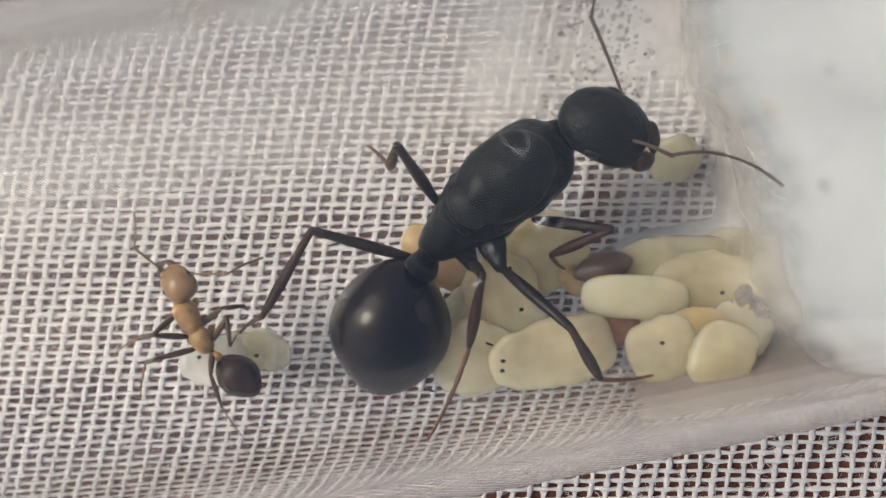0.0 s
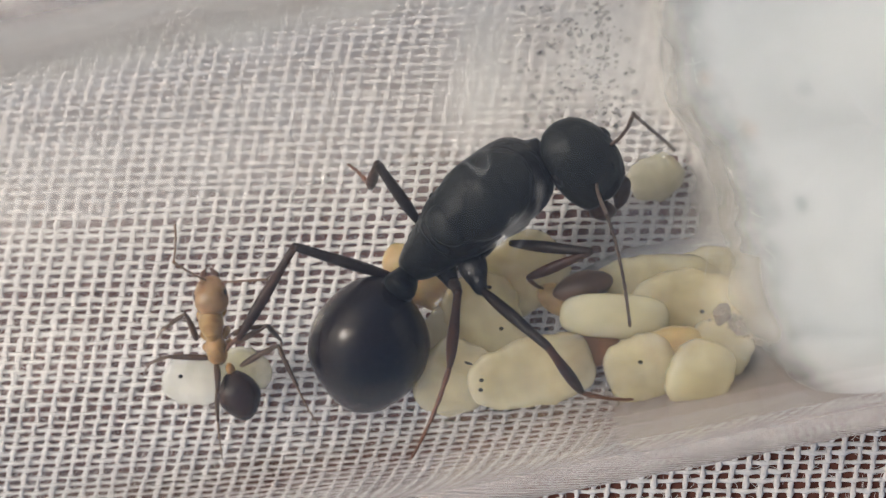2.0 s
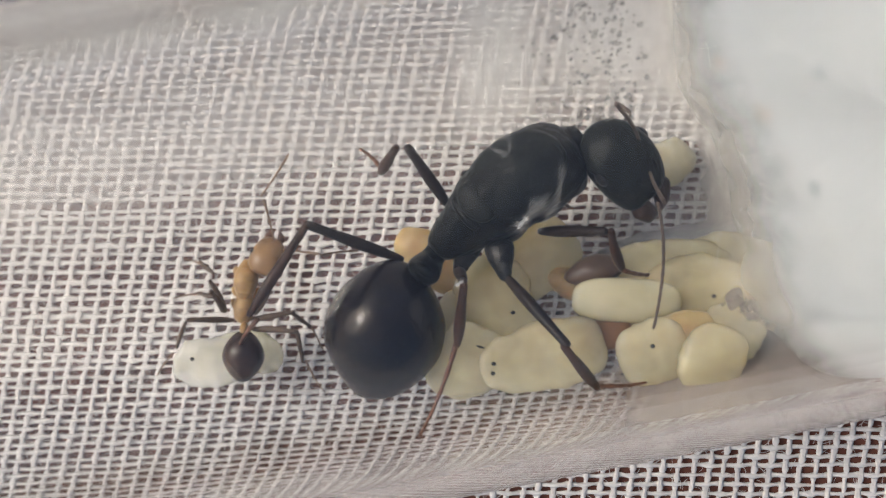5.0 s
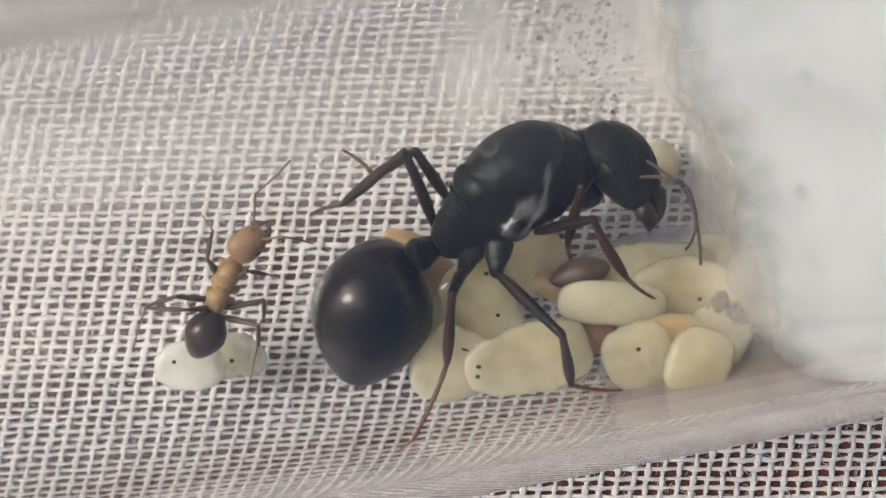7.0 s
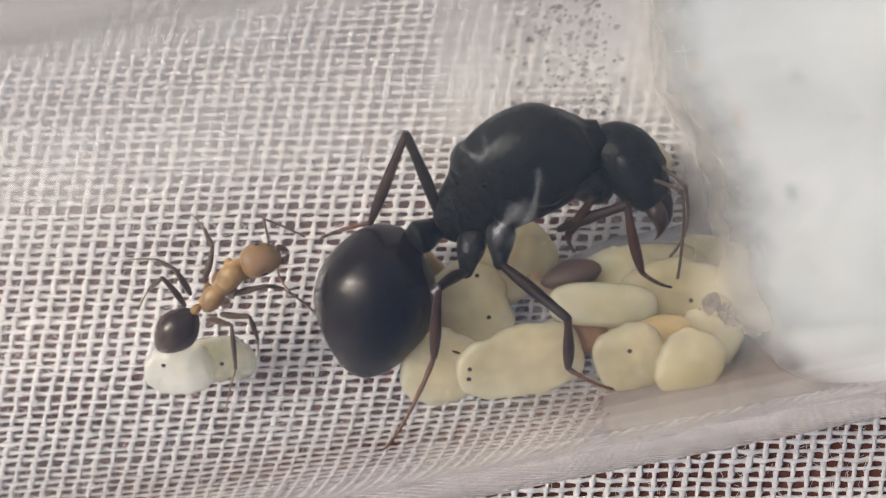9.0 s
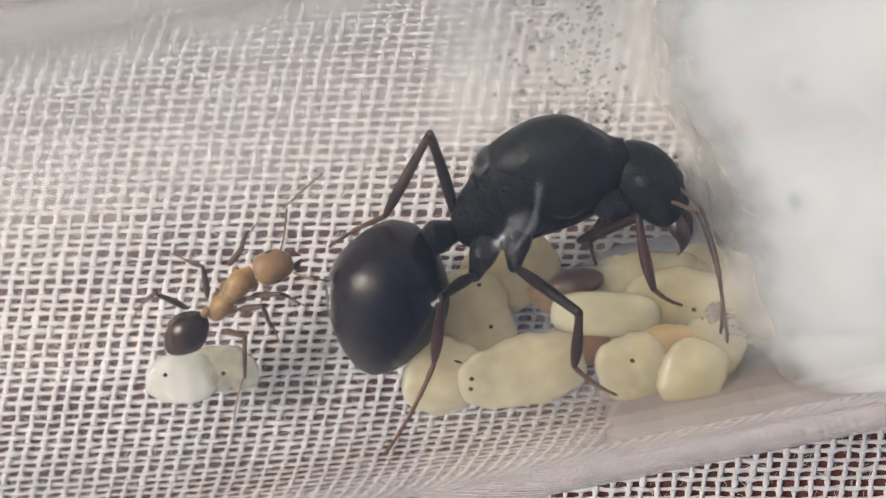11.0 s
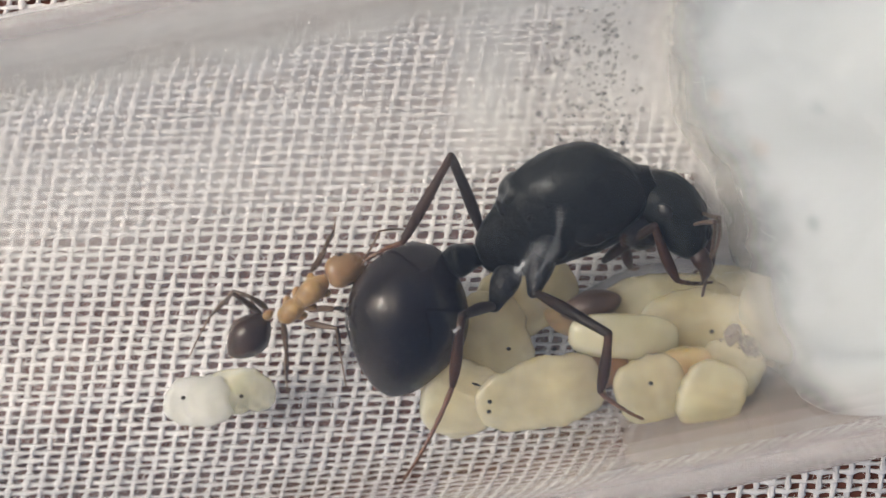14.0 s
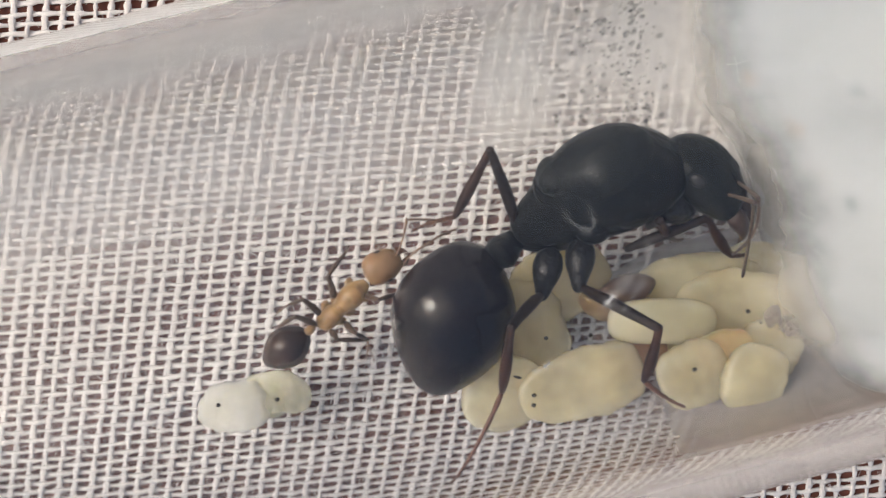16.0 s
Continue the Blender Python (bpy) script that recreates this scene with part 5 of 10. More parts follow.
    walk(queen_parts['LH_tarsus'], [
        (0, turned(-7.281, -4.230, 2.665, 0.1784, 0.4573, 0.0942, -0.8661)), (0.5, turned(-7.095, -4.317, 3.837, 0.1512, 0.5031, 0.1154, -0.8430)),
        (1, turned(-7.172, -4.354, 4.046, 0.1720, 0.5059, 0.1030, -0.8390)), (1.5, turned(-7.304, -4.233, 3.231, 0.1759, 0.4849, 0.0978, -0.8511)),
        (2, turned(-7.109, -4.171, 4.003, 0.1843, 0.4973, 0.0946, -0.8425)), (2.5, turned(-7.166, -4.172, 3.961, 0.1910, 0.5059, 0.0918, -0.8362)),
        (3, turned(-7.173, -4.171, 3.878, 0.1984, 0.5043, 0.0869, -0.8359)), (3.5, turned(-7.179, -4.230, 4.209, 0.1587, 0.4974, 0.1103, -0.8457)),
        (4, turned(-7.075, -4.219, 4.174, 0.1921, 0.4970, 0.0900, -0.8414)), (6.3, turned(-6.314, -3.070, 3.544, 0.3795, 0.2476, 0.1062, -0.8851)),
        (6.5, turned(-3.888, -1.989, 3.235, 0.1708, 0.5413, 0.1100, -0.8159)),
        (7, turned(-4.180, -0.692, 2.843, 0.0996, 0.4477, 0.1458, -0.8766)), (7.5, turned(-3.332, -1.186, 2.240, 0.1028, 0.3879, 0.1421, -0.9049)),
        (8, turned(-3.219, -1.229, 2.540, 0.0971, 0.3655, 0.1435, -0.9146)), (8.5, turned(-3.160, -1.147, 2.870, 0.0769, 0.2048, 0.1425, -0.9653)),
        (9, turned(-3.061, -1.178, 2.885, 0.1105, 0.3235, 0.1395, -0.9293)), (11.5, turned(-2.629, -0.635, 3.065, 0.1921, 0.1914, 0.0996, -0.9574)),
        (12, turned(-2.633, -0.644, 3.145, 0.1804, 0.2058, 0.1047, -0.9561)), (12.5, turned(-2.594, -0.715, 3.021, 0.1896, 0.2111, 0.1034, -0.9533)),
        (13, turned(-2.621, -0.791, 3.344, 0.1515, 0.3431, 0.1342, -0.9172)), (13.5, turned(-2.665, -0.830, 3.157, 0.1675, 0.4083, 0.1345, -0.8872)),
        (14, turned(-2.667, -0.812, 3.426, 0.1563, 0.4290, 0.1423, -0.8783)), (14.5, turned(-2.649, -0.730, 3.053, 0.2099, 0.3220, 0.1034, -0.9174)),
        (15, turned(-2.860, -0.937, 3.760, 0.1631, 0.4910, 0.1500, -0.8425)), (15.5, turned(-2.925, -0.834, 3.832, 0.1654, 0.4805, 0.1477, -0.8485)),
        (16, turned(-2.150, -0.190, 2.268, 0.1412, 0.4169, 0.1552, -0.8844)),
    ])
    walk(queen_parts['LM_femur'], [
        (0, turned(-2.075, -0.788, 2.500, 0.4260, 0.3192, -0.1637, 0.8306)), (0.5, turned(-2.069, -0.790, 2.500, 0.4264, 0.3271, -0.1668, 0.8267)),
        (1, turned(-2.043, -0.821, 2.500, 0.4374, 0.3228, -0.1597, 0.8240)), (1.5, turned(-2.069, -0.769, 2.500, 0.4332, 0.3214, -0.1610, 0.8265)),
        (2, turned(-2.028, -0.767, 2.500, 0.4326, 0.3278, -0.1641, 0.8237)), (2.5, turned(-2.047, -0.777, 2.500, 0.4298, 0.3203, -0.1623, 0.8285)),
        (3, turned(-2.040, -0.783, 2.500, 0.4338, 0.3212, -0.1607, 0.8263)), (3.5, turned(-2.244, -0.687, 2.500, 0.4244, 0.3799, -0.1900, 0.7997)),
        (4, turned(-2.037, -0.784, 2.500, 0.4281, 0.3208, -0.1638, 0.8289)), (6.5, turned(-1.087, -0.722, 2.500, 0.4224, 0.3330, -0.1716, 0.8254)),
        (7, turned(-1.071, -0.523, 2.500, 0.4052, 0.4022, -0.2076, 0.7943)), (7.5, turned(-1.181, -0.642, 2.500, 0.4346, 0.3513, -0.1712, 0.8114)),
        (8, turned(0.243, -0.367, 1.100, 0.3399, 0.5537, -0.2970, 0.6998)), (8.5, turned(0.464, -0.195, 1.100, 0.3385, 0.5492, -0.2976, 0.7037)),
        (9, turned(0.598, -0.193, 1.100, 0.3375, 0.5475, -0.2982, 0.7053)), (11.5, turned(1.285, -0.217, 1.100, 0.3374, 0.5425, -0.2977, 0.7094)),
        (12, turned(1.288, -0.217, 1.100, 0.3376, 0.5433, -0.2976, 0.7087)), (12.5, turned(1.239, -0.290, 1.100, 0.3383, 0.5408, -0.2967, 0.7107)),
        (13, turned(1.418, -0.288, 1.100, 0.3367, 0.5398, -0.2979, 0.7117)), (13.5, turned(1.421, -0.323, 1.100, 0.3383, 0.5377, -0.2963, 0.7132)),
        (14, turned(1.450, -0.367, 1.100, 0.3392, 0.5350, -0.2952, 0.7152)), (14.5, turned(1.473, -0.288, 1.100, 0.3411, 0.5254, -0.2923, 0.7227)),
        (15, turned(1.398, -0.365, 1.100, 0.3477, 0.5188, -0.2860, 0.7267)), (15.5, turned(1.616, -0.385, 1.100, 0.3460, 0.5103, -0.2858, 0.7336)),
        (16, turned(1.661, -0.209, 1.100, 0.3454, 0.4934, -0.2833, 0.7464)),
    ])
    walk(queen_parts['LM_tibia'], [
        (0, turned(-3.245, 0.841, 4.308, 0.4246, 0.5065, 0.3160, -0.6806)), (0.5, turned(-3.209, 0.819, 4.344, 0.4168, 0.5034, 0.3220, -0.6850)),
        (1, turned(-3.147, 0.846, 4.313, 0.4233, 0.4914, 0.3138, -0.6934)), (1.5, turned(-3.197, 0.885, 4.311, 0.4192, 0.5049, 0.3203, -0.6832)),
        (2, turned(-3.137, 0.867, 4.341, 0.4176, 0.4960, 0.3196, -0.6910)), (2.5, turned(-3.195, 0.865, 4.310, 0.4231, 0.5010, 0.3162, -0.6855)),
        (3, turned(-3.167, 0.874, 4.310, 0.4231, 0.4958, 0.3150, -0.6899)), (3.5, turned(-3.192, 0.755, 4.576, 0.4178, 0.5116, 0.3230, -0.6778)),
        (4, turned(-3.191, 0.848, 4.314, 0.4228, 0.5012, 0.3165, -0.6854)), (6.5, turned(-2.224, 0.852, 4.376, 0.3259, 0.3639, 0.3544, -0.7974)),
        (7, turned(-2.011, 0.764, 4.679, 0.3112, 0.3393, 0.3577, -0.8124)), (7.5, turned(-2.195, 0.938, 4.441, 0.3297, 0.3652, 0.3526, -0.7960)),
        (8, turned(-0.178, 0.029, 3.737, 0.5118, 0.5391, 0.2613, -0.6157)), (8.5, turned(0.012, 0.208, 3.731, 0.5162, 0.5405, 0.2572, -0.6126)),
        (9, turned(0.132, 0.211, 3.729, 0.5173, 0.5418, 0.2566, -0.6108)), (11.5, turned(0.789, 0.203, 3.721, 0.5207, 0.5431, 0.2535, -0.6080)),
        (12, turned(0.798, 0.202, 3.722, 0.5202, 0.5425, 0.2539, -0.6088)), (12.5, turned(0.736, 0.141, 3.717, 0.5222, 0.5425, 0.2517, -0.6080)),
        (13, turned(0.903, 0.138, 3.716, 0.5226, 0.5439, 0.2518, -0.6064)), (13.5, turned(0.900, 0.120, 3.712, 0.5248, 0.5431, 0.2492, -0.6063)),
        (14, turned(0.917, 0.090, 3.707, 0.5278, 0.5422, 0.2456, -0.6060)), (14.5, turned(0.892, 0.214, 3.688, 0.5343, 0.5425, 0.2387, -0.6027)),
        (15, turned(0.804, 0.198, 3.673, 0.5403, 0.5382, 0.2302, -0.6045)), (15.5, turned(0.969, 0.199, 3.656, 0.5452, 0.5409, 0.2263, -0.5991)),
        (16, turned(0.920, 0.428, 3.617, 0.5581, 0.5413, 0.2122, -0.5920)),
    ])
    walk(queen_parts['LM_tarsus'], [
        (0, turned(-3.523, 0.273, 2.201, 0.4415, -0.3818, 0.2153, 0.7830)), (0.5, turned(-3.530, 0.276, 2.237, 0.4401, -0.3715, 0.2119, 0.7896)),
        (1, turned(-3.496, 0.234, 2.230, 0.4298, -0.3782, 0.2206, 0.7897)), (1.5, turned(-3.503, 0.336, 2.202, 0.4264, -0.3838, 0.2247, 0.7877)),
        (2, turned(-3.487, 0.295, 2.246, 0.4365, -0.3714, 0.2140, 0.7910)), (2.5, turned(-3.503, 0.286, 2.210, 0.4406, -0.3780, 0.2142, 0.7855)),
        (3, turned(-3.498, 0.277, 2.218, 0.4349, -0.3778, 0.2175, 0.7879)), (3.5, turned(-3.472, 0.237, 2.457, 0.4432, -0.3612, 0.2061, 0.7941)),
        (4, turned(-3.499, 0.271, 2.214, 0.4395, -0.3765, 0.2144, 0.7869)), (6.5, turned(-3.374, 0.276, 2.591, 0.4263, -0.3653, 0.2177, 0.7984)),
        (7, turned(-3.279, 0.186, 2.977, 0.4140, -0.3410, 0.2151, 0.8161)), (7.5, turned(-3.330, 0.349, 2.650, 0.3983, -0.3790, 0.2370, 0.8010)),
        (8, turned(0.054, -0.738, 1.688, 0.2471, -0.7122, 0.3930, 0.5265)), (8.5, turned(0.270, -0.572, 1.690, 0.2500, -0.7146, 0.3890, 0.5250)),
        (9, turned(0.401, -0.568, 1.689, 0.2505, -0.7162, 0.3879, 0.5233)), (11.5, turned(1.080, -0.584, 1.687, 0.2483, -0.7211, 0.3886, 0.5170)),
        (12, turned(1.084, -0.585, 1.688, 0.2482, -0.7204, 0.3891, 0.5178)), (12.5, turned(1.031, -0.655, 1.688, 0.2456, -0.7232, 0.3908, 0.5136)),
        (13, turned(1.207, -0.654, 1.686, 0.2467, -0.7243, 0.3892, 0.5129)), (13.5, turned(1.210, -0.685, 1.688, 0.2453, -0.7252, 0.3905, 0.5113)),
        (14, turned(1.236, -0.731, 1.691, 0.2444, -0.7270, 0.3908, 0.5089)), (14.5, turned(1.243, -0.633, 1.689, 0.2414, -0.7333, 0.3917, 0.5006)),
        (15, turned(1.163, -0.694, 1.694, 0.2353, -0.7363, 0.3974, 0.4946)), (15.5, turned(1.364, -0.700, 1.687, 0.2342, -0.7428, 0.3957, 0.4866)),
        (16, turned(1.380, -0.520, 1.686, 0.2336, -0.7526, 0.3918, 0.4749)),
    ])
    walk(queen_parts['LF_femur'], [
        (0, turned(1.175, 0.816, 1.600, 0.6118, -0.3873, -0.4664, -0.5080)), (0.5, turned(1.168, 0.837, 1.600, 0.6204, -0.3871, -0.4576, -0.5058)),
        (1, turned(1.169, 0.753, 1.600, 0.6181, -0.3987, -0.4632, -0.4944)), (1.5, turned(1.181, 0.857, 1.600, 0.6198, -0.3927, -0.4598, -0.5002)),
        (2, turned(1.203, 0.833, 1.600, 0.6211, -0.3925, -0.4585, -0.5000)), (2.5, turned(1.210, 0.825, 1.600, 0.6155, -0.3891, -0.4632, -0.5051)),
        (3, turned(1.196, 0.807, 1.600, 0.6169, -0.3943, -0.4632, -0.4994)), (3.5, turned(1.169, 0.853, 1.600, 0.6183, -0.3879, -0.4601, -0.5056)),
        (4, turned(1.204, 0.836, 1.600, 0.6173, -0.3891, -0.4614, -0.5046)), (6.5, turned(2.387, -0.565, 1.600, 0.5456, -0.4808, -0.5468, -0.4150)),
        (7, turned(2.481, -0.441, 1.600, 0.5458, -0.4952, -0.5452, -0.3995)), (7.5, turned(2.457, -0.308, 1.600, 0.5541, -0.4709, -0.5382, -0.4262)),
        (8, turned(2.792, -0.184, 1.600, 0.5473, -0.4597, -0.5455, -0.4376)), (8.5, turned(3.008, -0.132, 1.600, 0.5654, -0.4485, -0.5268, -0.4491)),
        (9, turned(3.104, -0.305, 1.600, 0.5783, -0.4471, -0.5131, -0.4499)),
        (11.5, turned(3.349, -0.382, 1.600, 0.5950, -0.4772, -0.4957, -0.4153)),
        (12, turned(3.340, -0.333, 1.600, 0.5991, -0.4738, -0.4908, -0.4192)),
        (12.5, turned(3.380, -0.404, 1.600, 0.5832, -0.4554, -0.5079, -0.4410)),
        (13, turned(3.469, -0.369, 1.600, 0.5729, -0.4319, -0.5172, -0.4667)),
        (13.5, turned(3.526, -0.577, 1.600, 0.5632, -0.4432, -0.5279, -0.4558)),
        (14, turned(3.541, -0.496, 1.600, 0.5608, -0.4424, -0.5303, -0.4567)),
        (14.5, turned(3.632, -0.322, 1.600, 0.5579, -0.4318, -0.5326, -0.4675)),
        (15, turned(3.544, -0.899, 1.600, 0.5269, -0.4821, -0.5629, -0.4162)),
        (15.5, turned(3.568, -0.932, 1.600, 0.5031, -0.4651, -0.5878, -0.4302)),
        (16, turned(3.746, -0.840, 1.600, 0.4871, -0.4596, -0.6031, -0.4334)),
    ])
    walk(queen_parts['LF_tibia'], [
        (0, turned(1.297, 0.165, 4.011, 0.4262, 0.5340, 0.3575, -0.6366)), (0.5, turned(1.342, 0.154, 3.999, 0.4182, 0.5308, 0.3644, -0.6407)),
        (1, turned(1.374, 0.148, 4.017, 0.4235, 0.5191, 0.3579, -0.6505)), (1.5, turned(1.372, 0.210, 4.007, 0.4209, 0.5246, 0.3611, -0.6460)),
        (2, turned(1.402, 0.180, 4.005, 0.4188, 0.5246, 0.3629, -0.6463)), (2.5, turned(1.362, 0.172, 4.008, 0.4234, 0.5297, 0.3595, -0.6410)),
        (3, turned(1.376, 0.180, 4.013, 0.4238, 0.5235, 0.3583, -0.6466)), (3.5, turned(1.333, 0.183, 4.003, 0.4208, 0.5307, 0.3620, -0.6405)),
        (4, turned(1.366, 0.176, 4.006, 0.4221, 0.5301, 0.3608, -0.6409)), (6.5, turned(2.531, -0.382, 4.089, 0.5450, 0.4640, 0.2267, -0.6606)),
        (7, turned(2.697, -0.182, 4.077, 0.5833, 0.3192, 0.1073, -0.7391)), (7.5, turned(2.601, -0.222, 4.094, 0.5317, 0.4576, 0.2294, -0.6747)),
        (8, turned(2.846, -0.128, 4.099, 0.5176, 0.4011, 0.2118, -0.7255)), (8.5, turned(3.112, -0.221, 4.096, 0.4899, 0.3952, 0.2279, -0.7429)),
        (9, turned(3.276, -0.458, 4.089, 0.4714, 0.3978, 0.2414, -0.7492)), (11.5, turned(3.758, -0.435, 4.066, 0.4848, 0.4361, 0.2479, -0.7165)),
        (12, turned(3.757, -0.426, 4.063, 0.4837, 0.4354, 0.2484, -0.7175)), (12.5, turned(3.618, -0.533, 4.085, 0.5033, 0.4527, 0.2407, -0.6956)),
        (13, turned(3.543, -0.588, 4.089, 0.5280, 0.4751, 0.2302, -0.6652)), (13.5, turned(3.594, -0.691, 4.096, 0.5712, 0.5281, 0.2155, -0.5903)),
        (14, turned(3.592, -0.604, 4.097, 0.5720, 0.5287, 0.2150, -0.5892)), (14.5, turned(3.620, -0.476, 4.095, 0.5816, 0.5449, 0.2133, -0.5651)),
        (15, turned(3.594, -0.638, 4.086, 0.5785, 0.5336, 0.2103, -0.5800)), (15.5, turned(3.415, -0.648, 4.079, 0.5677, 0.5869, 0.2515, -0.5196)),
        (16, turned(3.488, -0.510, 4.065, 0.5814, 0.5888, 0.2337, -0.5106)),
    ])
    walk(queen_parts['LF_tarsus'], [
        (0, turned(1.158, -0.172, 1.943, 0.7360, 0.2259, 0.5669, -0.2932)), (0.5, turned(1.160, -0.159, 1.930, 0.7280, 0.2287, 0.5768, -0.2915)),
        (1, turned(1.159, -0.229, 1.962, 0.7265, 0.2181, 0.5764, -0.3040)), (1.5, turned(1.172, -0.137, 1.946, 0.7273, 0.2222, 0.5764, -0.2992)),
        (2, turned(1.194, -0.157, 1.943, 0.7254, 0.2231, 0.5787, -0.2985)), (2.5, turned(1.194, -0.168, 1.943, 0.7316, 0.2247, 0.5718, -0.2954)),
        (3, turned(1.181, -0.183, 1.954, 0.7292, 0.2216, 0.5739, -0.2995)), (3.5, turned(1.159, -0.142, 1.935, 0.8151, 0.2029, 0.4557, -0.2946)),
        (4, turned(1.195, -0.157, 1.940, 0.8153, 0.2020, 0.4549, -0.2959)), (6.5, turned(2.583, -1.453, 2.283, 0.7201, 0.1363, 0.5333, -0.4223)),
        (7, turned(2.454, -1.849, 2.823, 0.7277, 0.1548, 0.5349, -0.4006)), (7.5, turned(2.568, -1.288, 2.285, 0.7176, 0.0965, 0.5133, -0.4607)),
        (8, turned(2.547, -1.348, 2.416, 0.7346, 0.0610, 0.4757, -0.4799)), (8.5, turned(2.676, -1.371, 2.394, 0.7431, 0.1170, 0.5046, -0.4236)),
        (9, turned(2.773, -1.538, 2.360, 0.7460, 0.1531, 0.5212, -0.3851)), (11.5, turned(3.444, -1.440, 2.249, 0.7724, 0.0582, 0.4315, -0.4624)),
        (12, turned(3.436, -1.429, 2.247, 0.7715, 0.0581, 0.4322, -0.4632)), (12.5, turned(3.442, -1.546, 2.254, 0.7787, 0.0731, 0.4379, -0.4434)),
        (13, turned(3.562, -1.604, 2.251, 0.7853, 0.1282, 0.4713, -0.3804)), (13.5, turned(4.036, -1.629, 2.270, 0.7969, 0.1762, 0.4848, -0.3146)),
        (14, turned(4.040, -1.542, 2.272, 0.7597, 0.2167, 0.5478, -0.2754)), (14.5, turned(4.188, -1.368, 2.281, 0.7922, 0.1553, 0.4822, -0.3403)),
        (15, turned(4.095, -1.576, 2.275, 0.7808, 0.1460, 0.4908, -0.3580)), (15.5, turned(4.115, -1.267, 2.199, 0.8184, 0.2084, 0.4707, -0.2554)),
        (16, turned(4.264, -1.179, 2.231, 0.8038, 0.2007, 0.4893, -0.2724)),
    ])
    walk(queen_parts['RF_femur'], [
        (0, turned(0.777, -1.281, 2.600, 0.9628, -0.0175, -0.2620, -0.0643)), (0.5, turned(0.759, -1.264, 2.600, 0.9707, -0.0198, -0.2342, -0.0496)),
        (1, turned(0.688, -1.352, 2.600, 0.9822, -0.0165, -0.1796, -0.0526)), (1.5, turned(0.755, -1.269, 2.600, 0.9741, -0.0144, -0.2136, -0.0731)),
        (2, turned(0.748, -1.423, 2.600, 0.9721, -0.0189, -0.2269, -0.0570)), (2.5, turned(0.732, -1.402, 2.600, 0.9699, -0.0168, -0.2333, -0.0675)),
        (3, turned(0.768, -1.455, 2.600, 0.9821, -0.0166, -0.1795, -0.0537)), (3.5, turned(0.756, -1.245, 2.600, 0.9966, -0.0106, -0.0626, -0.0528)),
        (4, turned(0.827, -1.394, 2.600, 0.9809, -0.0169, -0.1859, -0.0545)), (6.5, turned(1.714, -1.589, 2.600, 0.8762, -0.0528, -0.4753, 0.0598)),
        (7, turned(1.558, -1.502, 2.600, 0.8822, -0.0521, -0.4645, 0.0564)), (7.5, turned(1.868, -1.458, 2.600, 0.8567, -0.0570, -0.5074, 0.0738)),
        (8, turned(2.279, -1.170, 2.600, 0.8271, -0.0854, -0.5401, 0.1299)), (8.5, turned(2.403, -1.369, 2.600, 0.9143, -0.0847, -0.3882, 0.0785)),
        (9, turned(2.494, -1.362, 2.600, 0.9162, -0.1009, -0.3712, 0.1127)), (11.5, turned(3.070, -1.429, 2.600, 0.8794, -0.0840, -0.4562, 0.1068)),
        (12, turned(3.061, -1.384, 2.600, 0.8811, -0.0807, -0.4551, 0.0999)), (12.5, turned(3.012, -1.452, 2.600, 0.8902, -0.0844, -0.4361, 0.1013)),
        (13, turned(3.015, -1.506, 2.600, 0.8895, -0.0790, -0.4406, 0.0915)), (13.5, turned(3.236, -1.448, 2.600, 0.8379, -0.1076, -0.5067, 0.1721)),
        (14, turned(3.243, -1.361, 2.600, 0.8456, -0.1099, -0.4940, 0.1700)), (14.5, turned(3.138, -1.251, 2.600, 0.8816, -0.0888, -0.4501, 0.1107)),
        (15, turned(3.042, -1.440, 2.600, 0.9008, -0.1403, -0.3660, 0.1871)), (15.5, turned(3.207, -1.378, 2.600, 0.8557, -0.1164, -0.4645, 0.1961)),
        (16, turned(2.826, -1.406, 2.600, 0.9587, -0.1685, -0.1773, 0.1449)),
    ])
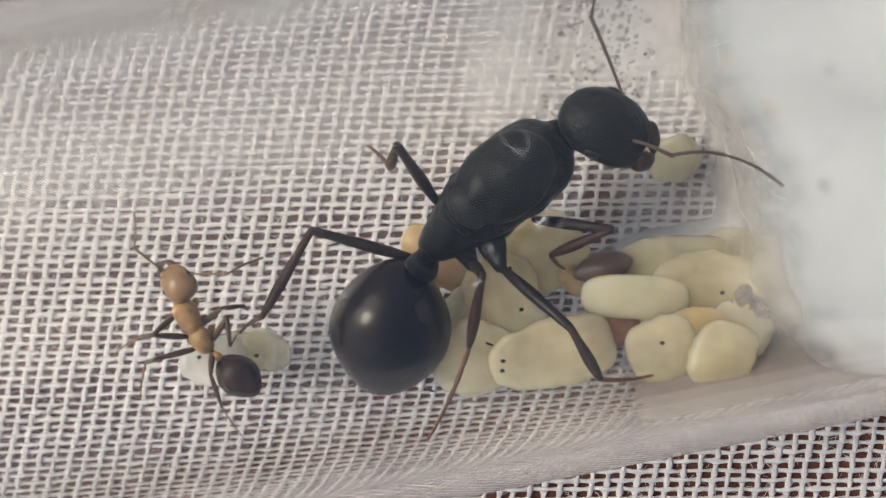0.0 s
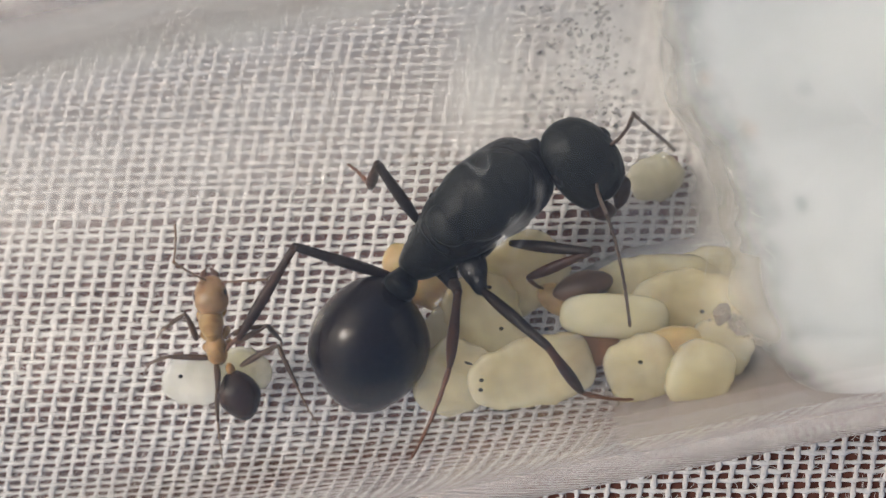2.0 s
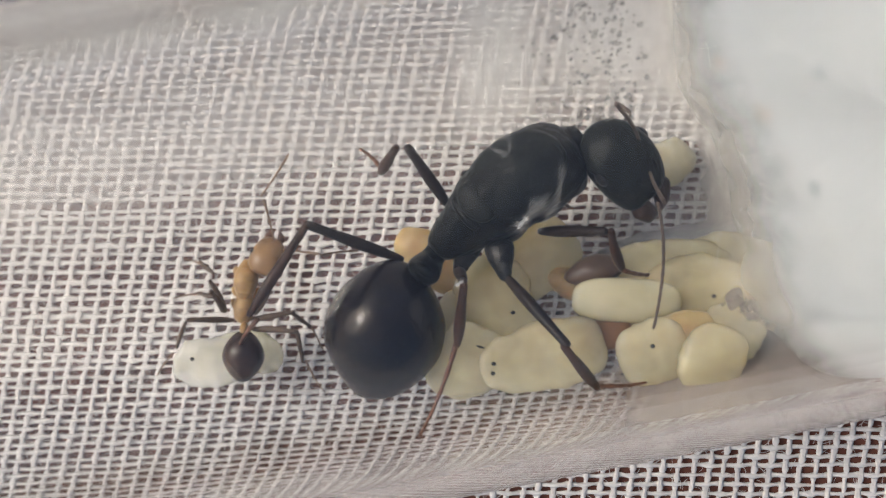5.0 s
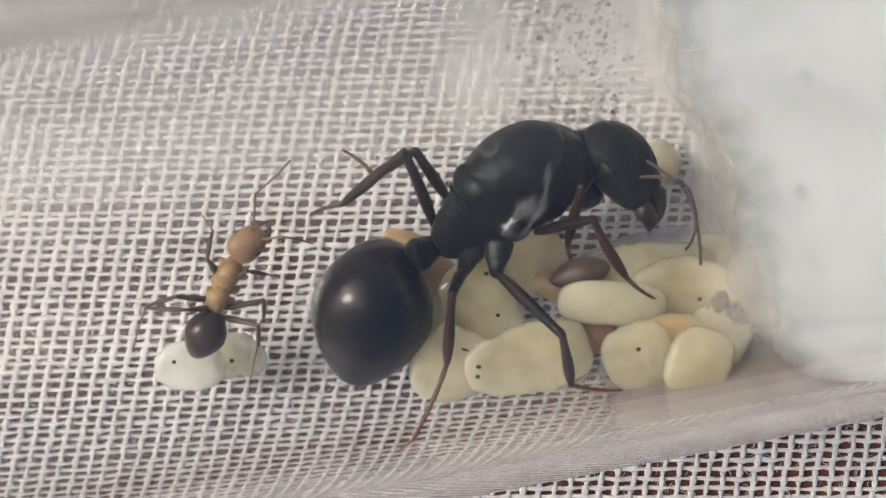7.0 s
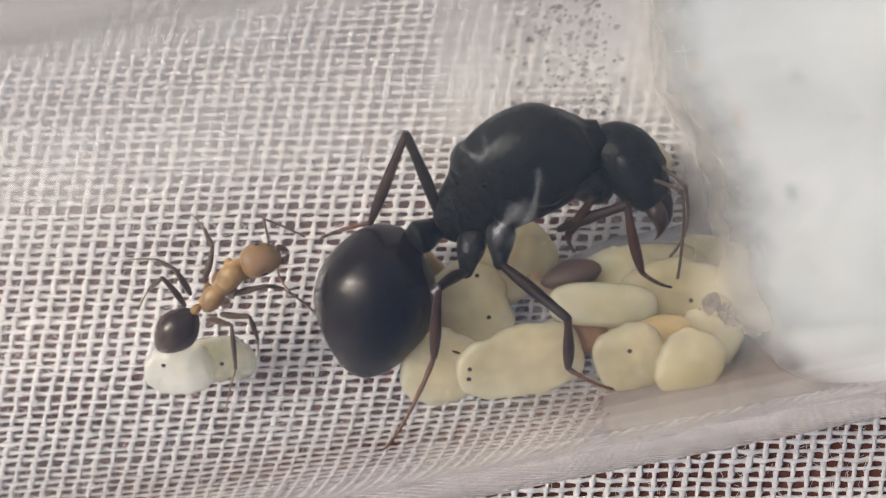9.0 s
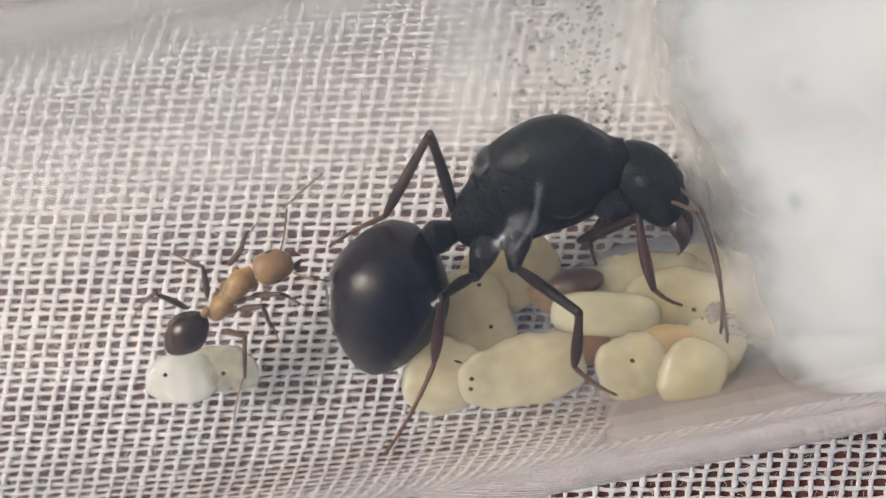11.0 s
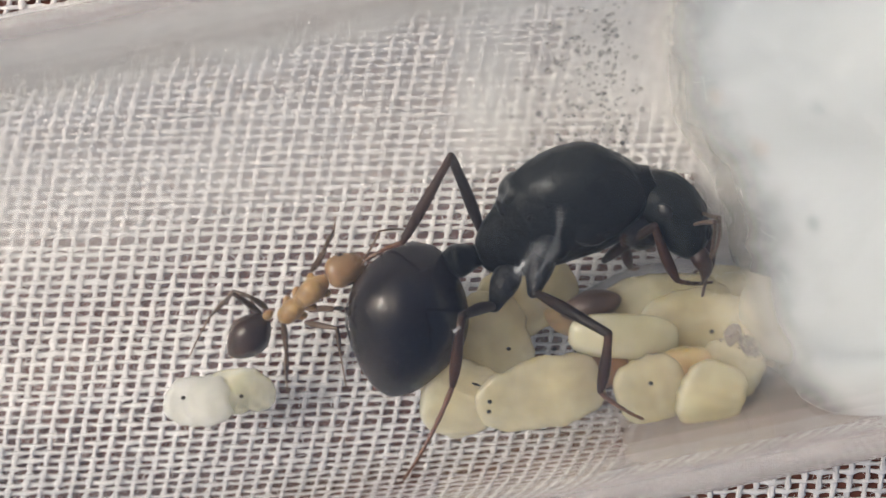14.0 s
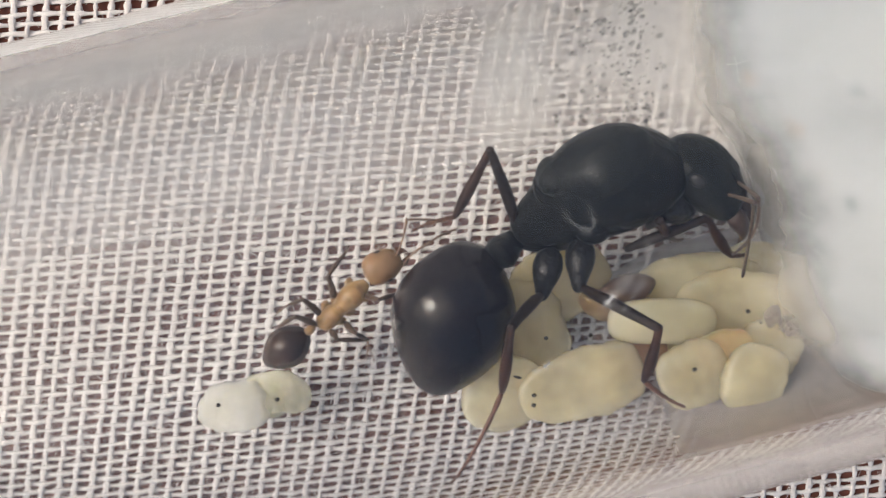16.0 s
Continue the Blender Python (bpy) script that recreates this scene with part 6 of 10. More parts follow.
    walk(queen_parts['RF_tibia'], [
        (0, turned(2.913, -1.568, 3.867, 0.2131, 0.2552, 0.0578, -0.9413)), (0.5, turned(2.973, -1.482, 3.742, 0.2333, 0.1898, 0.0382, -0.9529)),
        (1, turned(3.013, -1.595, 3.486, 0.2095, 0.2087, 0.0476, -0.9541)), (1.5, turned(3.000, -1.610, 3.646, 0.2155, 0.2493, 0.0546, -0.9426)),
        (2, turned(2.974, -1.679, 3.708, 0.2063, 0.2150, 0.0499, -0.9533)), (2.5, turned(2.937, -1.710, 3.737, 0.2083, 0.2220, 0.0508, -0.9512)),
        (3, turned(3.093, -1.704, 3.486, 0.2734, 0.5454, 0.0976, -0.7863)), (3.5, turned(3.223, -1.505, 2.915, 0.3099, 0.7161, 0.1105, -0.6156)),
        (4, turned(3.139, -1.645, 3.516, 0.3248, 0.7126, 0.0912, -0.6151)), (6.5, turned(3.067, -1.201, 4.667, 0.5540, 0.6361, -0.2342, -0.4833)),
        (7, turned(2.963, -1.132, 4.634, 0.5750, 0.6506, -0.2252, -0.4420)), (7.5, turned(3.053, -0.997, 4.752, 0.5704, 0.6122, -0.2822, -0.4693)),
        (8, turned(3.236, -0.402, 4.778, 0.5856, 0.6994, -0.1445, -0.3835)), (8.5, turned(4.119, -0.845, 4.342, 0.5714, 0.6091, -0.2884, -0.4684)),
        (9, turned(4.242, -0.659, 4.244, 0.5384, 0.5788, -0.3168, -0.5242)), (11.5, turned(4.472, -0.767, 4.561, 0.5896, 0.5124, -0.4096, -0.4713)),
        (12, turned(4.476, -0.760, 4.565, 0.5925, 0.5149, -0.4064, -0.4676)), (12.5, turned(4.509, -0.817, 4.498, 0.5918, 0.5403, -0.3733, -0.4675)),
        (13, turned(4.502, -0.925, 4.524, 0.5874, 0.5257, -0.3921, -0.4742)), (13.5, turned(4.304, -0.455, 4.630, 0.5100, 0.6798, -0.1427, -0.5073)),
        (14, turned(4.378, -0.371, 4.595, 0.5119, 0.6636, -0.1652, -0.5199)), (14.5, turned(4.563, -0.563, 4.535, 0.4867, 0.6773, -0.1250, -0.5374)),
        (15, turned(4.697, -0.341, 4.117, 0.4865, 0.6515, -0.1538, -0.5615)), (15.5, turned(4.436, -0.269, 4.473, 0.5054, 0.7353, -0.0715, -0.4459)),
        (16, turned(5.064, -0.561, 3.328, 0.4919, 0.7107, -0.0850, -0.4957)),
    ])
    walk(queen_parts['RF_tarsus'], [
        (0, turned(1.277, -2.349, 2.806, 0.7507, 0.2483, 0.4542, -0.4104)), (0.5, turned(1.252, -2.385, 2.945, 0.7529, 0.2531, 0.4541, -0.4036)),
        (1, turned(1.280, -2.393, 2.608, 0.7301, 0.2613, 0.4848, -0.4045)), (1.5, turned(1.356, -2.406, 2.609, 0.7280, 0.2745, 0.4926, -0.3899)),
        (2, turned(1.247, -2.460, 2.804, 0.7449, 0.2640, 0.4680, -0.3955)), (2.5, turned(1.226, -2.494, 2.806, 0.7516, 0.2644, 0.4601, -0.3919)),
        (3, turned(2.556, -2.383, 1.573, 0.5896, 0.2833, 0.6325, -0.4148)), (3.5, turned(3.680, -1.974, 0.920, 0.8536, 0.2231, 0.2944, -0.3674)),
        (4, turned(3.615, -2.212, 1.551, 0.8485, 0.2907, 0.3628, -0.2529)), (6.5, turned(3.955, -2.952, 3.920, 0.8584, 0.2513, 0.3138, -0.3187)),
        (7, turned(4.029, -2.815, 3.970, 0.8481, 0.2203, 0.2975, -0.3790)), (7.5, turned(3.894, -2.847, 4.222, 0.8576, 0.2266, 0.2904, -0.3590)),
        (8, turned(4.631, -1.770, 4.007, 0.9113, 0.2407, 0.2101, -0.2597)), (8.5, turned(4.948, -2.707, 3.835, 0.8097, 0.2520, 0.4076, -0.3386)),
        (9, turned(4.766, -2.614, 3.686, 0.8459, 0.2361, 0.3400, -0.3365)), (11.5, turned(4.934, -2.816, 4.561, 0.8286, 0.2329, 0.3638, -0.3560)),
        (12, turned(4.964, -2.802, 4.565, 0.8230, 0.2357, 0.3744, -0.3562)), (12.5, turned(5.106, -2.826, 4.365, 0.8234, 0.2251, 0.3654, -0.3713)),
        (13, turned(5.012, -2.960, 4.444, 0.8230, 0.2505, 0.3852, -0.3339)), (13.5, turned(5.238, -1.949, 3.487, 0.8557, 0.3100, 0.3596, -0.2060)),
        (14, turned(5.228, -1.949, 3.501, 0.8592, 0.3000, 0.3477, -0.2258)), (14.5, turned(5.385, -2.017, 3.262, 0.8418, 0.3008, 0.3834, -0.2322)),
        (15, turned(5.374, -1.909, 2.895, 0.8491, 0.2867, 0.3624, -0.2561)), (15.5, turned(5.679, -1.436, 3.248, 0.8627, 0.2900, 0.3369, -0.2410)),
        (16, turned(6.101, -1.839, 2.024, 0.8468, 0.2990, 0.3743, -0.2311)),
    ])
    walk(queen_parts['RM_femur'], [
        (0, turned(-0.260, -2.657, 3.500, 0.9070, -0.0858, -0.2254, -0.3451)),
        (0.5, turned(-0.174, -2.759, 3.500, 0.9044, -0.0738, -0.2078, -0.3652)),
        (1, turned(-0.199, -2.757, 3.500, 0.8973, -0.1028, -0.2653, -0.3375)),
        (1.5, turned(-0.264, -2.617, 3.500, 0.9103, -0.0782, -0.2061, -0.3505)),
        (2, turned(-0.180, -2.762, 3.500, 0.8994, -0.1037, -0.2640, -0.3325)),
        (2.5, turned(-0.267, -2.742, 3.500, 0.8975, -0.1022, -0.2648, -0.3377)),
        (3, turned(-0.216, -2.784, 3.500, 0.9066, -0.0898, -0.2318, -0.3409)),
        (3.5, turned(-0.346, -2.686, 3.500, 0.9180, -0.0491, -0.1390, -0.3683)),
        (4, turned(-0.226, -2.827, 3.500, 0.9045, -0.0494, -0.1519, -0.3955)),
        (6.5, turned(0.430, -2.793, 3.500, 0.8787, -0.1071, -0.2782, -0.3728)), (7, turned(0.329, -2.672, 3.500, 0.8911, -0.1037, -0.2567, -0.3595)),
        (7.5, turned(0.336, -2.711, 3.500, 0.8852, -0.1161, -0.2829, -0.3506)), (8, turned(0.662, -2.431, 3.500, 0.8710, -0.1017, -0.2823, -0.3889)),
        (8.5, turned(0.695, -2.448, 3.500, 0.8817, -0.1179, -0.2898, -0.3533)), (9, turned(0.703, -2.357, 3.500, 0.8872, -0.1284, -0.2954, -0.3304)),
        (11.5, turned(1.110, -2.158, 3.500, 0.8677, -0.1582, -0.3597, -0.3044)),
        (12, turned(1.132, -2.165, 3.500, 0.8710, -0.1565, -0.3528, -0.3040)),
        (12.5, turned(1.008, -2.182, 3.500, 0.8935, -0.1427, -0.2996, -0.3024)),
        (13, turned(1.124, -2.201, 3.500, 0.8831, -0.1528, -0.3294, -0.2973)),
        (13.5, turned(1.016, -2.262, 3.500, 0.9000, -0.1654, -0.3120, -0.2556)),
        (14, turned(1.108, -2.247, 3.500, 0.8942, -0.1618, -0.3193, -0.2690)),
        (14.5, turned(1.063, -2.188, 3.500, 0.9009, -0.1479, -0.2902, -0.2868)),
        (15, turned(1.204, -2.249, 3.500, 0.8778, -0.1647, -0.3503, -0.2821)),
        (15.5, turned(1.182, -2.394, 3.500, 0.8844, -0.1769, -0.3493, -0.2539)),
        (16, turned(1.222, -2.313, 3.500, 0.8842, -0.1683, -0.3419, -0.2702)),
    ])
    walk(queen_parts['RM_tibia'], [
        (0, turned(1.655, -4.361, 4.857, 0.8652, 0.0000, 0.0000, -0.5014)), (0.5, turned(1.702, -4.586, 4.747, 0.8987, 0.0000, 0.0000, -0.4385)),
        (1, turned(1.632, -4.355, 5.082, 0.8800, 0.0652, 0.1336, -0.4511)), (1.5, turned(1.678, -4.373, 4.747, 0.8809, -0.0052, 0.0028, -0.4733)),
        (2, turned(1.675, -4.338, 5.077, 0.8839, 0.0470, 0.0998, -0.4544)), (2.5, turned(1.565, -4.343, 5.078, 0.8929, 0.0393, 0.0811, -0.4411)),
        (3, turned(1.698, -4.456, 4.896, 0.8980, 0.0108, 0.0226, -0.4393)), (3.5, turned(1.656, -4.607, 4.345, 0.8823, -0.0009, 0.0005, -0.4708)),
        (4, turned(1.633, -4.859, 4.410, 0.9150, -0.0010, 0.0004, -0.4035)), (6.5, turned(2.075, -4.520, 5.149, 0.7759, 0.1231, 0.2815, -0.5509)),
        (7, turned(2.097, -4.376, 5.043, 0.7746, 0.0586, 0.2124, -0.5929)), (7.5, turned(2.059, -4.320, 5.189, 0.7887, 0.0984, 0.2489, -0.5534)),
        (8, turned(2.223, -4.229, 5.156, 0.7657, 0.1108, 0.2778, -0.5694)), (8.5, turned(2.384, -4.056, 5.224, 0.7463, 0.1192, 0.2993, -0.5824)),
        (9, turned(2.463, -3.837, 5.266, 0.7288, 0.0746, 0.2679, -0.6257)), (11.5, turned(2.722, -3.360, 5.590, 0.6978, 0.0451, 0.2553, -0.6678)),
        (12, turned(2.774, -3.380, 5.558, 0.6921, 0.0302, 0.2443, -0.6785)), (12.5, turned(2.857, -3.501, 5.303, 0.6761, -0.0085, 0.2149, -0.7047)),
        (13, turned(2.883, -3.432, 5.450, 0.6711, -0.0179, 0.2078, -0.7115)), (13.5, turned(2.972, -3.296, 5.374, 0.6656, -0.0704, 0.1622, -0.7251)),
        (14, turned(2.997, -3.343, 5.408, 0.6739, -0.0137, 0.2112, -0.7079)), (14.5, turned(2.998, -3.438, 5.262, 0.6708, 0.0112, 0.2337, -0.7038)),
        (15, turned(2.931, -3.350, 5.553, 0.6692, 0.0465, 0.2638, -0.6931)), (15.5, turned(3.000, -3.338, 5.552, 0.6708, 0.0468, 0.2634, -0.6917)),
        (16, turned(3.020, -3.364, 5.517, 0.6429, 0.0309, 0.2605, -0.7196)),
    ])
    walk(queen_parts['RM_tarsus'], [
        (0, turned(2.525, -5.879, 4.857, 0.9986, 0.0000, 0.0000, -0.0538)), (0.5, turned(2.779, -5.966, 4.747, 0.9884, 0.0000, 0.0000, -0.1519)),
        (1, turned(2.607, -5.714, 4.568, 0.9788, 0.0000, 0.0000, -0.2047)), (1.5, turned(2.644, -5.833, 4.747, 0.9936, 0.0000, 0.0000, -0.1127)),
        (2, turned(2.667, -5.727, 4.694, 0.9860, 0.0000, 0.0000, -0.1665)), (2.5, turned(2.611, -5.711, 4.764, 0.9921, 0.0000, 0.0000, -0.1255)),
        (3, turned(2.771, -5.836, 4.809, 0.9973, 0.0000, 0.0000, -0.0735)), (3.5, turned(2.630, -6.061, 4.345, 0.9991, 0.0000, 0.0000, -0.0434)),
        (4, turned(2.813, -6.151, 4.410, 1.0000, 0.0000, 0.0000, -0.0076)), (6.5, turned(2.485, -5.895, 4.148, 0.9848, 0.0000, 0.0000, -0.1736)),
        (7, turned(2.459, -5.939, 4.345, 0.9883, 0.0000, 0.0000, -0.1527)), (7.5, turned(2.520, -5.762, 4.311, 0.9964, 0.0000, 0.0000, -0.0844)),
        (8, turned(2.568, -5.648, 4.190, 0.9779, 0.0000, 0.0000, -0.2090)), (8.5, turned(2.633, -5.453, 4.199, 0.9535, -0.0000, 0.0000, -0.3015)),
        (9, turned(2.592, -5.363, 4.419, 0.9484, -0.0000, 0.0000, -0.3169)), (11.5, turned(2.683, -4.950, 4.861, 0.9204, -0.0000, 0.0000, -0.3909)),
        (12, turned(2.704, -4.998, 4.895, 0.9205, -0.0000, 0.0000, -0.3907)), (12.5, turned(2.707, -5.176, 4.816, 0.9299, -0.0000, 0.0000, -0.3679)),
        (13, turned(2.710, -5.116, 5.007, 0.9274, -0.0000, 0.0000, -0.3740)), (13.5, turned(2.790, -5.025, 5.175, 0.9313, -0.0000, 0.0000, -0.3643)),
        (14, turned(2.837, -5.023, 4.944, 0.9273, -0.0000, -0.0000, -0.3743)),
        (14.5, turned(2.823, -5.081, 4.686, 0.9395, -0.0000, 0.0000, -0.3426)), (15, turned(2.756, -4.931, 4.822, 0.9287, -0.0000, 0.0000, -0.3707)),
        (15.5, turned(2.832, -4.919, 4.821, 0.9401, 0.0284, 0.0712, -0.3322)), (16, turned(2.720, -4.955, 4.853, 0.9164, -0.0023, 0.0010, -0.4002)),
    ])
    walk(queen_parts['RM_coxa'], [
        (0, turned(-0.611, -1.680, 2.804, 0.7825, -0.1674, -0.2380, -0.5504)),
        (0.5, turned(-0.547, -1.765, 2.841, 0.7898, -0.1592, -0.2234, -0.5486)),
        (1, turned(-0.535, -1.752, 2.836, 0.7808, -0.1569, -0.2275, -0.5603)),
        (1.5, turned(-0.580, -1.632, 2.798, 0.7738, -0.1661, -0.2425, -0.5611)),
        (2, turned(-0.522, -1.753, 2.846, 0.7829, -0.1546, -0.2234, -0.5597)),
        (2.5, turned(-0.575, -1.728, 2.837, 0.7742, -0.1542, -0.2291, -0.5695)),
        (3, turned(-0.542, -1.764, 2.855, 0.7796, -0.1506, -0.2215, -0.5662)),
        (3.5, turned(-0.608, -1.680, 2.806, 0.7614, -0.1592, -0.2432, -0.5794)),
        (4, turned(-0.468, -1.777, 2.867, 0.7597, -0.1394, -0.2240, -0.5943)),
        (6.5, turned(0.408, -1.706, 2.883, 0.7029, -0.1208, -0.2380, -0.6592)), (7, turned(0.466, -1.559, 2.948, 0.6607, -0.0937, -0.2341, -0.7071)),
        (7.5, turned(0.398, -1.569, 2.994, 0.6844, -0.0806, -0.2139, -0.6923)), (8, turned(0.534, -1.253, 3.102, 0.7406, -0.0542, -0.1676, -0.6485)),
        (8.5, turned(0.671, -1.234, 3.206, 0.7134, -0.0225, -0.1433, -0.6855)), (9, turned(0.754, -1.131, 3.261, 0.6925, -0.0060, -0.1318, -0.7093)),
        (11.5, turned(1.265, -0.936, 3.289, 0.6618, 0.0018, -0.1298, -0.7383)), (12, turned(1.274, -0.941, 3.289, 0.6656, 0.0021, -0.1290, -0.7350)),
        (12.5, turned(1.215, -0.968, 3.284, 0.6457, -0.0000, -0.1338, -0.7518)),
        (13, turned(1.375, -0.995, 3.288, 0.6323, 0.0008, -0.1351, -0.7628)),
        (13.5, turned(1.359, -1.082, 3.270, 0.6024, -0.0062, -0.1448, -0.7850)),
        (14, turned(1.394, -1.055, 3.259, 0.6209, -0.0090, -0.1441, -0.7705)),
        (14.5, turned(1.352, -0.999, 3.242, 0.6200, -0.0145, -0.1485, -0.7703)),
        (15, turned(1.324, -1.038, 3.213, 0.6719, -0.0232, -0.1459, -0.7257)),
        (15.5, turned(1.432, -1.207, 3.196, 0.6318, -0.0284, -0.1585, -0.7582)),
        (16, turned(1.388, -1.117, 3.175, 0.6573, -0.0350, -0.1585, -0.7360)),
    ])
    walk(queen_parts['RH_femur'], [
        (0, turned(-1.057, -2.651, 2.800, 0.5285, -0.5024, -0.4698, -0.4976)),
        (0.5, turned(-1.020, -2.731, 2.800, 0.5289, -0.5022, -0.4693, -0.4977)),
        (1, turned(-1.137, -2.713, 2.800, 0.5244, -0.5129, -0.4746, -0.4865)),
        (1.5, turned(-1.037, -2.647, 2.800, 0.5188, -0.5166, -0.4807, -0.4826)),
        (2, turned(-1.002, -2.619, 2.800, 0.5246, -0.5027, -0.4742, -0.4973)),
        (2.5, turned(-1.111, -2.597, 2.800, 0.5204, -0.5034, -0.4786, -0.4967)),
        (3, turned(-1.068, -2.563, 2.800, 0.5233, -0.5057, -0.4756, -0.4942)),
        (3.5, turned(-1.210, -2.626, 2.800, 0.5210, -0.5008, -0.4778, -0.4995)),
        (4, turned(-1.256, -2.687, 2.800, 0.5225, -0.5050, -0.4764, -0.4949)),
        (6.5, turned(-0.781, -2.789, 2.800, 0.5174, -0.4463, -0.4761, -0.5535)),
        (7, turned(-0.597, -2.668, 2.800, 0.5087, -0.4241, -0.4806, -0.5748)),
        (7.5, turned(-0.625, -2.913, 2.800, 0.4677, -0.4505, -0.5187, -0.5562)),
        (8, turned(-0.541, -2.704, 2.800, 0.4670, -0.4505, -0.5192, -0.5562)),
        (8.5, turned(-0.256, -2.557, 2.800, 0.4529, -0.4160, -0.5287, -0.5851)),
        (9, turned(-0.243, -2.636, 2.800, 0.4467, -0.3972, -0.5319, -0.5998)),
        (11.5, turned(0.006, -2.433, 2.800, 0.4450, -0.3661, -0.5298, -0.6223)),
        (12, turned(0.023, -2.421, 2.800, 0.4428, -0.3660, -0.5313, -0.6226)),
        (12.5, turned(0.014, -2.494, 2.800, 0.4316, -0.3545, -0.5375, -0.6318)),
        (13, turned(-0.065, -2.595, 2.800, 0.4339, -0.4029, -0.5404, -0.5979)),
        (13.5, turned(-0.093, -2.628, 2.800, 0.4255, -0.4113, -0.5469, -0.5922)),
        (14, turned(0.011, -2.699, 2.800, 0.4135, -0.4038, -0.5553, -0.5980)),
        (14.5, turned(0.063, -2.559, 2.800, 0.4222, -0.3716, -0.5474, -0.6197)),
        (15, turned(0.134, -2.706, 2.800, 0.4124, -0.3852, -0.5549, -0.6112)),
        (15.5, turned(0.129, -2.674, 2.800, 0.4210, -0.3714, -0.5482, -0.6199)),
        (16, turned(0.264, -2.590, 2.800, 0.4207, -0.3360, -0.5447, -0.6430)),
    ])
    walk(queen_parts['RH_tibia'], [
        (0, turned(-0.867, -2.813, 5.790, 0.6285, 0.2236, 0.1955, -0.7188)), (0.5, turned(-0.828, -2.896, 5.789, 0.6241, 0.2420, 0.2112, -0.7123)),
        (1, turned(-0.908, -2.783, 5.790, 0.6429, 0.2230, 0.1870, -0.7086)), (1.5, turned(-0.821, -2.660, 5.792, 0.6446, 0.1788, 0.1515, -0.7277)),
        (2, turned(-0.835, -2.754, 5.792, 0.6428, 0.2114, 0.1780, -0.7144)), (2.5, turned(-0.966, -2.703, 5.795, 0.6480, 0.2132, 0.1769, -0.7095)),
        (3, turned(-0.890, -2.671, 5.793, 0.6487, 0.1905, 0.1585, -0.7196)), (3.5, turned(-1.077, -2.752, 5.794, 0.6518, 0.1867, 0.1540, -0.7187)),
        (4, turned(-1.088, -2.795, 5.793, 0.6269, 0.2688, 0.2297, -0.6943)), (6.5, turned(-0.980, -3.232, 5.760, 0.6275, 0.2808, 0.2377, -0.6863)),
        (7, turned(-0.965, -3.200, 5.730, 0.6506, 0.2393, 0.1931, -0.6944)), (7.5, turned(-1.095, -3.072, 5.759, 0.6620, 0.2260, 0.1762, -0.6926)),
        (8, turned(-1.015, -2.859, 5.758, 0.6547, 0.2228, 0.1775, -0.7002)), (8.5, turned(-0.987, -2.828, 5.697, 0.6559, 0.2120, 0.1681, -0.7047)),
        (9, turned(-1.099, -2.976, 5.655, 0.6514, 0.2449, 0.1967, -0.6907)), (11.5, turned(-1.002, -2.931, 5.581, 0.6242, 0.2668, 0.2291, -0.6976)),
        (12, turned(-0.996, -2.909, 5.579, 0.6260, 0.2659, 0.2273, -0.6969)), (12.5, turned(-1.114, -2.987, 5.536, 0.6330, 0.2565, 0.2164, -0.6977)),
        (13, turned(-0.961, -2.846, 5.652, 0.6245, 0.2490, 0.2160, -0.7081)), (13.5, turned(-0.991, -2.790, 5.658, 0.6313, 0.2327, 0.2004, -0.7122)),
        (14, turned(-0.985, -2.837, 5.627, 0.6327, 0.2331, 0.2000, -0.7109)), (14.5, turned(-1.039, -2.908, 5.568, 0.6453, 0.2365, 0.1956, -0.6995)),
        (15, turned(-0.955, -2.936, 5.586, 0.6439, 0.2239, 0.1868, -0.7073)), (15.5, turned(-0.980, -3.019, 5.566, 0.6534, 0.2257, 0.1831, -0.6990)),
        (16, turned(-0.996, -3.115, 5.471, 0.6440, 0.2413, 0.2004, -0.6977)),
    ])
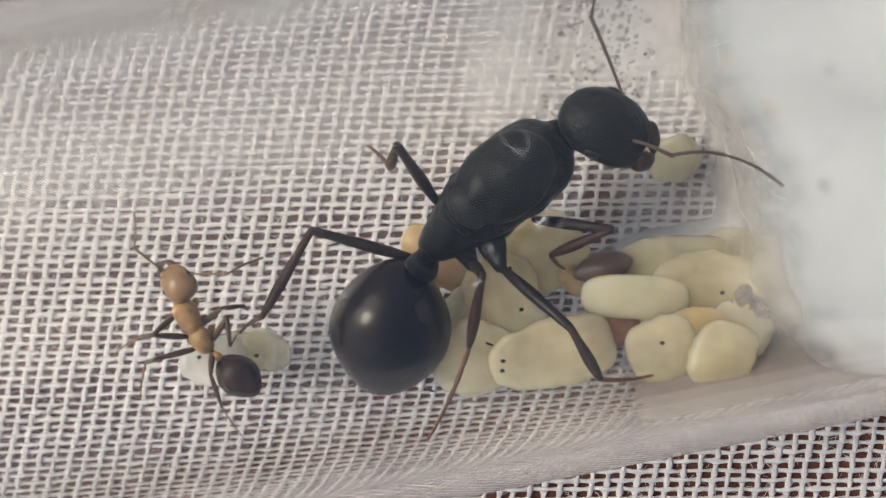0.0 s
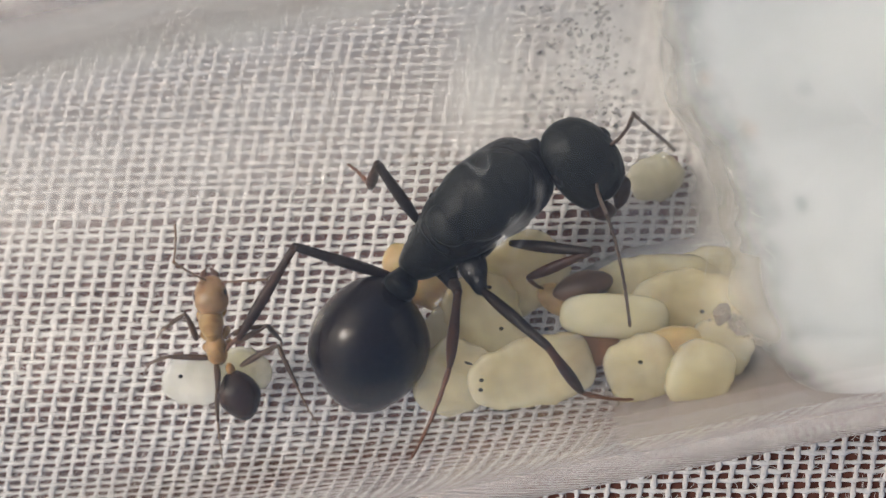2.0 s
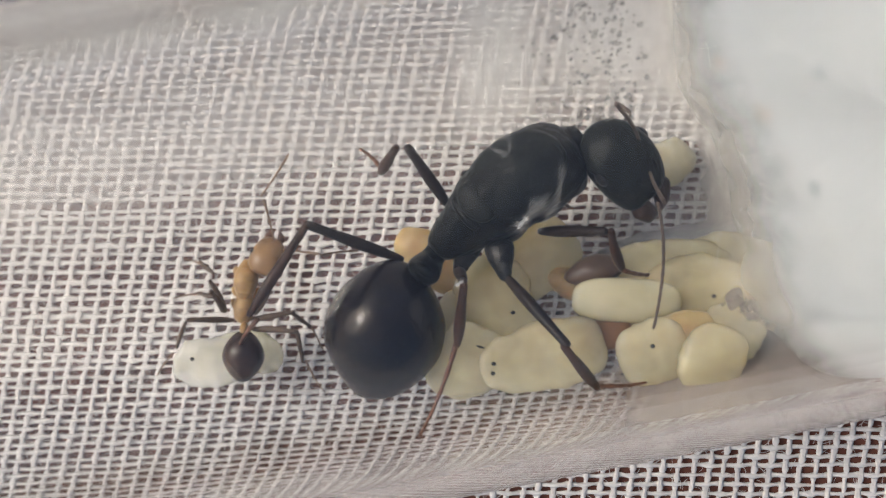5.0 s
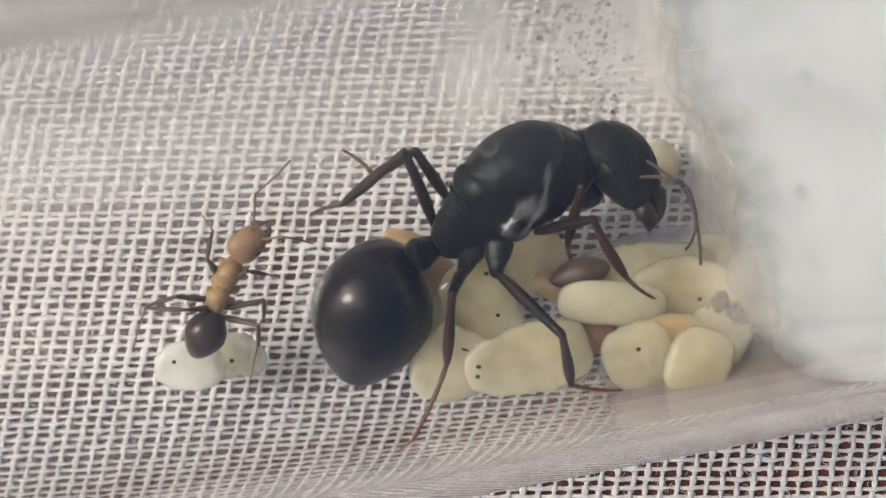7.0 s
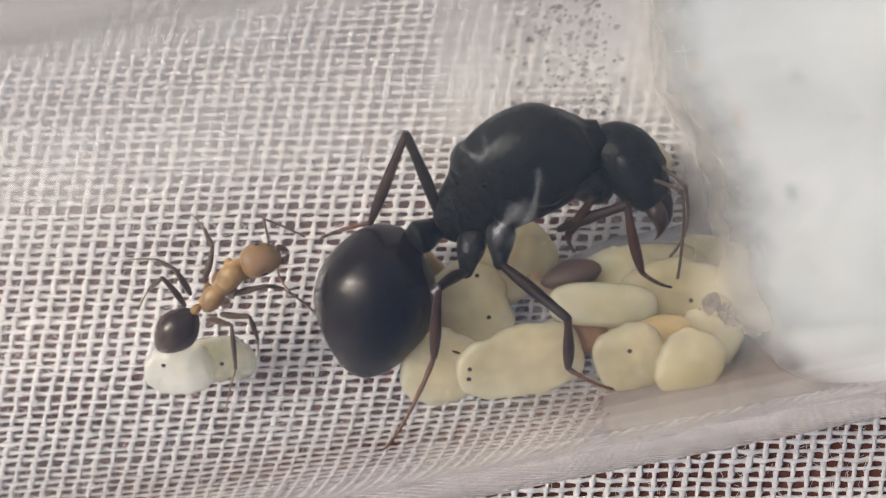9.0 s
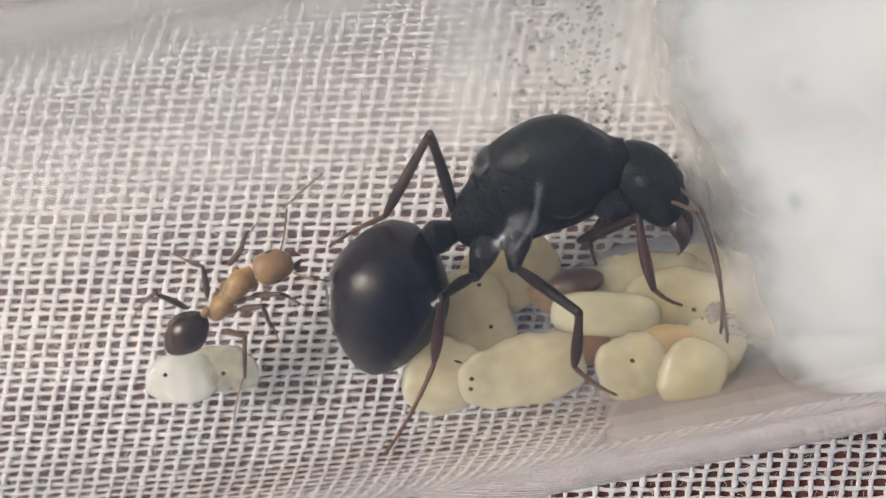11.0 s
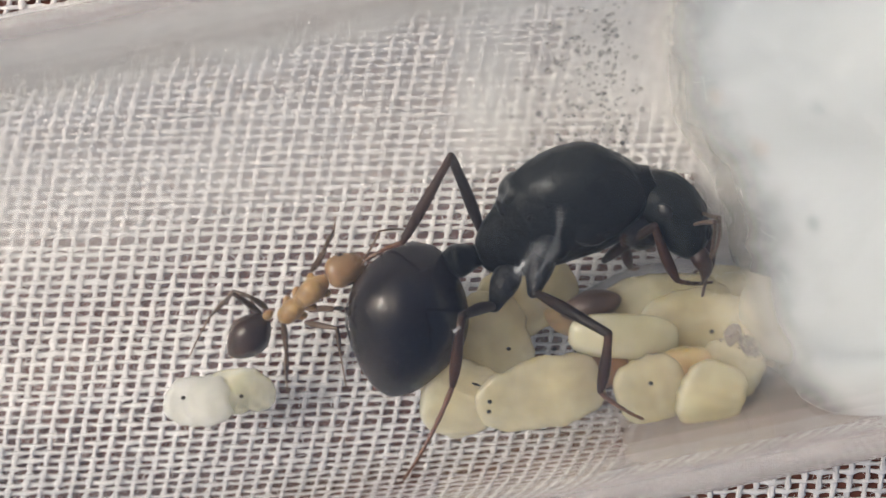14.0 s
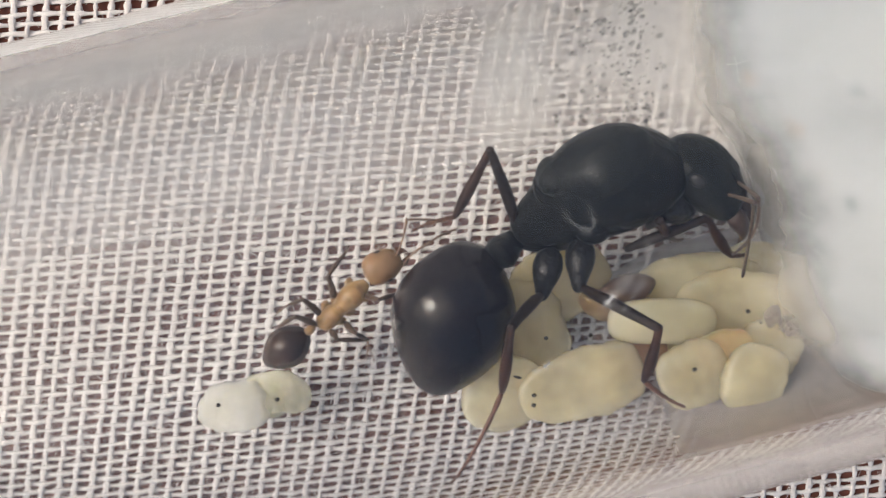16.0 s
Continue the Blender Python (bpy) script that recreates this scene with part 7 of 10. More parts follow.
    walk(queen_parts['RH_tarsus'], [
        (0, turned(-1.153, -4.935, 4.315, 0.6042, 0.0000, 0.0000, -0.7968)), (0.5, turned(-1.099, -4.942, 4.207, 0.5987, 0.0000, 0.0000, -0.8010)),
        (1, turned(-1.100, -4.935, 4.344, 0.6133, 0.0000, 0.0000, -0.7899)), (1.5, turned(-1.094, -4.958, 4.608, 0.5827, 0.0000, 0.0000, -0.8127)),
        (2, turned(-1.054, -4.946, 4.412, 0.6123, -0.0000, -0.0000, -0.7906)),
        (2.5, turned(-1.146, -4.897, 4.412, 0.6114, -0.0000, 0.0000, -0.7913)),
        (3, turned(-1.114, -4.942, 4.545, 0.6256, -0.0000, -0.0000, -0.7801)),
        (3.5, turned(-1.286, -5.039, 4.575, 0.6056, -0.0000, -0.0000, -0.7957)),
        (4, turned(-1.269, -4.737, 4.074, 0.6370, -0.0000, 0.0000, -0.7708)), (6.5, turned(-1.123, -5.124, 3.983, 0.5962, -0.0000, 0.0000, -0.8028)),
        (7, turned(-1.067, -5.309, 4.212, 0.5979, -0.0000, -0.0000, -0.8016)),
        (7.5, turned(-1.151, -5.249, 4.338, 0.5731, -0.0000, 0.0000, -0.8195)),
        (8, turned(-1.128, -5.037, 4.343, 0.5716, -0.0000, -0.0000, -0.8205)),
        (8.5, turned(-1.116, -5.046, 4.347, 0.5695, -0.0000, -0.0000, -0.8220)),
        (9, turned(-1.181, -5.065, 4.109, 0.5807, -0.0000, -0.0000, -0.8141)),
        (11.5, turned(-1.206, -4.878, 3.870, 0.5737, -0.0000, -0.0000, -0.8190)),
        (12, turned(-1.191, -4.863, 3.875, 0.5736, -0.0000, -0.0000, -0.8192)),
        (12.5, turned(-1.289, -4.995, 3.893, 0.5706, -0.0000, 0.0000, -0.8212)),
        (13, turned(-1.211, -4.865, 4.034, 0.5725, -0.0000, -0.0000, -0.8199)),
        (13.5, turned(-1.237, -4.885, 4.138, 0.5771, -0.0000, -0.0000, -0.8167)),
        (14, turned(-1.221, -4.933, 4.107, 0.5789, 0.0000, 0.0000, -0.8154)), (14.5, turned(-1.183, -5.015, 4.052, 0.6238, 0.0000, 0.0000, -0.7816)),
        (15, turned(-1.139, -5.087, 4.137, 0.5928, 0.0000, 0.0000, -0.8053)), (15.5, turned(-1.095, -5.179, 4.124, 0.5632, 0.0000, 0.0000, -0.8263)),
        (16, turned(-1.136, -5.200, 3.924, 0.5529, 0.0000, -0.0000, -0.8333)),
    ])
    walk(queen_parts['RH_coxa'], [
        (0, turned(-1.606, -1.571, 2.496, 0.8459, -0.0641, -0.1045, -0.5190)),
        (0.5, turned(-1.534, -1.626, 2.518, 0.8379, -0.0575, -0.0977, -0.5339)),
        (1, turned(-1.449, -1.541, 2.498, 0.7887, -0.0548, -0.1112, -0.6021)),
        (1.5, turned(-1.533, -1.538, 2.504, 0.8334, -0.0603, -0.1029, -0.5396)),
        (2, turned(-1.550, -1.539, 2.490, 0.8456, -0.0660, -0.1063, -0.5190)),
        (2.5, turned(-1.558, -1.477, 2.471, 0.8212, -0.0656, -0.1161, -0.5548)),
        (3, turned(-1.579, -1.473, 2.462, 0.8364, -0.0706, -0.1167, -0.5308)),
        (3.5, turned(-1.482, -1.454, 2.462, 0.7780, -0.0604, -0.1263, -0.6124)),
        (4, turned(-1.225, -1.474, 2.500, 0.6968, -0.0419, -0.1297, -0.7042)),
        (6.5, turned(-0.236, -1.665, 2.749, 0.5297, 0.0330, -0.0911, -0.8426)), (7, turned(-0.127, -1.511, 2.853, 0.5540, 0.0704, -0.0668, -0.8269)),
        (7.5, turned(-0.353, -1.695, 2.872, 0.6197, 0.0842, -0.0592, -0.7780)), (8, turned(-0.264, -1.485, 2.793, 0.6210, 0.0596, -0.0789, -0.7775)),
        (8.5, turned(-0.107, -1.319, 2.885, 0.6572, 0.0919, -0.0527, -0.7462)), (9, turned(-0.023, -1.417, 2.967, 0.6317, 0.1134, -0.0321, -0.7662)),
        (11.5, turned(0.434, -1.281, 3.030, 0.5600, 0.1230, -0.0157, -0.8192)), (12, turned(0.447, -1.269, 3.032, 0.5613, 0.1240, -0.0152, -0.8181)),
        (12.5, turned(0.395, -1.326, 3.033, 0.5761, 0.1266, -0.0155, -0.8074)), (13, turned(0.471, -1.485, 3.006, 0.5231, 0.1097, -0.0200, -0.8450)),
        (13.5, turned(0.468, -1.525, 2.977, 0.5156, 0.0988, -0.0258, -0.8507)), (14, turned(0.498, -1.562, 2.977, 0.5426, 0.1022, -0.0264, -0.8333)),
        (14.5, turned(0.498, -1.398, 2.956, 0.5623, 0.0974, -0.0315, -0.8206)), (15, turned(0.465, -1.507, 2.925, 0.5992, 0.0920, -0.0386, -0.7944)),
        (15.5, turned(0.583, -1.512, 2.871, 0.5598, 0.0699, -0.0522, -0.8240)), (16, turned(0.550, -1.373, 2.819, 0.6182, 0.0587, -0.0621, -0.7813)),
    ])
    walk(queen_parts['AL_scape'], [
        (0, turned(3.316, 2.248, 3.400, 0.5468, 0.0582, -0.0382, 0.8344)), (0.5, turned(3.309, 2.313, 3.400, 0.5938, 0.2680, -0.1680, 0.7398)),
        (1, turned(3.253, 2.388, 3.400, 0.2856, 0.1926, -0.2562, 0.9031)), (1.5, turned(3.432, 1.792, 3.400, 0.1162, 0.7487, -0.3655, 0.5408)),
        (2, turned(3.490, 1.410, 3.400, 0.3323, 0.6832, -0.1188, 0.6393)), (2.5, turned(3.625, 1.305, 3.400, 0.4880, 0.5312, 0.1186, 0.6824)),
        (3, turned(3.319, 2.041, 3.400, 0.3207, 0.3934, 0.1167, 0.8537)), (3.5, turned(3.705, 1.713, 3.400, 0.3884, 0.3767, 0.1506, 0.8274)),
        (4, turned(3.728, 1.456, 3.400, 0.3313, 0.3412, 0.1485, 0.8671)), (6.5, turned(4.588, 0.579, 3.400, 0.0271, 0.8086, -0.2039, 0.5512)),
        (7, turned(4.523, 0.683, 3.400, 0.0009, 0.8185, -0.2332, 0.5251)), (7.5, turned(4.877, 0.607, 3.400, 0.0020, -0.8031, 0.2456, -0.5428)),
        (8, turned(4.626, 0.955, 3.400, 0.0307, 0.7925, -0.2102, 0.5717)), (8.5, turned(4.871, 0.854, 3.400, 0.0041, -0.7971, 0.2506, -0.5494)),
        (9, turned(5.020, 0.726, 3.400, 0.0149, 0.7757, -0.2389, 0.5839)), (11.5, turned(5.583, 0.287, 3.400, 0.0265, 0.7559, -0.2340, 0.6108)),
        (12, turned(5.633, 0.246, 3.400, 0.0298, 0.7545, -0.2309, 0.6136)), (12.5, turned(5.635, 0.187, 3.400, 0.0168, 0.7546, -0.2450, 0.6085)),
        (13, turned(5.639, 0.129, 3.400, 0.0049, 0.7792, -0.2473, 0.5760)), (13.5, turned(5.640, 0.110, 3.400, 0.1040, 0.7209, -0.1523, 0.6681)),
        (14, turned(5.669, 0.105, 3.400, 0.0962, 0.7263, -0.1601, 0.6615)), (14.5, turned(5.681, 0.434, 3.400, 0.0698, 0.7145, -0.1894, 0.6699)),
        (15, turned(5.536, 0.530, 3.400, 0.0501, 0.7423, -0.2038, 0.6364)), (15.5, turned(5.689, 0.602, 3.400, 0.0651, 0.7091, -0.1959, 0.6742)),
        (16, turned(5.562, 0.691, 3.400, 0.0510, 0.7232, -0.2070, 0.6569)),
    ])
    walk(queen_parts['AL_funiculus'], [
        (0, turned(2.288, 4.608, 3.761, 0.7161, 0.0000, 0.0000, 0.6980)), (0.5, turned(2.916, 4.363, 4.950, 0.7884, -0.4293, 0.4404, -0.0109)),
        (1, turned(1.270, 3.473, 4.685, 0.8341, -0.3510, 0.3879, 0.1751)), (1.5, turned(3.817, 0.696, 5.726, 0.6412, -0.4265, 0.6360, -0.0498)),
        (2, turned(3.891, 2.092, 5.877, 0.7816, -0.4051, 0.4678, 0.0790)), (2.5, turned(3.730, 3.364, 4.984, 0.7971, -0.4706, 0.3770, -0.0322)),
        (3, turned(2.059, 3.703, 4.952, 0.6999, -0.0771, 0.1165, 0.7004)), (3.5, turned(2.628, 3.679, 4.717, 0.8730, -0.2459, 0.2103, 0.3648)),
        (4, turned(2.304, 3.213, 4.682, 0.6814, -0.2086, 0.3799, 0.5897)), (6.5, turned(5.393, -0.201, 5.746, 0.6163, -0.6004, 0.5072, 0.0490)),
        (7, turned(5.407, -0.307, 5.636, 0.5995, -0.5359, 0.5833, 0.1148)), (7.5, turned(5.631, -0.425, 5.664, 0.6759, -0.6409, 0.3622, 0.0336)),
        (8, turned(5.297, 0.180, 5.790, 0.5587, -0.5529, 0.6180, 0.0142)), (8.5, turned(5.575, -0.197, 5.672, 0.5782, -0.5054, 0.6361, 0.0750)),
        (9, turned(5.550, -0.193, 5.774, 0.5752, -0.5128, 0.6339, 0.0656)), (11.5, turned(5.958, -0.549, 5.833, 0.4188, -0.7000, 0.5254, -0.2420)),
        (12, turned(5.998, -0.564, 5.843, 0.4243, -0.6950, 0.5314, -0.2335)), (12.5, turned(5.997, -0.721, 5.809, 0.4603, -0.6811, 0.5404, -0.1793)),
        (13, turned(6.196, -0.858, 5.740, 0.4921, -0.6533, 0.5621, -0.1227)), (13.5, turned(5.799, -0.100, 5.987, 0.5856, -0.4726, 0.6464, 0.1258)),
        (14, turned(5.861, -0.169, 5.979, 0.5856, -0.4745, 0.6454, 0.1239)), (14.5, turned(5.761, -0.027, 5.958, 0.6187, -0.4681, 0.6134, 0.1479)),
        (15, turned(5.814, -0.091, 5.909, 0.5827, -0.4890, 0.6405, 0.1058)), (15.5, turned(5.726, 0.108, 5.952, 0.6041, -0.5126, 0.6028, 0.0945)),
        (16, turned(5.695, 0.086, 5.925, 0.5856, -0.5055, 0.6272, 0.0897)),
    ])
    walk(queen_parts['AR_scape'], [
        (0, turned(3.483, 1.068, 3.400, 0.7835, -0.1828, -0.5285, -0.2710)), (0.5, turned(3.700, 1.587, 3.400, 0.8508, -0.0203, -0.3105, -0.4235)),
        (1, turned(3.705, 1.499, 3.400, 0.8842, -0.0445, -0.3046, -0.3514)), (1.5, turned(3.606, 1.000, 3.400, 0.7545, -0.1156, -0.5235, -0.3784)),
        (2, turned(3.178, 0.428, 3.400, 0.6993, -0.1240, -0.5818, -0.3964)), (2.5, turned(3.691, 0.975, 3.400, 0.7516, -0.0411, -0.4872, -0.4427)),
        (3, turned(3.771, 1.383, 3.400, 0.8161, -0.1337, -0.4777, -0.2965)), (3.5, turned(3.716, 0.727, 3.400, 0.7357, -0.0700, -0.5303, -0.4155)),
        (4, turned(3.996, 0.472, 3.400, 0.6483, -0.0862, -0.6116, -0.4452)), (6.5, turned(4.433, -0.007, 3.400, 0.7707, -0.2349, -0.5367, -0.2504)),
        (7, turned(4.369, 0.098, 3.400, 0.7538, -0.2496, -0.5612, -0.2333)), (7.5, turned(4.558, -0.114, 3.400, 0.6593, -0.1326, -0.6355, -0.3793)),
        (8, turned(4.469, 0.370, 3.400, 0.7628, -0.2310, -0.5507, -0.2482)), (8.5, turned(4.714, 0.269, 3.400, 0.7716, -0.2003, -0.5318, -0.2859)),
        (9, turned(4.864, 0.142, 3.400, 0.7474, -0.2115, -0.5650, -0.2783)), (11.5, turned(5.426, -0.295, 3.400, 0.7270, -0.2167, -0.5902, -0.2762)),
        (12, turned(5.475, -0.337, 3.400, 0.7247, -0.2198, -0.5933, -0.2730)),
        (12.5, turned(5.477, -0.398, 3.400, 0.7265, -0.2079, -0.5891, -0.2862)),
        (13, turned(5.481, -0.455, 3.400, 0.7534, -0.2037, -0.5565, -0.2851)),
        (13.5, turned(5.483, -0.475, 3.400, 0.6780, -0.2824, -0.6490, -0.1983)),
        (14, turned(5.511, -0.477, 3.400, 0.6843, -0.2759, -0.6428, -0.2059)),
        (14.5, turned(5.518, -0.145, 3.400, 0.6791, -0.2468, -0.6495, -0.2369)),
        (15, turned(5.373, -0.044, 3.400, 0.7093, -0.2351, -0.6164, -0.2485)),
        (15.5, turned(5.522, 0.034, 3.400, 0.6757, -0.2402, -0.6527, -0.2445)), (16, turned(5.386, 0.121, 3.400, 0.6914, -0.2310, -0.6359, -0.2535)),
    ])
    walk(queen_parts['AR_funiculus'], [
        (0, turned(4.248, 0.466, 5.811, 0.9787, 0.0087, 0.2006, -0.0423)), (0.5, turned(4.866, -0.253, 4.818, 0.9006, 0.0052, 0.4224, -0.1028)),
        (1, turned(5.181, -0.046, 4.882, 0.8468, 0.0889, 0.5218, 0.0522)), (1.5, turned(4.036, -0.170, 5.682, 0.7058, -0.1617, 0.6101, -0.3216)),
        (2, turned(3.201, -0.638, 5.771, 0.7458, -0.2513, 0.5025, -0.3580)), (2.5, turned(4.037, -0.651, 5.399, 0.8568, -0.2474, 0.3952, -0.2203)),
        (3, turned(4.728, 0.457, 5.633, 0.9428, -0.1753, 0.2780, 0.0553)), (3.5, turned(3.956, -0.670, 5.580, 0.7255, -0.3147, 0.2436, -0.5615)),
        (4, turned(3.620, -0.755, 5.662, 0.6157, -0.2671, 0.2950, -0.6801)), (6.5, turned(5.209, -0.355, 5.857, 0.8663, -0.0449, 0.4171, -0.2711)),
        (7, turned(5.048, -0.088, 5.903, 0.8248, -0.0345, 0.4810, -0.2954)), (7.5, turned(4.310, -0.976, 5.840, 0.7692, 0.0602, 0.6004, -0.2104)),
        (8, turned(5.171, 0.047, 5.882, 0.7718, -0.0876, 0.5106, -0.3685)), (8.5, turned(5.418, -0.324, 5.832, 0.7583, -0.0375, 0.5603, -0.3311)),
        (9, turned(5.401, -0.318, 5.902, 0.7605, -0.0456, 0.5529, -0.3374)), (11.5, turned(5.818, -0.674, 5.942, 0.7624, -0.2812, 0.2938, -0.5033)),
        (12, turned(5.857, -0.687, 5.948, 0.7634, -0.2739, 0.3036, -0.5001)), (12.5, turned(5.847, -0.842, 5.935, 0.7808, -0.2430, 0.3391, -0.4652)),
        (13, turned(6.048, -0.982, 5.882, 0.7860, -0.2035, 0.3873, -0.4368)), (13.5, turned(5.688, -0.221, 5.979, 0.7425, -0.0068, 0.5992, -0.2994)),
        (14, turned(5.742, -0.288, 5.983, 0.7443, -0.0085, 0.5965, -0.3001)), (14.5, turned(5.633, -0.148, 5.997, 0.7666, 0.0180, 0.5862, -0.2615)),
        (15, turned(5.677, -0.206, 5.977, 0.7514, -0.0214, 0.5818, -0.3107)), (15.5, turned(5.596, -0.010, 5.999, 0.7833, -0.0263, 0.5457, -0.2965)),
        (16, turned(5.549, -0.026, 5.991, 0.7645, -0.0323, 0.5616, -0.3147)),
    ])
    walk(worker_parts['gaster'], [
        (0, turned(0.492, -4.096, 2.300, 0.3809, 0.0403, -0.0166, 0.9236)), (0.5, turned(0.581, -4.079, 2.300, 0.4355, 0.0393, -0.0190, 0.8991)),
        (1, turned(1.333, -4.040, 2.300, 0.4989, 0.0378, -0.0218, 0.8655)), (1.5, turned(1.171, -4.126, 2.300, 0.5359, 0.0368, -0.0234, 0.8432)),
        (2, turned(1.116, -4.104, 2.300, 0.5868, 0.0353, -0.0256, 0.8086)), (2.5, turned(1.157, -4.031, 2.300, 0.6421, 0.0334, -0.0280, 0.7654)),
        (3, turned(1.044, -4.112, 2.300, 0.6615, 0.0327, -0.0289, 0.7487)), (3.5, turned(1.016, -4.234, 2.300, 0.6398, 0.0335, -0.0279, 0.7673)),
        (4, turned(0.935, -3.717, 2.300, 0.6919, 0.0315, -0.0302, 0.7207)), (6.5, turned(0.560, -3.120, 2.300, 0.7464, 0.0290, -0.0326, 0.6640)),
        (7, turned(0.232, -2.644, 2.300, 0.8406, 0.0236, -0.0367, 0.5399)), (7.5, turned(-0.191, -2.664, 2.300, 0.8413, 0.0235, -0.0367, 0.5388)),
        (8, turned(-0.245, -2.640, 2.300, 0.8854, 0.0202, -0.0387, 0.4627)), (9, turned(-0.319, -2.449, 2.300, 0.9118, 0.0178, -0.0398, 0.4082)),
        (11.5, turned(0.012, -2.255, 2.000, 0.9226, 0.0167, -0.0403, 0.3832)), (12, turned(0.256, -2.239, 2.000, 0.9325, 0.0156, -0.0407, 0.3584)),
        (12.5, turned(0.581, -1.892, 1.700, 0.9444, 0.0142, -0.0412, 0.3258)), (13, turned(0.802, -1.651, 1.700, 0.9388, 0.0149, -0.0410, 0.3418)),
        (13.5, turned(1.223, -1.349, 1.700, 0.9227, 0.0167, -0.0403, 0.3831)), (14, turned(1.138, -1.675, 1.700, 0.9127, 0.0177, -0.0398, 0.4064)),
        (14.5, turned(1.769, -1.856, 1.700, 0.8881, 0.0200, -0.0388, 0.4576)), (15, turned(1.603, -1.963, 1.700, 0.9474, 0.0138, -0.0414, 0.3170)),
        (15.5, turned(1.338, -1.961, 1.700, 0.9438, 0.0143, -0.0412, 0.3277)), (16, turned(1.217, -1.893, 1.700, 0.9525, 0.0132, -0.0416, 0.3014)),
    ])
    walk(worker_parts['mesosoma'], [
        (0, turned(-0.891, -2.515, 2.300, 0.5132, 0.0374, -0.0224, 0.8572)), (0.5, turned(-0.652, -2.408, 2.300, 0.5123, 0.0374, -0.0224, 0.8577)),
        (1, turned(0.388, -2.292, 2.300, 0.6076, 0.0346, -0.0265, 0.7930)), (1.5, turned(0.282, -2.281, 2.300, 0.6413, 0.0334, -0.0280, 0.7660)),
        (2, turned(0.314, -2.182, 2.300, 0.6418, 0.0334, -0.0280, 0.7657)), (2.5, turned(0.462, -2.114, 2.300, 0.6619, 0.0327, -0.0289, 0.7483)),
        (3, turned(0.486, -2.312, 2.300, 0.6745, 0.0322, -0.0294, 0.7370)), (3.5, turned(0.579, -2.435, 2.300, 0.7043, 0.0309, -0.0307, 0.7086)),
        (4, turned(0.776, -1.845, 2.300, 0.7043, 0.0309, -0.0308, 0.7085)), (6.5, turned(0.928, -1.271, 2.300, 0.8168, 0.0251, -0.0357, 0.5752)),
        (7, turned(0.766, -1.160, 2.300, 0.8358, 0.0239, -0.0365, 0.5472)), (7.5, turned(0.398, -1.005, 2.300, 0.8506, 0.0229, -0.0371, 0.5240)),
        (8, turned(0.629, -1.039, 2.300, 0.8555, 0.0225, -0.0374, 0.5159)), (9, turned(1.052, -1.066, 2.300, 0.9046, 0.0185, -0.0395, 0.4241)),
        (11.5, turned(1.298, -1.037, 2.000, 0.8975, 0.0192, -0.0392, 0.4388)), (12, turned(1.630, -0.898, 2.000, 0.9125, 0.0178, -0.0398, 0.4067)),
        (12.5, turned(2.073, -0.785, 1.700, 0.9293, 0.0160, -0.0406, 0.3667)), (13, turned(2.416, -0.600, 1.700, 0.9327, 0.0156, -0.0407, 0.3581)),
        (13.5, turned(2.891, -0.472, 1.700, 0.9324, 0.0157, -0.0407, 0.3588)), (14, turned(2.778, -0.541, 1.700, 0.9263, 0.0163, -0.0404, 0.3743)),
        (14.5, turned(3.200, -0.466, 1.700, 0.9144, 0.0176, -0.0399, 0.4025)), (15, turned(3.093, -0.573, 1.700, 0.9162, 0.0174, -0.0400, 0.3984)),
        (15.5, turned(2.973, -0.902, 1.700, 0.9286, 0.0161, -0.0405, 0.3686)), (16, turned(2.940, -0.696, 1.700, 0.9323, 0.0157, -0.0407, 0.3590)),
    ])
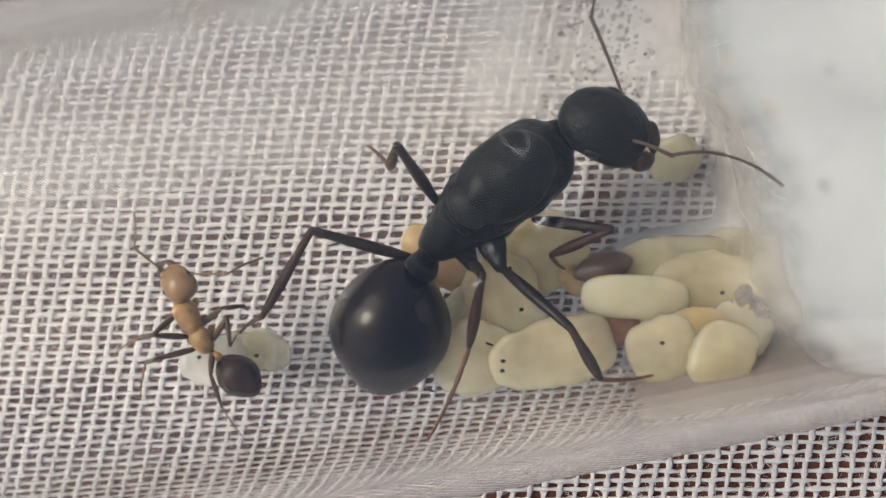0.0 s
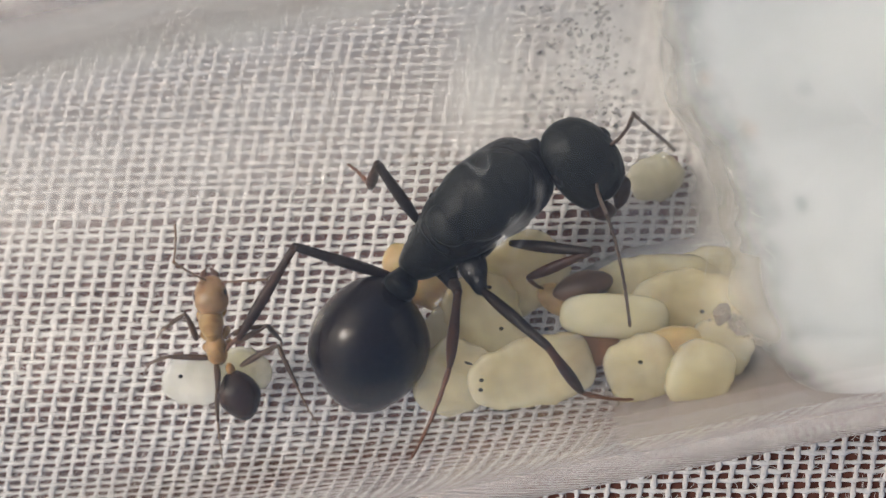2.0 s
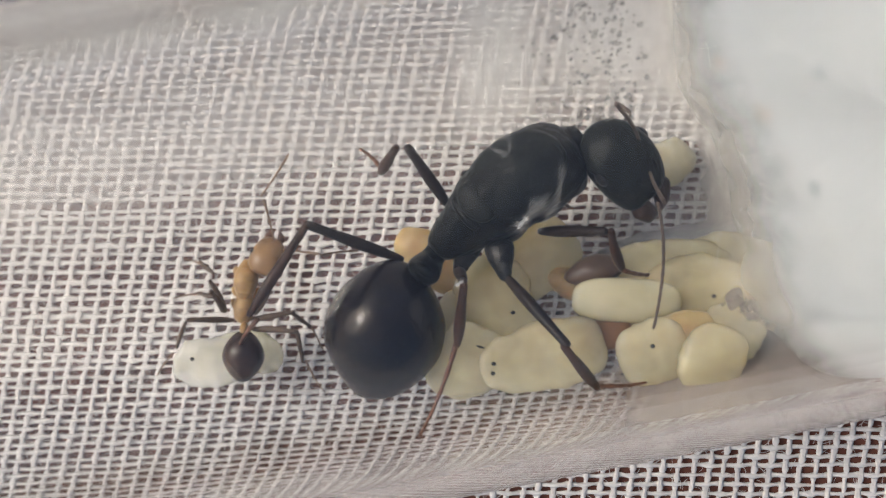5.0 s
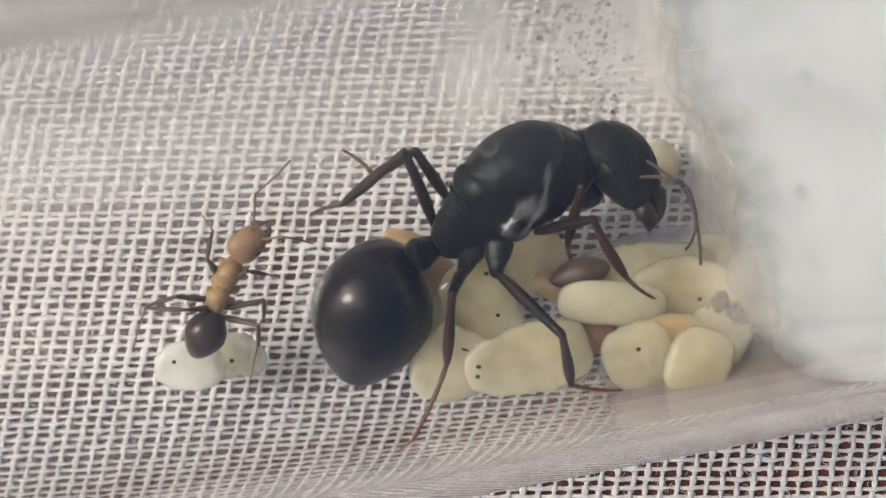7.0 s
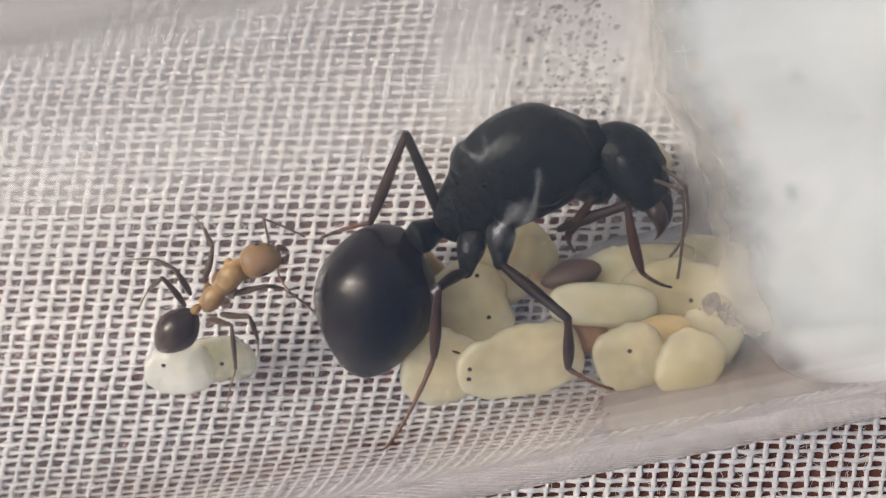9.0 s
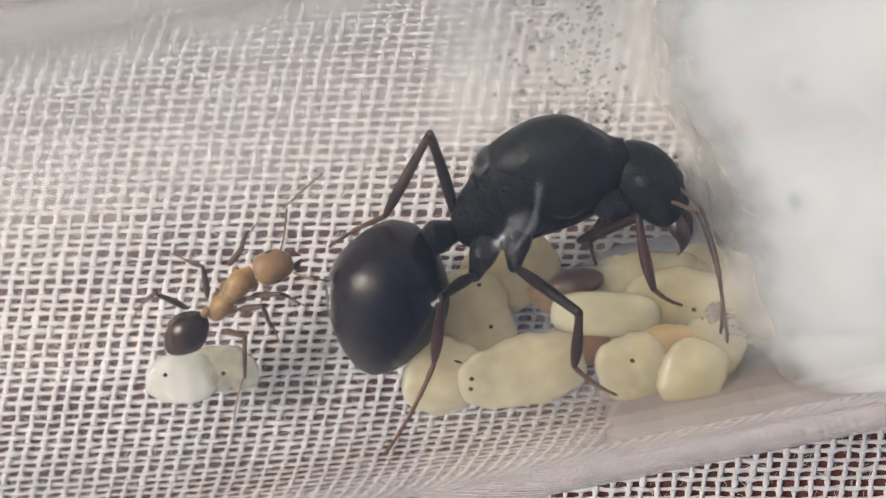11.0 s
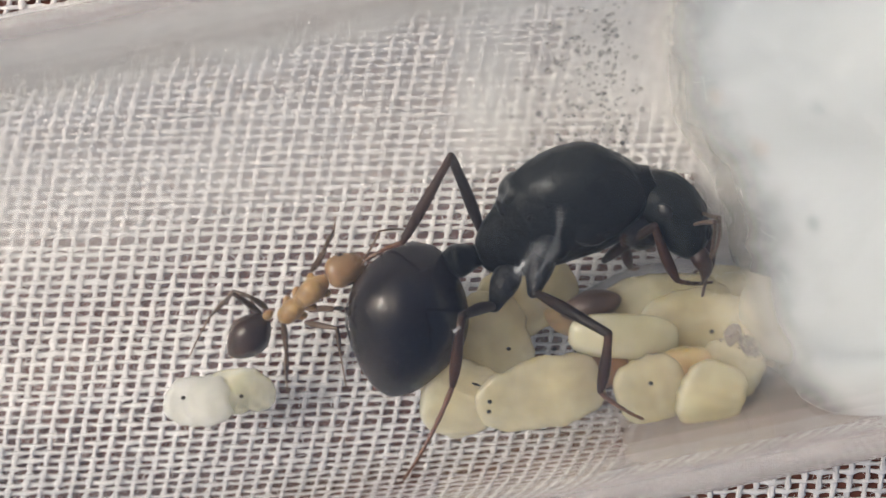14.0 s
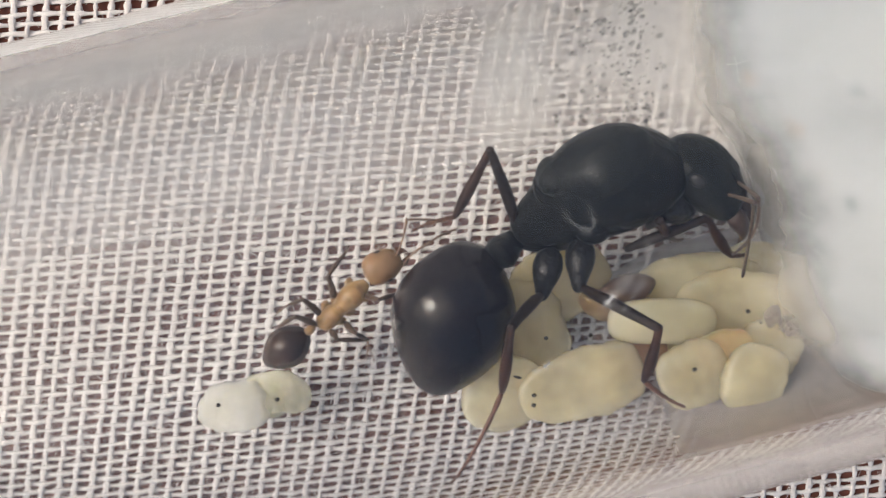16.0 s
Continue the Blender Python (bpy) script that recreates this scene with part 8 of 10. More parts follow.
    walk(worker_parts['head'], [
        (0, turned(-1.306, -1.242, 2.450, 0.4196, -0.0790, 0.0367, 0.9035)), (0.5, turned(-0.889, -1.116, 2.450, 0.6710, -0.0644, 0.0587, 0.7363)),
        (1, turned(0.398, -1.085, 2.450, 0.6398, -0.0668, 0.0560, 0.7636)), (1.5, turned(0.064, -1.034, 2.450, 0.6056, -0.0692, 0.0530, 0.7910)),
        (2, turned(0.268, -1.031, 2.450, 0.6399, -0.0668, 0.0560, 0.7635)), (2.5, turned(0.599, -1.001, 2.450, 0.7344, -0.0589, 0.0643, 0.6731)),
        (3, turned(0.677, -0.982, 2.450, 0.6726, -0.0643, 0.0588, 0.7349)), (3.5, turned(0.807, -1.020, 2.450, 0.7324, -0.0591, 0.0641, 0.6753)),
        (4, turned(1.194, -0.557, 2.450, 0.7723, -0.0550, 0.0676, 0.6292)), (6.5, turned(1.666, -0.170, 2.450, 0.8824, -0.0405, 0.0772, 0.4624)),
        (7, turned(1.462, 0.091, 2.450, 0.9189, -0.0337, 0.0804, 0.3847)), (7.5, turned(1.202, 0.072, 2.450, 0.9353, -0.0300, 0.0818, 0.3430)),
        (8, turned(1.517, -0.000, 2.450, 0.9496, -0.0263, 0.0831, 0.3011)), (9, turned(2.150, -0.287, 2.450, 0.9874, -0.0116, 0.0864, 0.1321)),
        (11.5, turned(2.489, -0.168, 2.150, 0.9809, -0.0152, 0.0858, 0.1740)), (12, turned(2.707, -0.028, 2.150, 0.9924, -0.0076, 0.0868, 0.0872)),
        (12.5, turned(3.328, 0.094, 1.850, 0.9952, -0.0039, 0.0871, 0.0441)), (13, turned(3.654, 0.101, 1.850, 0.9877, -0.0114, 0.0864, 0.1301)),
        (13.5, turned(4.094, 0.319, 1.850, 0.9809, -0.0152, 0.0858, 0.1738)), (14, turned(4.025, 0.368, 1.850, 0.9811, -0.0151, 0.0858, 0.1730)),
        (14.5, turned(4.314, 0.489, 1.850, 0.9735, -0.0185, 0.0852, 0.2115)), (15, turned(4.366, 0.359, 1.850, 0.9744, -0.0181, 0.0853, 0.2071)),
        (15.5, turned(4.251, 0.233, 1.850, 0.9835, -0.0139, 0.0860, 0.1584)), (16, turned(4.156, 0.424, 1.850, 0.9777, -0.0167, 0.0855, 0.1911)),
    ])
    walk(worker_parts['LH_femur'], [
        (0, turned(-0.841, -3.247, 2.100, 0.0966, -0.3643, -0.0380, -0.9255)),
        (0.5, turned(-0.650, -3.284, 2.100, 0.0863, -0.3664, -0.0423, -0.9255)), (1.5, turned(0.180, -3.018, 2.100, 0.1146, 0.3047, 0.1166, 0.9383)),
        (2, turned(0.350, -3.093, 2.100, 0.2803, -0.7208, 0.1013, -0.6258)), (2.5, turned(0.350, -3.200, 2.100, 0.2264, -0.7182, 0.0453, -0.6564)),
        (3, turned(0.198, -3.317, 2.100, 0.0244, -0.6930, -0.1639, -0.7017)), (3.5, turned(0.300, -3.312, 2.100, 0.0380, -0.5711, -0.1698, -0.8023)),
        (4, turned(0.532, -2.929, 2.100, 0.0680, -0.3529, -0.1627, -0.9189)), (6.5, turned(0.358, -1.986, 2.100, 0.0226, 0.3035, 0.1962, 0.9321)),
        (7, turned(0.420, -1.871, 2.100, 0.0733, -0.5751, -0.1315, -0.8041)),
        (7.5, turned(-0.392, -1.889, 2.100, 0.0494, -0.4983, -0.1495, -0.8526)), (8, turned(-0.211, -1.832, 2.100, 0.0910, 0.5971, 0.2220, 0.7654)),
        (9, turned(-0.116, -1.682, 2.100, 0.1839, 0.5593, 0.2952, 0.7525)), (11.5, turned(-0.169, -1.479, 1.800, 0.0365, 0.5250, 0.2210, 0.8211)),
        (12, turned(0.043, -1.602, 1.800, 0.0392, 0.5195, 0.2236, 0.8238)), (12.5, turned(1.363, -1.271, 1.500, 0.1159, 0.6629, 0.2322, 0.7023)),
        (13, turned(1.311, -0.920, 1.500, 0.2345, 0.6543, 0.3253, 0.6411)), (13.5, turned(1.409, -0.650, 1.500, 0.1562, 0.6496, 0.2731, 0.6922)),
        (14, turned(1.477, -0.984, 1.500, 0.1000, 0.5098, 0.2951, 0.8019)), (14.5, turned(2.499, -1.178, 1.500, 0.0711, -0.5319, -0.1910, -0.8219)),
        (15, turned(2.232, -1.005, 1.500, 0.2083, 0.6928, 0.3350, 0.6037)), (15.5, turned(2.288, -1.157, 1.500, 0.1721, 0.6298, 0.3523, 0.6705)),
        (16, turned(2.154, -1.285, 1.500, 0.0108, 0.5495, 0.2822, 0.7863)),
    ])
    walk(worker_parts['LH_tibia'], [
        (0, turned(-1.879, -3.466, 3.088, 0.1810, 0.5166, 0.1128, -0.8292)), (0.5, turned(-1.689, -3.470, 3.094, 0.1853, 0.4540, 0.1014, -0.8656)),
        (1.5, turned(-0.963, -2.603, 2.890, 0.1735, 0.4316, 0.1044, -0.8790)), (2, turned(0.634, -3.813, 3.326, 0.4868, 0.4610, -0.0602, -0.7395)),
        (2.5, turned(0.545, -3.725, 3.437, 0.4853, 0.4670, -0.0552, -0.7371)), (3, turned(0.142, -3.037, 3.522, 0.2655, 0.4706, 0.0789, -0.8377)),
        (3.5, turned(-0.200, -3.119, 3.447, 0.3682, 0.3844, -0.0053, -0.8466)), (4, turned(-0.544, -2.944, 3.073, 0.3976, 0.4215, -0.0023, -0.8150)),
        (6.5, turned(-0.824, -1.752, 2.908, 0.2218, 0.4191, 0.0873, -0.8761)), (7, turned(-0.056, -1.823, 3.469, 0.0073, 0.1280, 0.1269, -0.9836)),
        (7.5, turned(-1.114, -1.796, 3.353, 0.2938, 0.4160, 0.0755, -0.8573)), (8, turned(-0.603, -1.245, 3.367, 0.2585, 0.4346, 0.0990, -0.8570)),
        (9, turned(-0.561, -0.801, 3.163, 0.2472, 0.4430, 0.1070, -0.8551)), (11.5, turned(-0.816, -1.056, 3.027, 0.2344, 0.4418, 0.1137, -0.8584)),
        (12, turned(-0.620, -1.171, 3.016, 0.2619, 0.3352, 0.0762, -0.9018)), (12.5, turned(1.227, -0.589, 2.772, 0.1729, -0.0032, 0.0180, -0.9848)),
        (13, turned(1.262, 0.133, 2.495, 0.2475, 0.3215, 0.0739, -0.9110)), (13.5, turned(1.253, 0.178, 2.680, 0.2386, 0.4003, 0.0959, -0.8796)),
        (14, turned(0.810, -0.315, 2.600, 0.3148, 0.3175, 0.0403, -0.8935)), (14.5, turned(1.884, -1.053, 2.807, 0.1190, 0.1744, 0.0631, -0.9754)),
        (15, turned(2.299, 0.032, 2.510, 0.0001, -0.4132, -0.1090, 0.9041)), (15.5, turned(2.074, -0.179, 2.549, 0.0010, 0.4031, 0.1090, -0.9087)),
        (16, turned(1.581, -0.811, 2.744, 0.2089, 0.4892, 0.0094, -0.8468)),
    ])
    walk(worker_parts['LH_tarsus'], [
        (0, turned(-2.420, -3.714, 1.877, 0.5451, 0.2073, 0.1412, -0.8000)), (0.5, turned(-2.390, -3.779, 1.982, 0.3900, 0.3726, 0.2923, -0.7897)),
        (1.5, turned(-1.728, -2.893, 1.817, 0.3685, 0.1607, 0.2332, -0.8855)), (2, turned(0.498, -4.860, 2.485, 0.7227, -0.0368, 0.0351, -0.6893)),
        (2.5, turned(0.420, -4.760, 2.580, 0.7217, -0.0367, 0.0351, -0.6903)), (3, turned(-0.419, -3.537, 2.401, 0.5576, 0.1888, 0.2658, -0.7634)),
        (3.5, turned(-0.785, -3.966, 2.574, 0.6223, -0.0590, 0.0736, -0.7771)), (4, turned(-0.987, -3.822, 2.147, 0.5634, 0.1027, 0.2003, -0.7949)),
        (6.5, turned(-1.566, -2.178, 1.864, 0.3091, 0.2314, 0.3401, -0.8575)), (7, turned(-1.361, -1.798, 3.126, 0.5613, -0.0383, 0.1568, -0.8117)),
        (7.5, turned(-1.764, -2.391, 2.331, 0.5872, 0.1306, 0.2636, -0.7541)), (8, turned(-1.263, -1.727, 2.292, 0.4247, 0.2340, 0.3835, -0.7860)),
        (9, turned(-1.216, -1.244, 2.069, 0.4451, 0.2570, 0.3812, -0.7684)), (11.5, turned(-1.491, -1.464, 1.931, 0.4056, 0.2956, 0.4127, -0.7601)),
        (12, turned(-1.482, -1.740, 2.146, 0.3843, 0.1309, 0.3733, -0.8342)), (12.5, turned(-0.043, -1.048, 2.772, 0.3555, 0.0202, 0.3425, -0.8694)),
        (13, turned(0.357, -0.412, 1.655, 0.4101, 0.1738, 0.3808, -0.8103)), (13.5, turned(0.490, -0.285, 1.668, 0.5132, 0.2240, 0.3551, -0.7486)),
        (14, turned(-0.001, -1.040, 1.800, 0.4821, -0.1057, 0.1862, -0.8495)), (14.5, turned(0.654, -1.337, 2.328, 0.3199, 0.0885, 0.2870, -0.8986)),
        (15, turned(1.410, 0.154, 1.502, 0.0985, -0.0337, -0.3223, 0.9409)), (15.5, turned(1.162, -0.063, 1.560, 0.0407, -0.1143, -0.3122, 0.9422)),
        (16, turned(0.994, -1.276, 1.621, 0.5588, 0.1718, 0.1864, -0.7896)),
    ])
    walk(worker_parts['LM_femur'], [
        (0, turned(-1.099, -2.888, 2.100, 0.0626, 0.2975, -0.0196, 0.9525)), (0.5, turned(-0.914, -2.781, 2.100, 0.3890, 0.4690, 0.0745, 0.7894)),
        (1.5, turned(-0.029, -2.692, 2.100, 0.2058, 0.1214, 0.1528, 0.9589)), (2, turned(0.178, -2.948, 2.100, 0.0139, 0.1164, 0.1336, 0.9841)),
        (2.5, turned(0.263, -2.930, 2.100, 0.0205, 0.1106, 0.1345, 0.9845)), (3, turned(-0.061, -3.081, 2.100, 0.0018, 0.2937, 0.1236, 0.9479)),
        (3.5, turned(0.034, -2.684, 2.100, 0.1218, 0.5125, 0.1460, 0.8374)), (4, turned(0.183, -2.338, 2.100, 0.2641, 0.5432, 0.2163, 0.7671)),
        (6.5, turned(0.271, -1.809, 2.100, 0.0974, 0.6708, 0.0450, 0.7338)), (7, turned(0.332, -1.608, 2.100, 0.0445, 0.4144, 0.0413, 0.9081)),
        (7.5, turned(-0.312, -1.398, 2.100, 0.3731, 0.5075, 0.1798, 0.7556)), (8, turned(-0.131, -1.394, 2.100, 0.3088, 0.4938, 0.1536, 0.7983)),
        (9, turned(0.049, -1.333, 2.100, 0.3201, 0.5170, 0.1480, 0.7800)), (11.5, turned(0.504, -1.132, 1.800, 0.4440, 0.5864, 0.1777, 0.6538)),
        (12, turned(0.719, -1.254, 1.800, 0.4946, 0.5036, 0.2786, 0.6513)), (12.5, turned(1.447, -1.004, 1.500, 0.3973, 0.4043, 0.3242, 0.7573)),
        (13, turned(1.361, -0.600, 1.500, 0.3029, 0.5761, 0.1757, 0.7386)), (13.5, turned(1.495, -0.651, 1.500, 0.2760, 0.5912, 0.1495, 0.7430)),
        (14, turned(1.646, -0.808, 1.500, 0.1556, 0.5854, 0.0659, 0.7929)), (14.5, turned(2.585, -0.825, 1.500, 0.3203, 0.5770, 0.1838, 0.7285)),
        (15, turned(2.913, -0.324, 1.500, 0.0675, -0.5190, 0.0673, -0.8495)), (15.5, turned(2.459, -0.990, 1.500, 0.1465, 0.5686, 0.0708, 0.8064)),
        (16, turned(2.334, -1.033, 1.500, 0.2373, 0.4898, 0.1508, 0.8252)),
    ])
    walk(worker_parts['LM_tibia'], [
        (0, turned(-2.118, -2.754, 2.812, 0.1567, 0.4234, 0.0746, -0.8892)), (0.5, turned(-1.235, -1.926, 2.953, 0.0280, 0.3660, 0.1284, -0.9213)),
        (1.5, turned(-1.136, -2.153, 2.313, 0.2902, 0.2319, 0.0212, -0.9282)), (2, turned(-1.038, -2.875, 2.382, 0.1728, 0.3722, 0.0939, -0.9071)),
        (2.5, turned(-0.955, -2.842, 2.365, 0.1829, 0.3333, 0.0838, -0.9211)), (3, turned(-1.095, -2.986, 2.795, 0.2756, 0.3285, 0.0475, -0.9022)),
        (3.5, turned(-0.522, -2.242, 3.128, 0.0835, 0.3687, 0.1305, -0.9166)), (4, turned(-0.155, -1.538, 2.999, 0.0242, -0.4628, -0.1756, 0.8686)),
        (6.5, turned(0.170, -1.555, 3.320, 0.1627, 0.4410, 0.0787, -0.8791)), (7, turned(-0.484, -1.464, 3.036, 0.1504, 0.2022, 0.0485, -0.9665)),
        (7.5, turned(-0.570, -0.465, 2.891, 0.0565, -0.4942, -0.1318, 0.8575)), (8, turned(-0.533, -0.588, 2.967, 0.0640, -0.4142, -0.1473, 0.8959)),
        (9, turned(-0.277, -0.518, 2.990, 0.0561, -0.4261, -0.1420, 0.8917)), (11.5, turned(0.607, -0.146, 2.561, 0.0210, -0.4461, -0.1232, 0.8862)),
        (12, turned(0.714, -0.098, 2.275, 0.0289, -0.3859, -0.1322, 0.9125)), (12.5, turned(1.000, 0.076, 1.943, 0.0866, 0.0355, 0.1057, -0.9900)),
        (13, turned(1.169, 0.212, 2.431, 0.1443, 0.3690, 0.1242, -0.9097)), (13.5, turned(1.309, 0.083, 2.495, 0.1480, 0.3695, 0.1227, -0.9091)),
        (14, turned(1.314, -0.403, 2.635, 0.0144, 0.4419, 0.1846, -0.8778)), (14.5, turned(2.423, 0.024, 2.404, 0.1313, -0.3098, -0.2614, 0.9047)),
        (15, turned(2.348, -0.554, 2.591, 0.1969, 0.4683, 0.1114, -0.8541)), (15.5, turned(2.071, -0.594, 2.620, 0.1782, 0.5170, 0.1293, -0.8272)),
        (16, turned(1.824, -0.359, 2.421, 0.2058, 0.4825, 0.1074, -0.8446)),
    ])
    walk(worker_parts['LM_tarsus'], [
        (0, turned(-2.740, -2.980, 1.996, 0.2484, 0.1944, 0.0510, -0.9476)), (0.5, turned(-2.002, -1.881, 2.237, 0.2937, 0.2375, 0.0517, -0.9245)),
        (1.5, turned(-1.897, -2.708, 1.848, 0.3294, 0.2890, 0.0574, -0.8971)), (2, turned(-1.734, -3.131, 1.639, 0.2946, 0.3977, 0.1063, -0.8624)),
        (2.5, turned(-1.702, -3.137, 1.688, 0.3158, 0.3529, 0.0830, -0.8769)), (3, turned(-1.759, -3.475, 2.145, 0.2010, 0.3643, 0.1354, -0.8992)),
        (3.5, turned(-1.272, -2.302, 2.396, 0.2349, 0.4020, 0.1266, -0.8759)), (4, turned(-0.754, -1.323, 2.164, 0.0580, 0.0883, 0.1394, -0.9846)),
        (6.5, turned(-0.416, -1.783, 2.479, 0.1998, 0.4658, 0.1302, -0.8522)), (7, turned(-1.400, -1.749, 2.610, 0.3868, 0.3150, -0.0052, -0.8667)),
        (7.5, turned(-1.100, -0.227, 2.017, 0.0238, -0.2907, -0.1327, 0.9473)), (8, turned(-1.214, -0.340, 2.207, 0.0543, -0.1780, -0.1483, 0.9713)),
        (9, turned(-0.939, -0.286, 2.208, 0.0111, -0.1904, -0.1397, 0.9717)), (11.5, turned(-0.025, 0.009, 1.736, 0.1564, -0.3706, -0.1561, 0.9021)),
        (12, turned(-0.021, 0.065, 1.544, 0.1651, -0.2700, -0.1821, 0.9310)),
        (12.5, turned(-0.031, -0.097, 1.850, 0.0694, -0.0123, 0.1742, -0.9822)), (13, turned(0.449, 0.033, 1.688, 0.2219, 0.0647, 0.1770, -0.9567)),
        (13.5, turned(0.592, -0.104, 1.751, 0.3576, 0.2821, 0.2017, -0.8671)), (14, turned(0.674, -0.258, 1.815, 0.3040, 0.4207, 0.2637, -0.8130)),
        (14.5, turned(1.611, 0.443, 1.887, 0.1928, -0.0918, -0.4202, 0.8820)), (15, turned(1.840, -0.798, 1.705, 0.2721, 0.5751, 0.2009, -0.7449)),
        (15.5, turned(1.649, -0.763, 1.674, 0.2186, 0.4628, 0.2240, -0.8294)), (16, turned(1.352, -0.615, 1.519, 0.2697, 0.4018, 0.1863, -0.8551)),
    ])
    walk(worker_parts['LF_femur'], [
        (0, turned(-1.528, -2.265, 2.100, 0.3626, -0.4305, -0.1943, -0.8034)),
        (0.5, turned(-1.088, -2.513, 2.100, 0.1158, -0.6251, -0.3823, -0.6706)),
        (1.5, turned(-0.290, -2.243, 2.100, 0.1939, -0.4364, -0.3533, -0.8045)), (2, turned(-0.255, -2.374, 2.100, 0.1607, 0.6107, 0.4961, 0.5959)),
        (2.5, turned(-0.082, -2.304, 2.100, 0.2140, 0.5767, 0.5411, 0.5734)), (3, turned(-0.150, -2.417, 2.100, 0.2488, 0.4650, 0.6224, 0.5783)),
        (3.5, turned(0.198, -2.150, 2.100, 0.0062, 0.5348, 0.5044, 0.6779)), (4, turned(0.181, -2.214, 2.100, 0.2516, 0.3388, 0.6588, 0.6228)),
        (6.5, turned(0.519, -1.193, 2.100, 0.2599, 0.7011, 0.4103, 0.5220)), (7, turned(0.576, -0.908, 2.100, 0.0746, 0.6401, 0.3254, 0.6920)),
        (7.5, turned(-0.064, -0.838, 2.100, 0.2851, 0.7605, 0.3871, 0.4366)), (8, turned(0.117, -0.871, 2.100, 0.3082, 0.7173, 0.4514, 0.4320)),
        (9, turned(0.464, -0.900, 2.100, 0.4056, 0.6700, 0.5319, 0.3220)), (11.5, turned(1.342, -0.085, 1.800, 0.2245, 0.8385, 0.1771, 0.4638)),
        (12, turned(1.559, -0.116, 1.800, 0.2245, 0.8382, 0.1776, 0.4642)), (12.5, turned(1.786, -0.473, 1.500, 0.2111, 0.6527, 0.3161, 0.6553)),
        (13, turned(2.728, 0.101, 1.500, 0.1345, 0.6846, 0.2391, 0.6753)), (13.5, turned(2.776, 0.410, 1.500, 0.0021, -0.6305, -0.1425, -0.7630)),
        (14, turned(3.005, 0.333, 1.500, 0.2388, 0.8201, 0.2813, 0.4373)), (14.5, turned(3.099, 0.053, 1.500, 0.2137, 0.7764, 0.3042, 0.5089)),
        (15, turned(3.171, 0.107, 1.500, 0.2848, 0.7485, 0.3912, 0.4534)), (15.5, turned(2.976, -0.315, 1.500, 0.2852, 0.7490, 0.3909, 0.4527)),
        (16, turned(2.692, -0.530, 1.500, 0.1708, 0.6465, 0.4106, 0.6199)),
    ])
    walk(worker_parts['LF_tibia'], [
        (0, turned(-1.912, -2.701, 2.974, 0.1641, 0.3397, 0.0603, -0.9242)), (0.5, turned(-1.290, -2.174, 3.073, 0.0408, -0.5056, -0.1600, 0.8468)),
        (1.5, turned(-0.861, -2.247, 2.981, 0.3316, 0.2501, -0.0383, -0.9089)), (2, turned(-0.468, -1.537, 2.697, 0.2654, 0.2310, -0.0282, -0.9357)),
        (2.5, turned(-0.338, -1.391, 2.551, 0.0008, -0.3787, -0.0798, 0.9221)), (3, turned(-0.616, -1.507, 2.340, 0.0094, 0.4192, 0.0741, -0.9048)),
        (3.5, turned(-0.251, -1.574, 2.855, 0.0123, -0.2646, -0.0871, 0.9603)), (4, turned(-0.495, -1.416, 2.195, 0.0378, 0.3183, 0.0712, -0.9446)),
        (6.5, turned(0.644, -0.304, 2.645, 0.5609, -0.4284, -0.2559, 0.6605)), (7, turned(0.398, -0.362, 2.979, 0.5842, -0.4646, -0.2267, 0.6257)),
        (7.5, turned(0.271, 0.041, 2.565, 0.3558, -0.5415, -0.0343, 0.7609)), (8, turned(0.347, 0.089, 2.459, 0.3526, -0.5259, -0.0399, 0.7730)),
        (9, turned(0.702, 0.123, 2.100, 0.3273, -0.4357, -0.0671, 0.8358)), (11.5, turned(1.874, 0.446, 2.533, 0.3728, -0.6575, 0.0105, 0.6547)),
        (12, turned(2.090, 0.415, 2.533, 0.3584, -0.6312, 0.0105, 0.6877)), (12.5, turned(1.724, 0.251, 2.258, 0.5416, -0.7398, -0.1056, 0.3850)),
        (13, turned(2.700, 0.635, 2.403, 0.2297, -0.5252, 0.0736, 0.8161)), (13.5, turned(2.560, 0.595, 2.511, 0.3290, -0.3988, -0.0223, 0.8557)),
        (14, turned(3.487, 1.037, 2.112, 0.4690, -0.6179, 0.0025, 0.6310)), (14.5, turned(3.411, 0.777, 2.193, 0.4651, -0.6286, 0.0144, 0.6231)),
        (15, turned(3.468, 0.993, 1.979, 0.3723, -0.6375, 0.1155, 0.6645)), (15.5, turned(3.275, 0.571, 1.978, 0.5101, -0.5688, -0.0590, 0.6425)),
        (16, turned(2.581, 0.250, 2.194, 0.6233, -0.6303, -0.0930, 0.4534)),
    ])
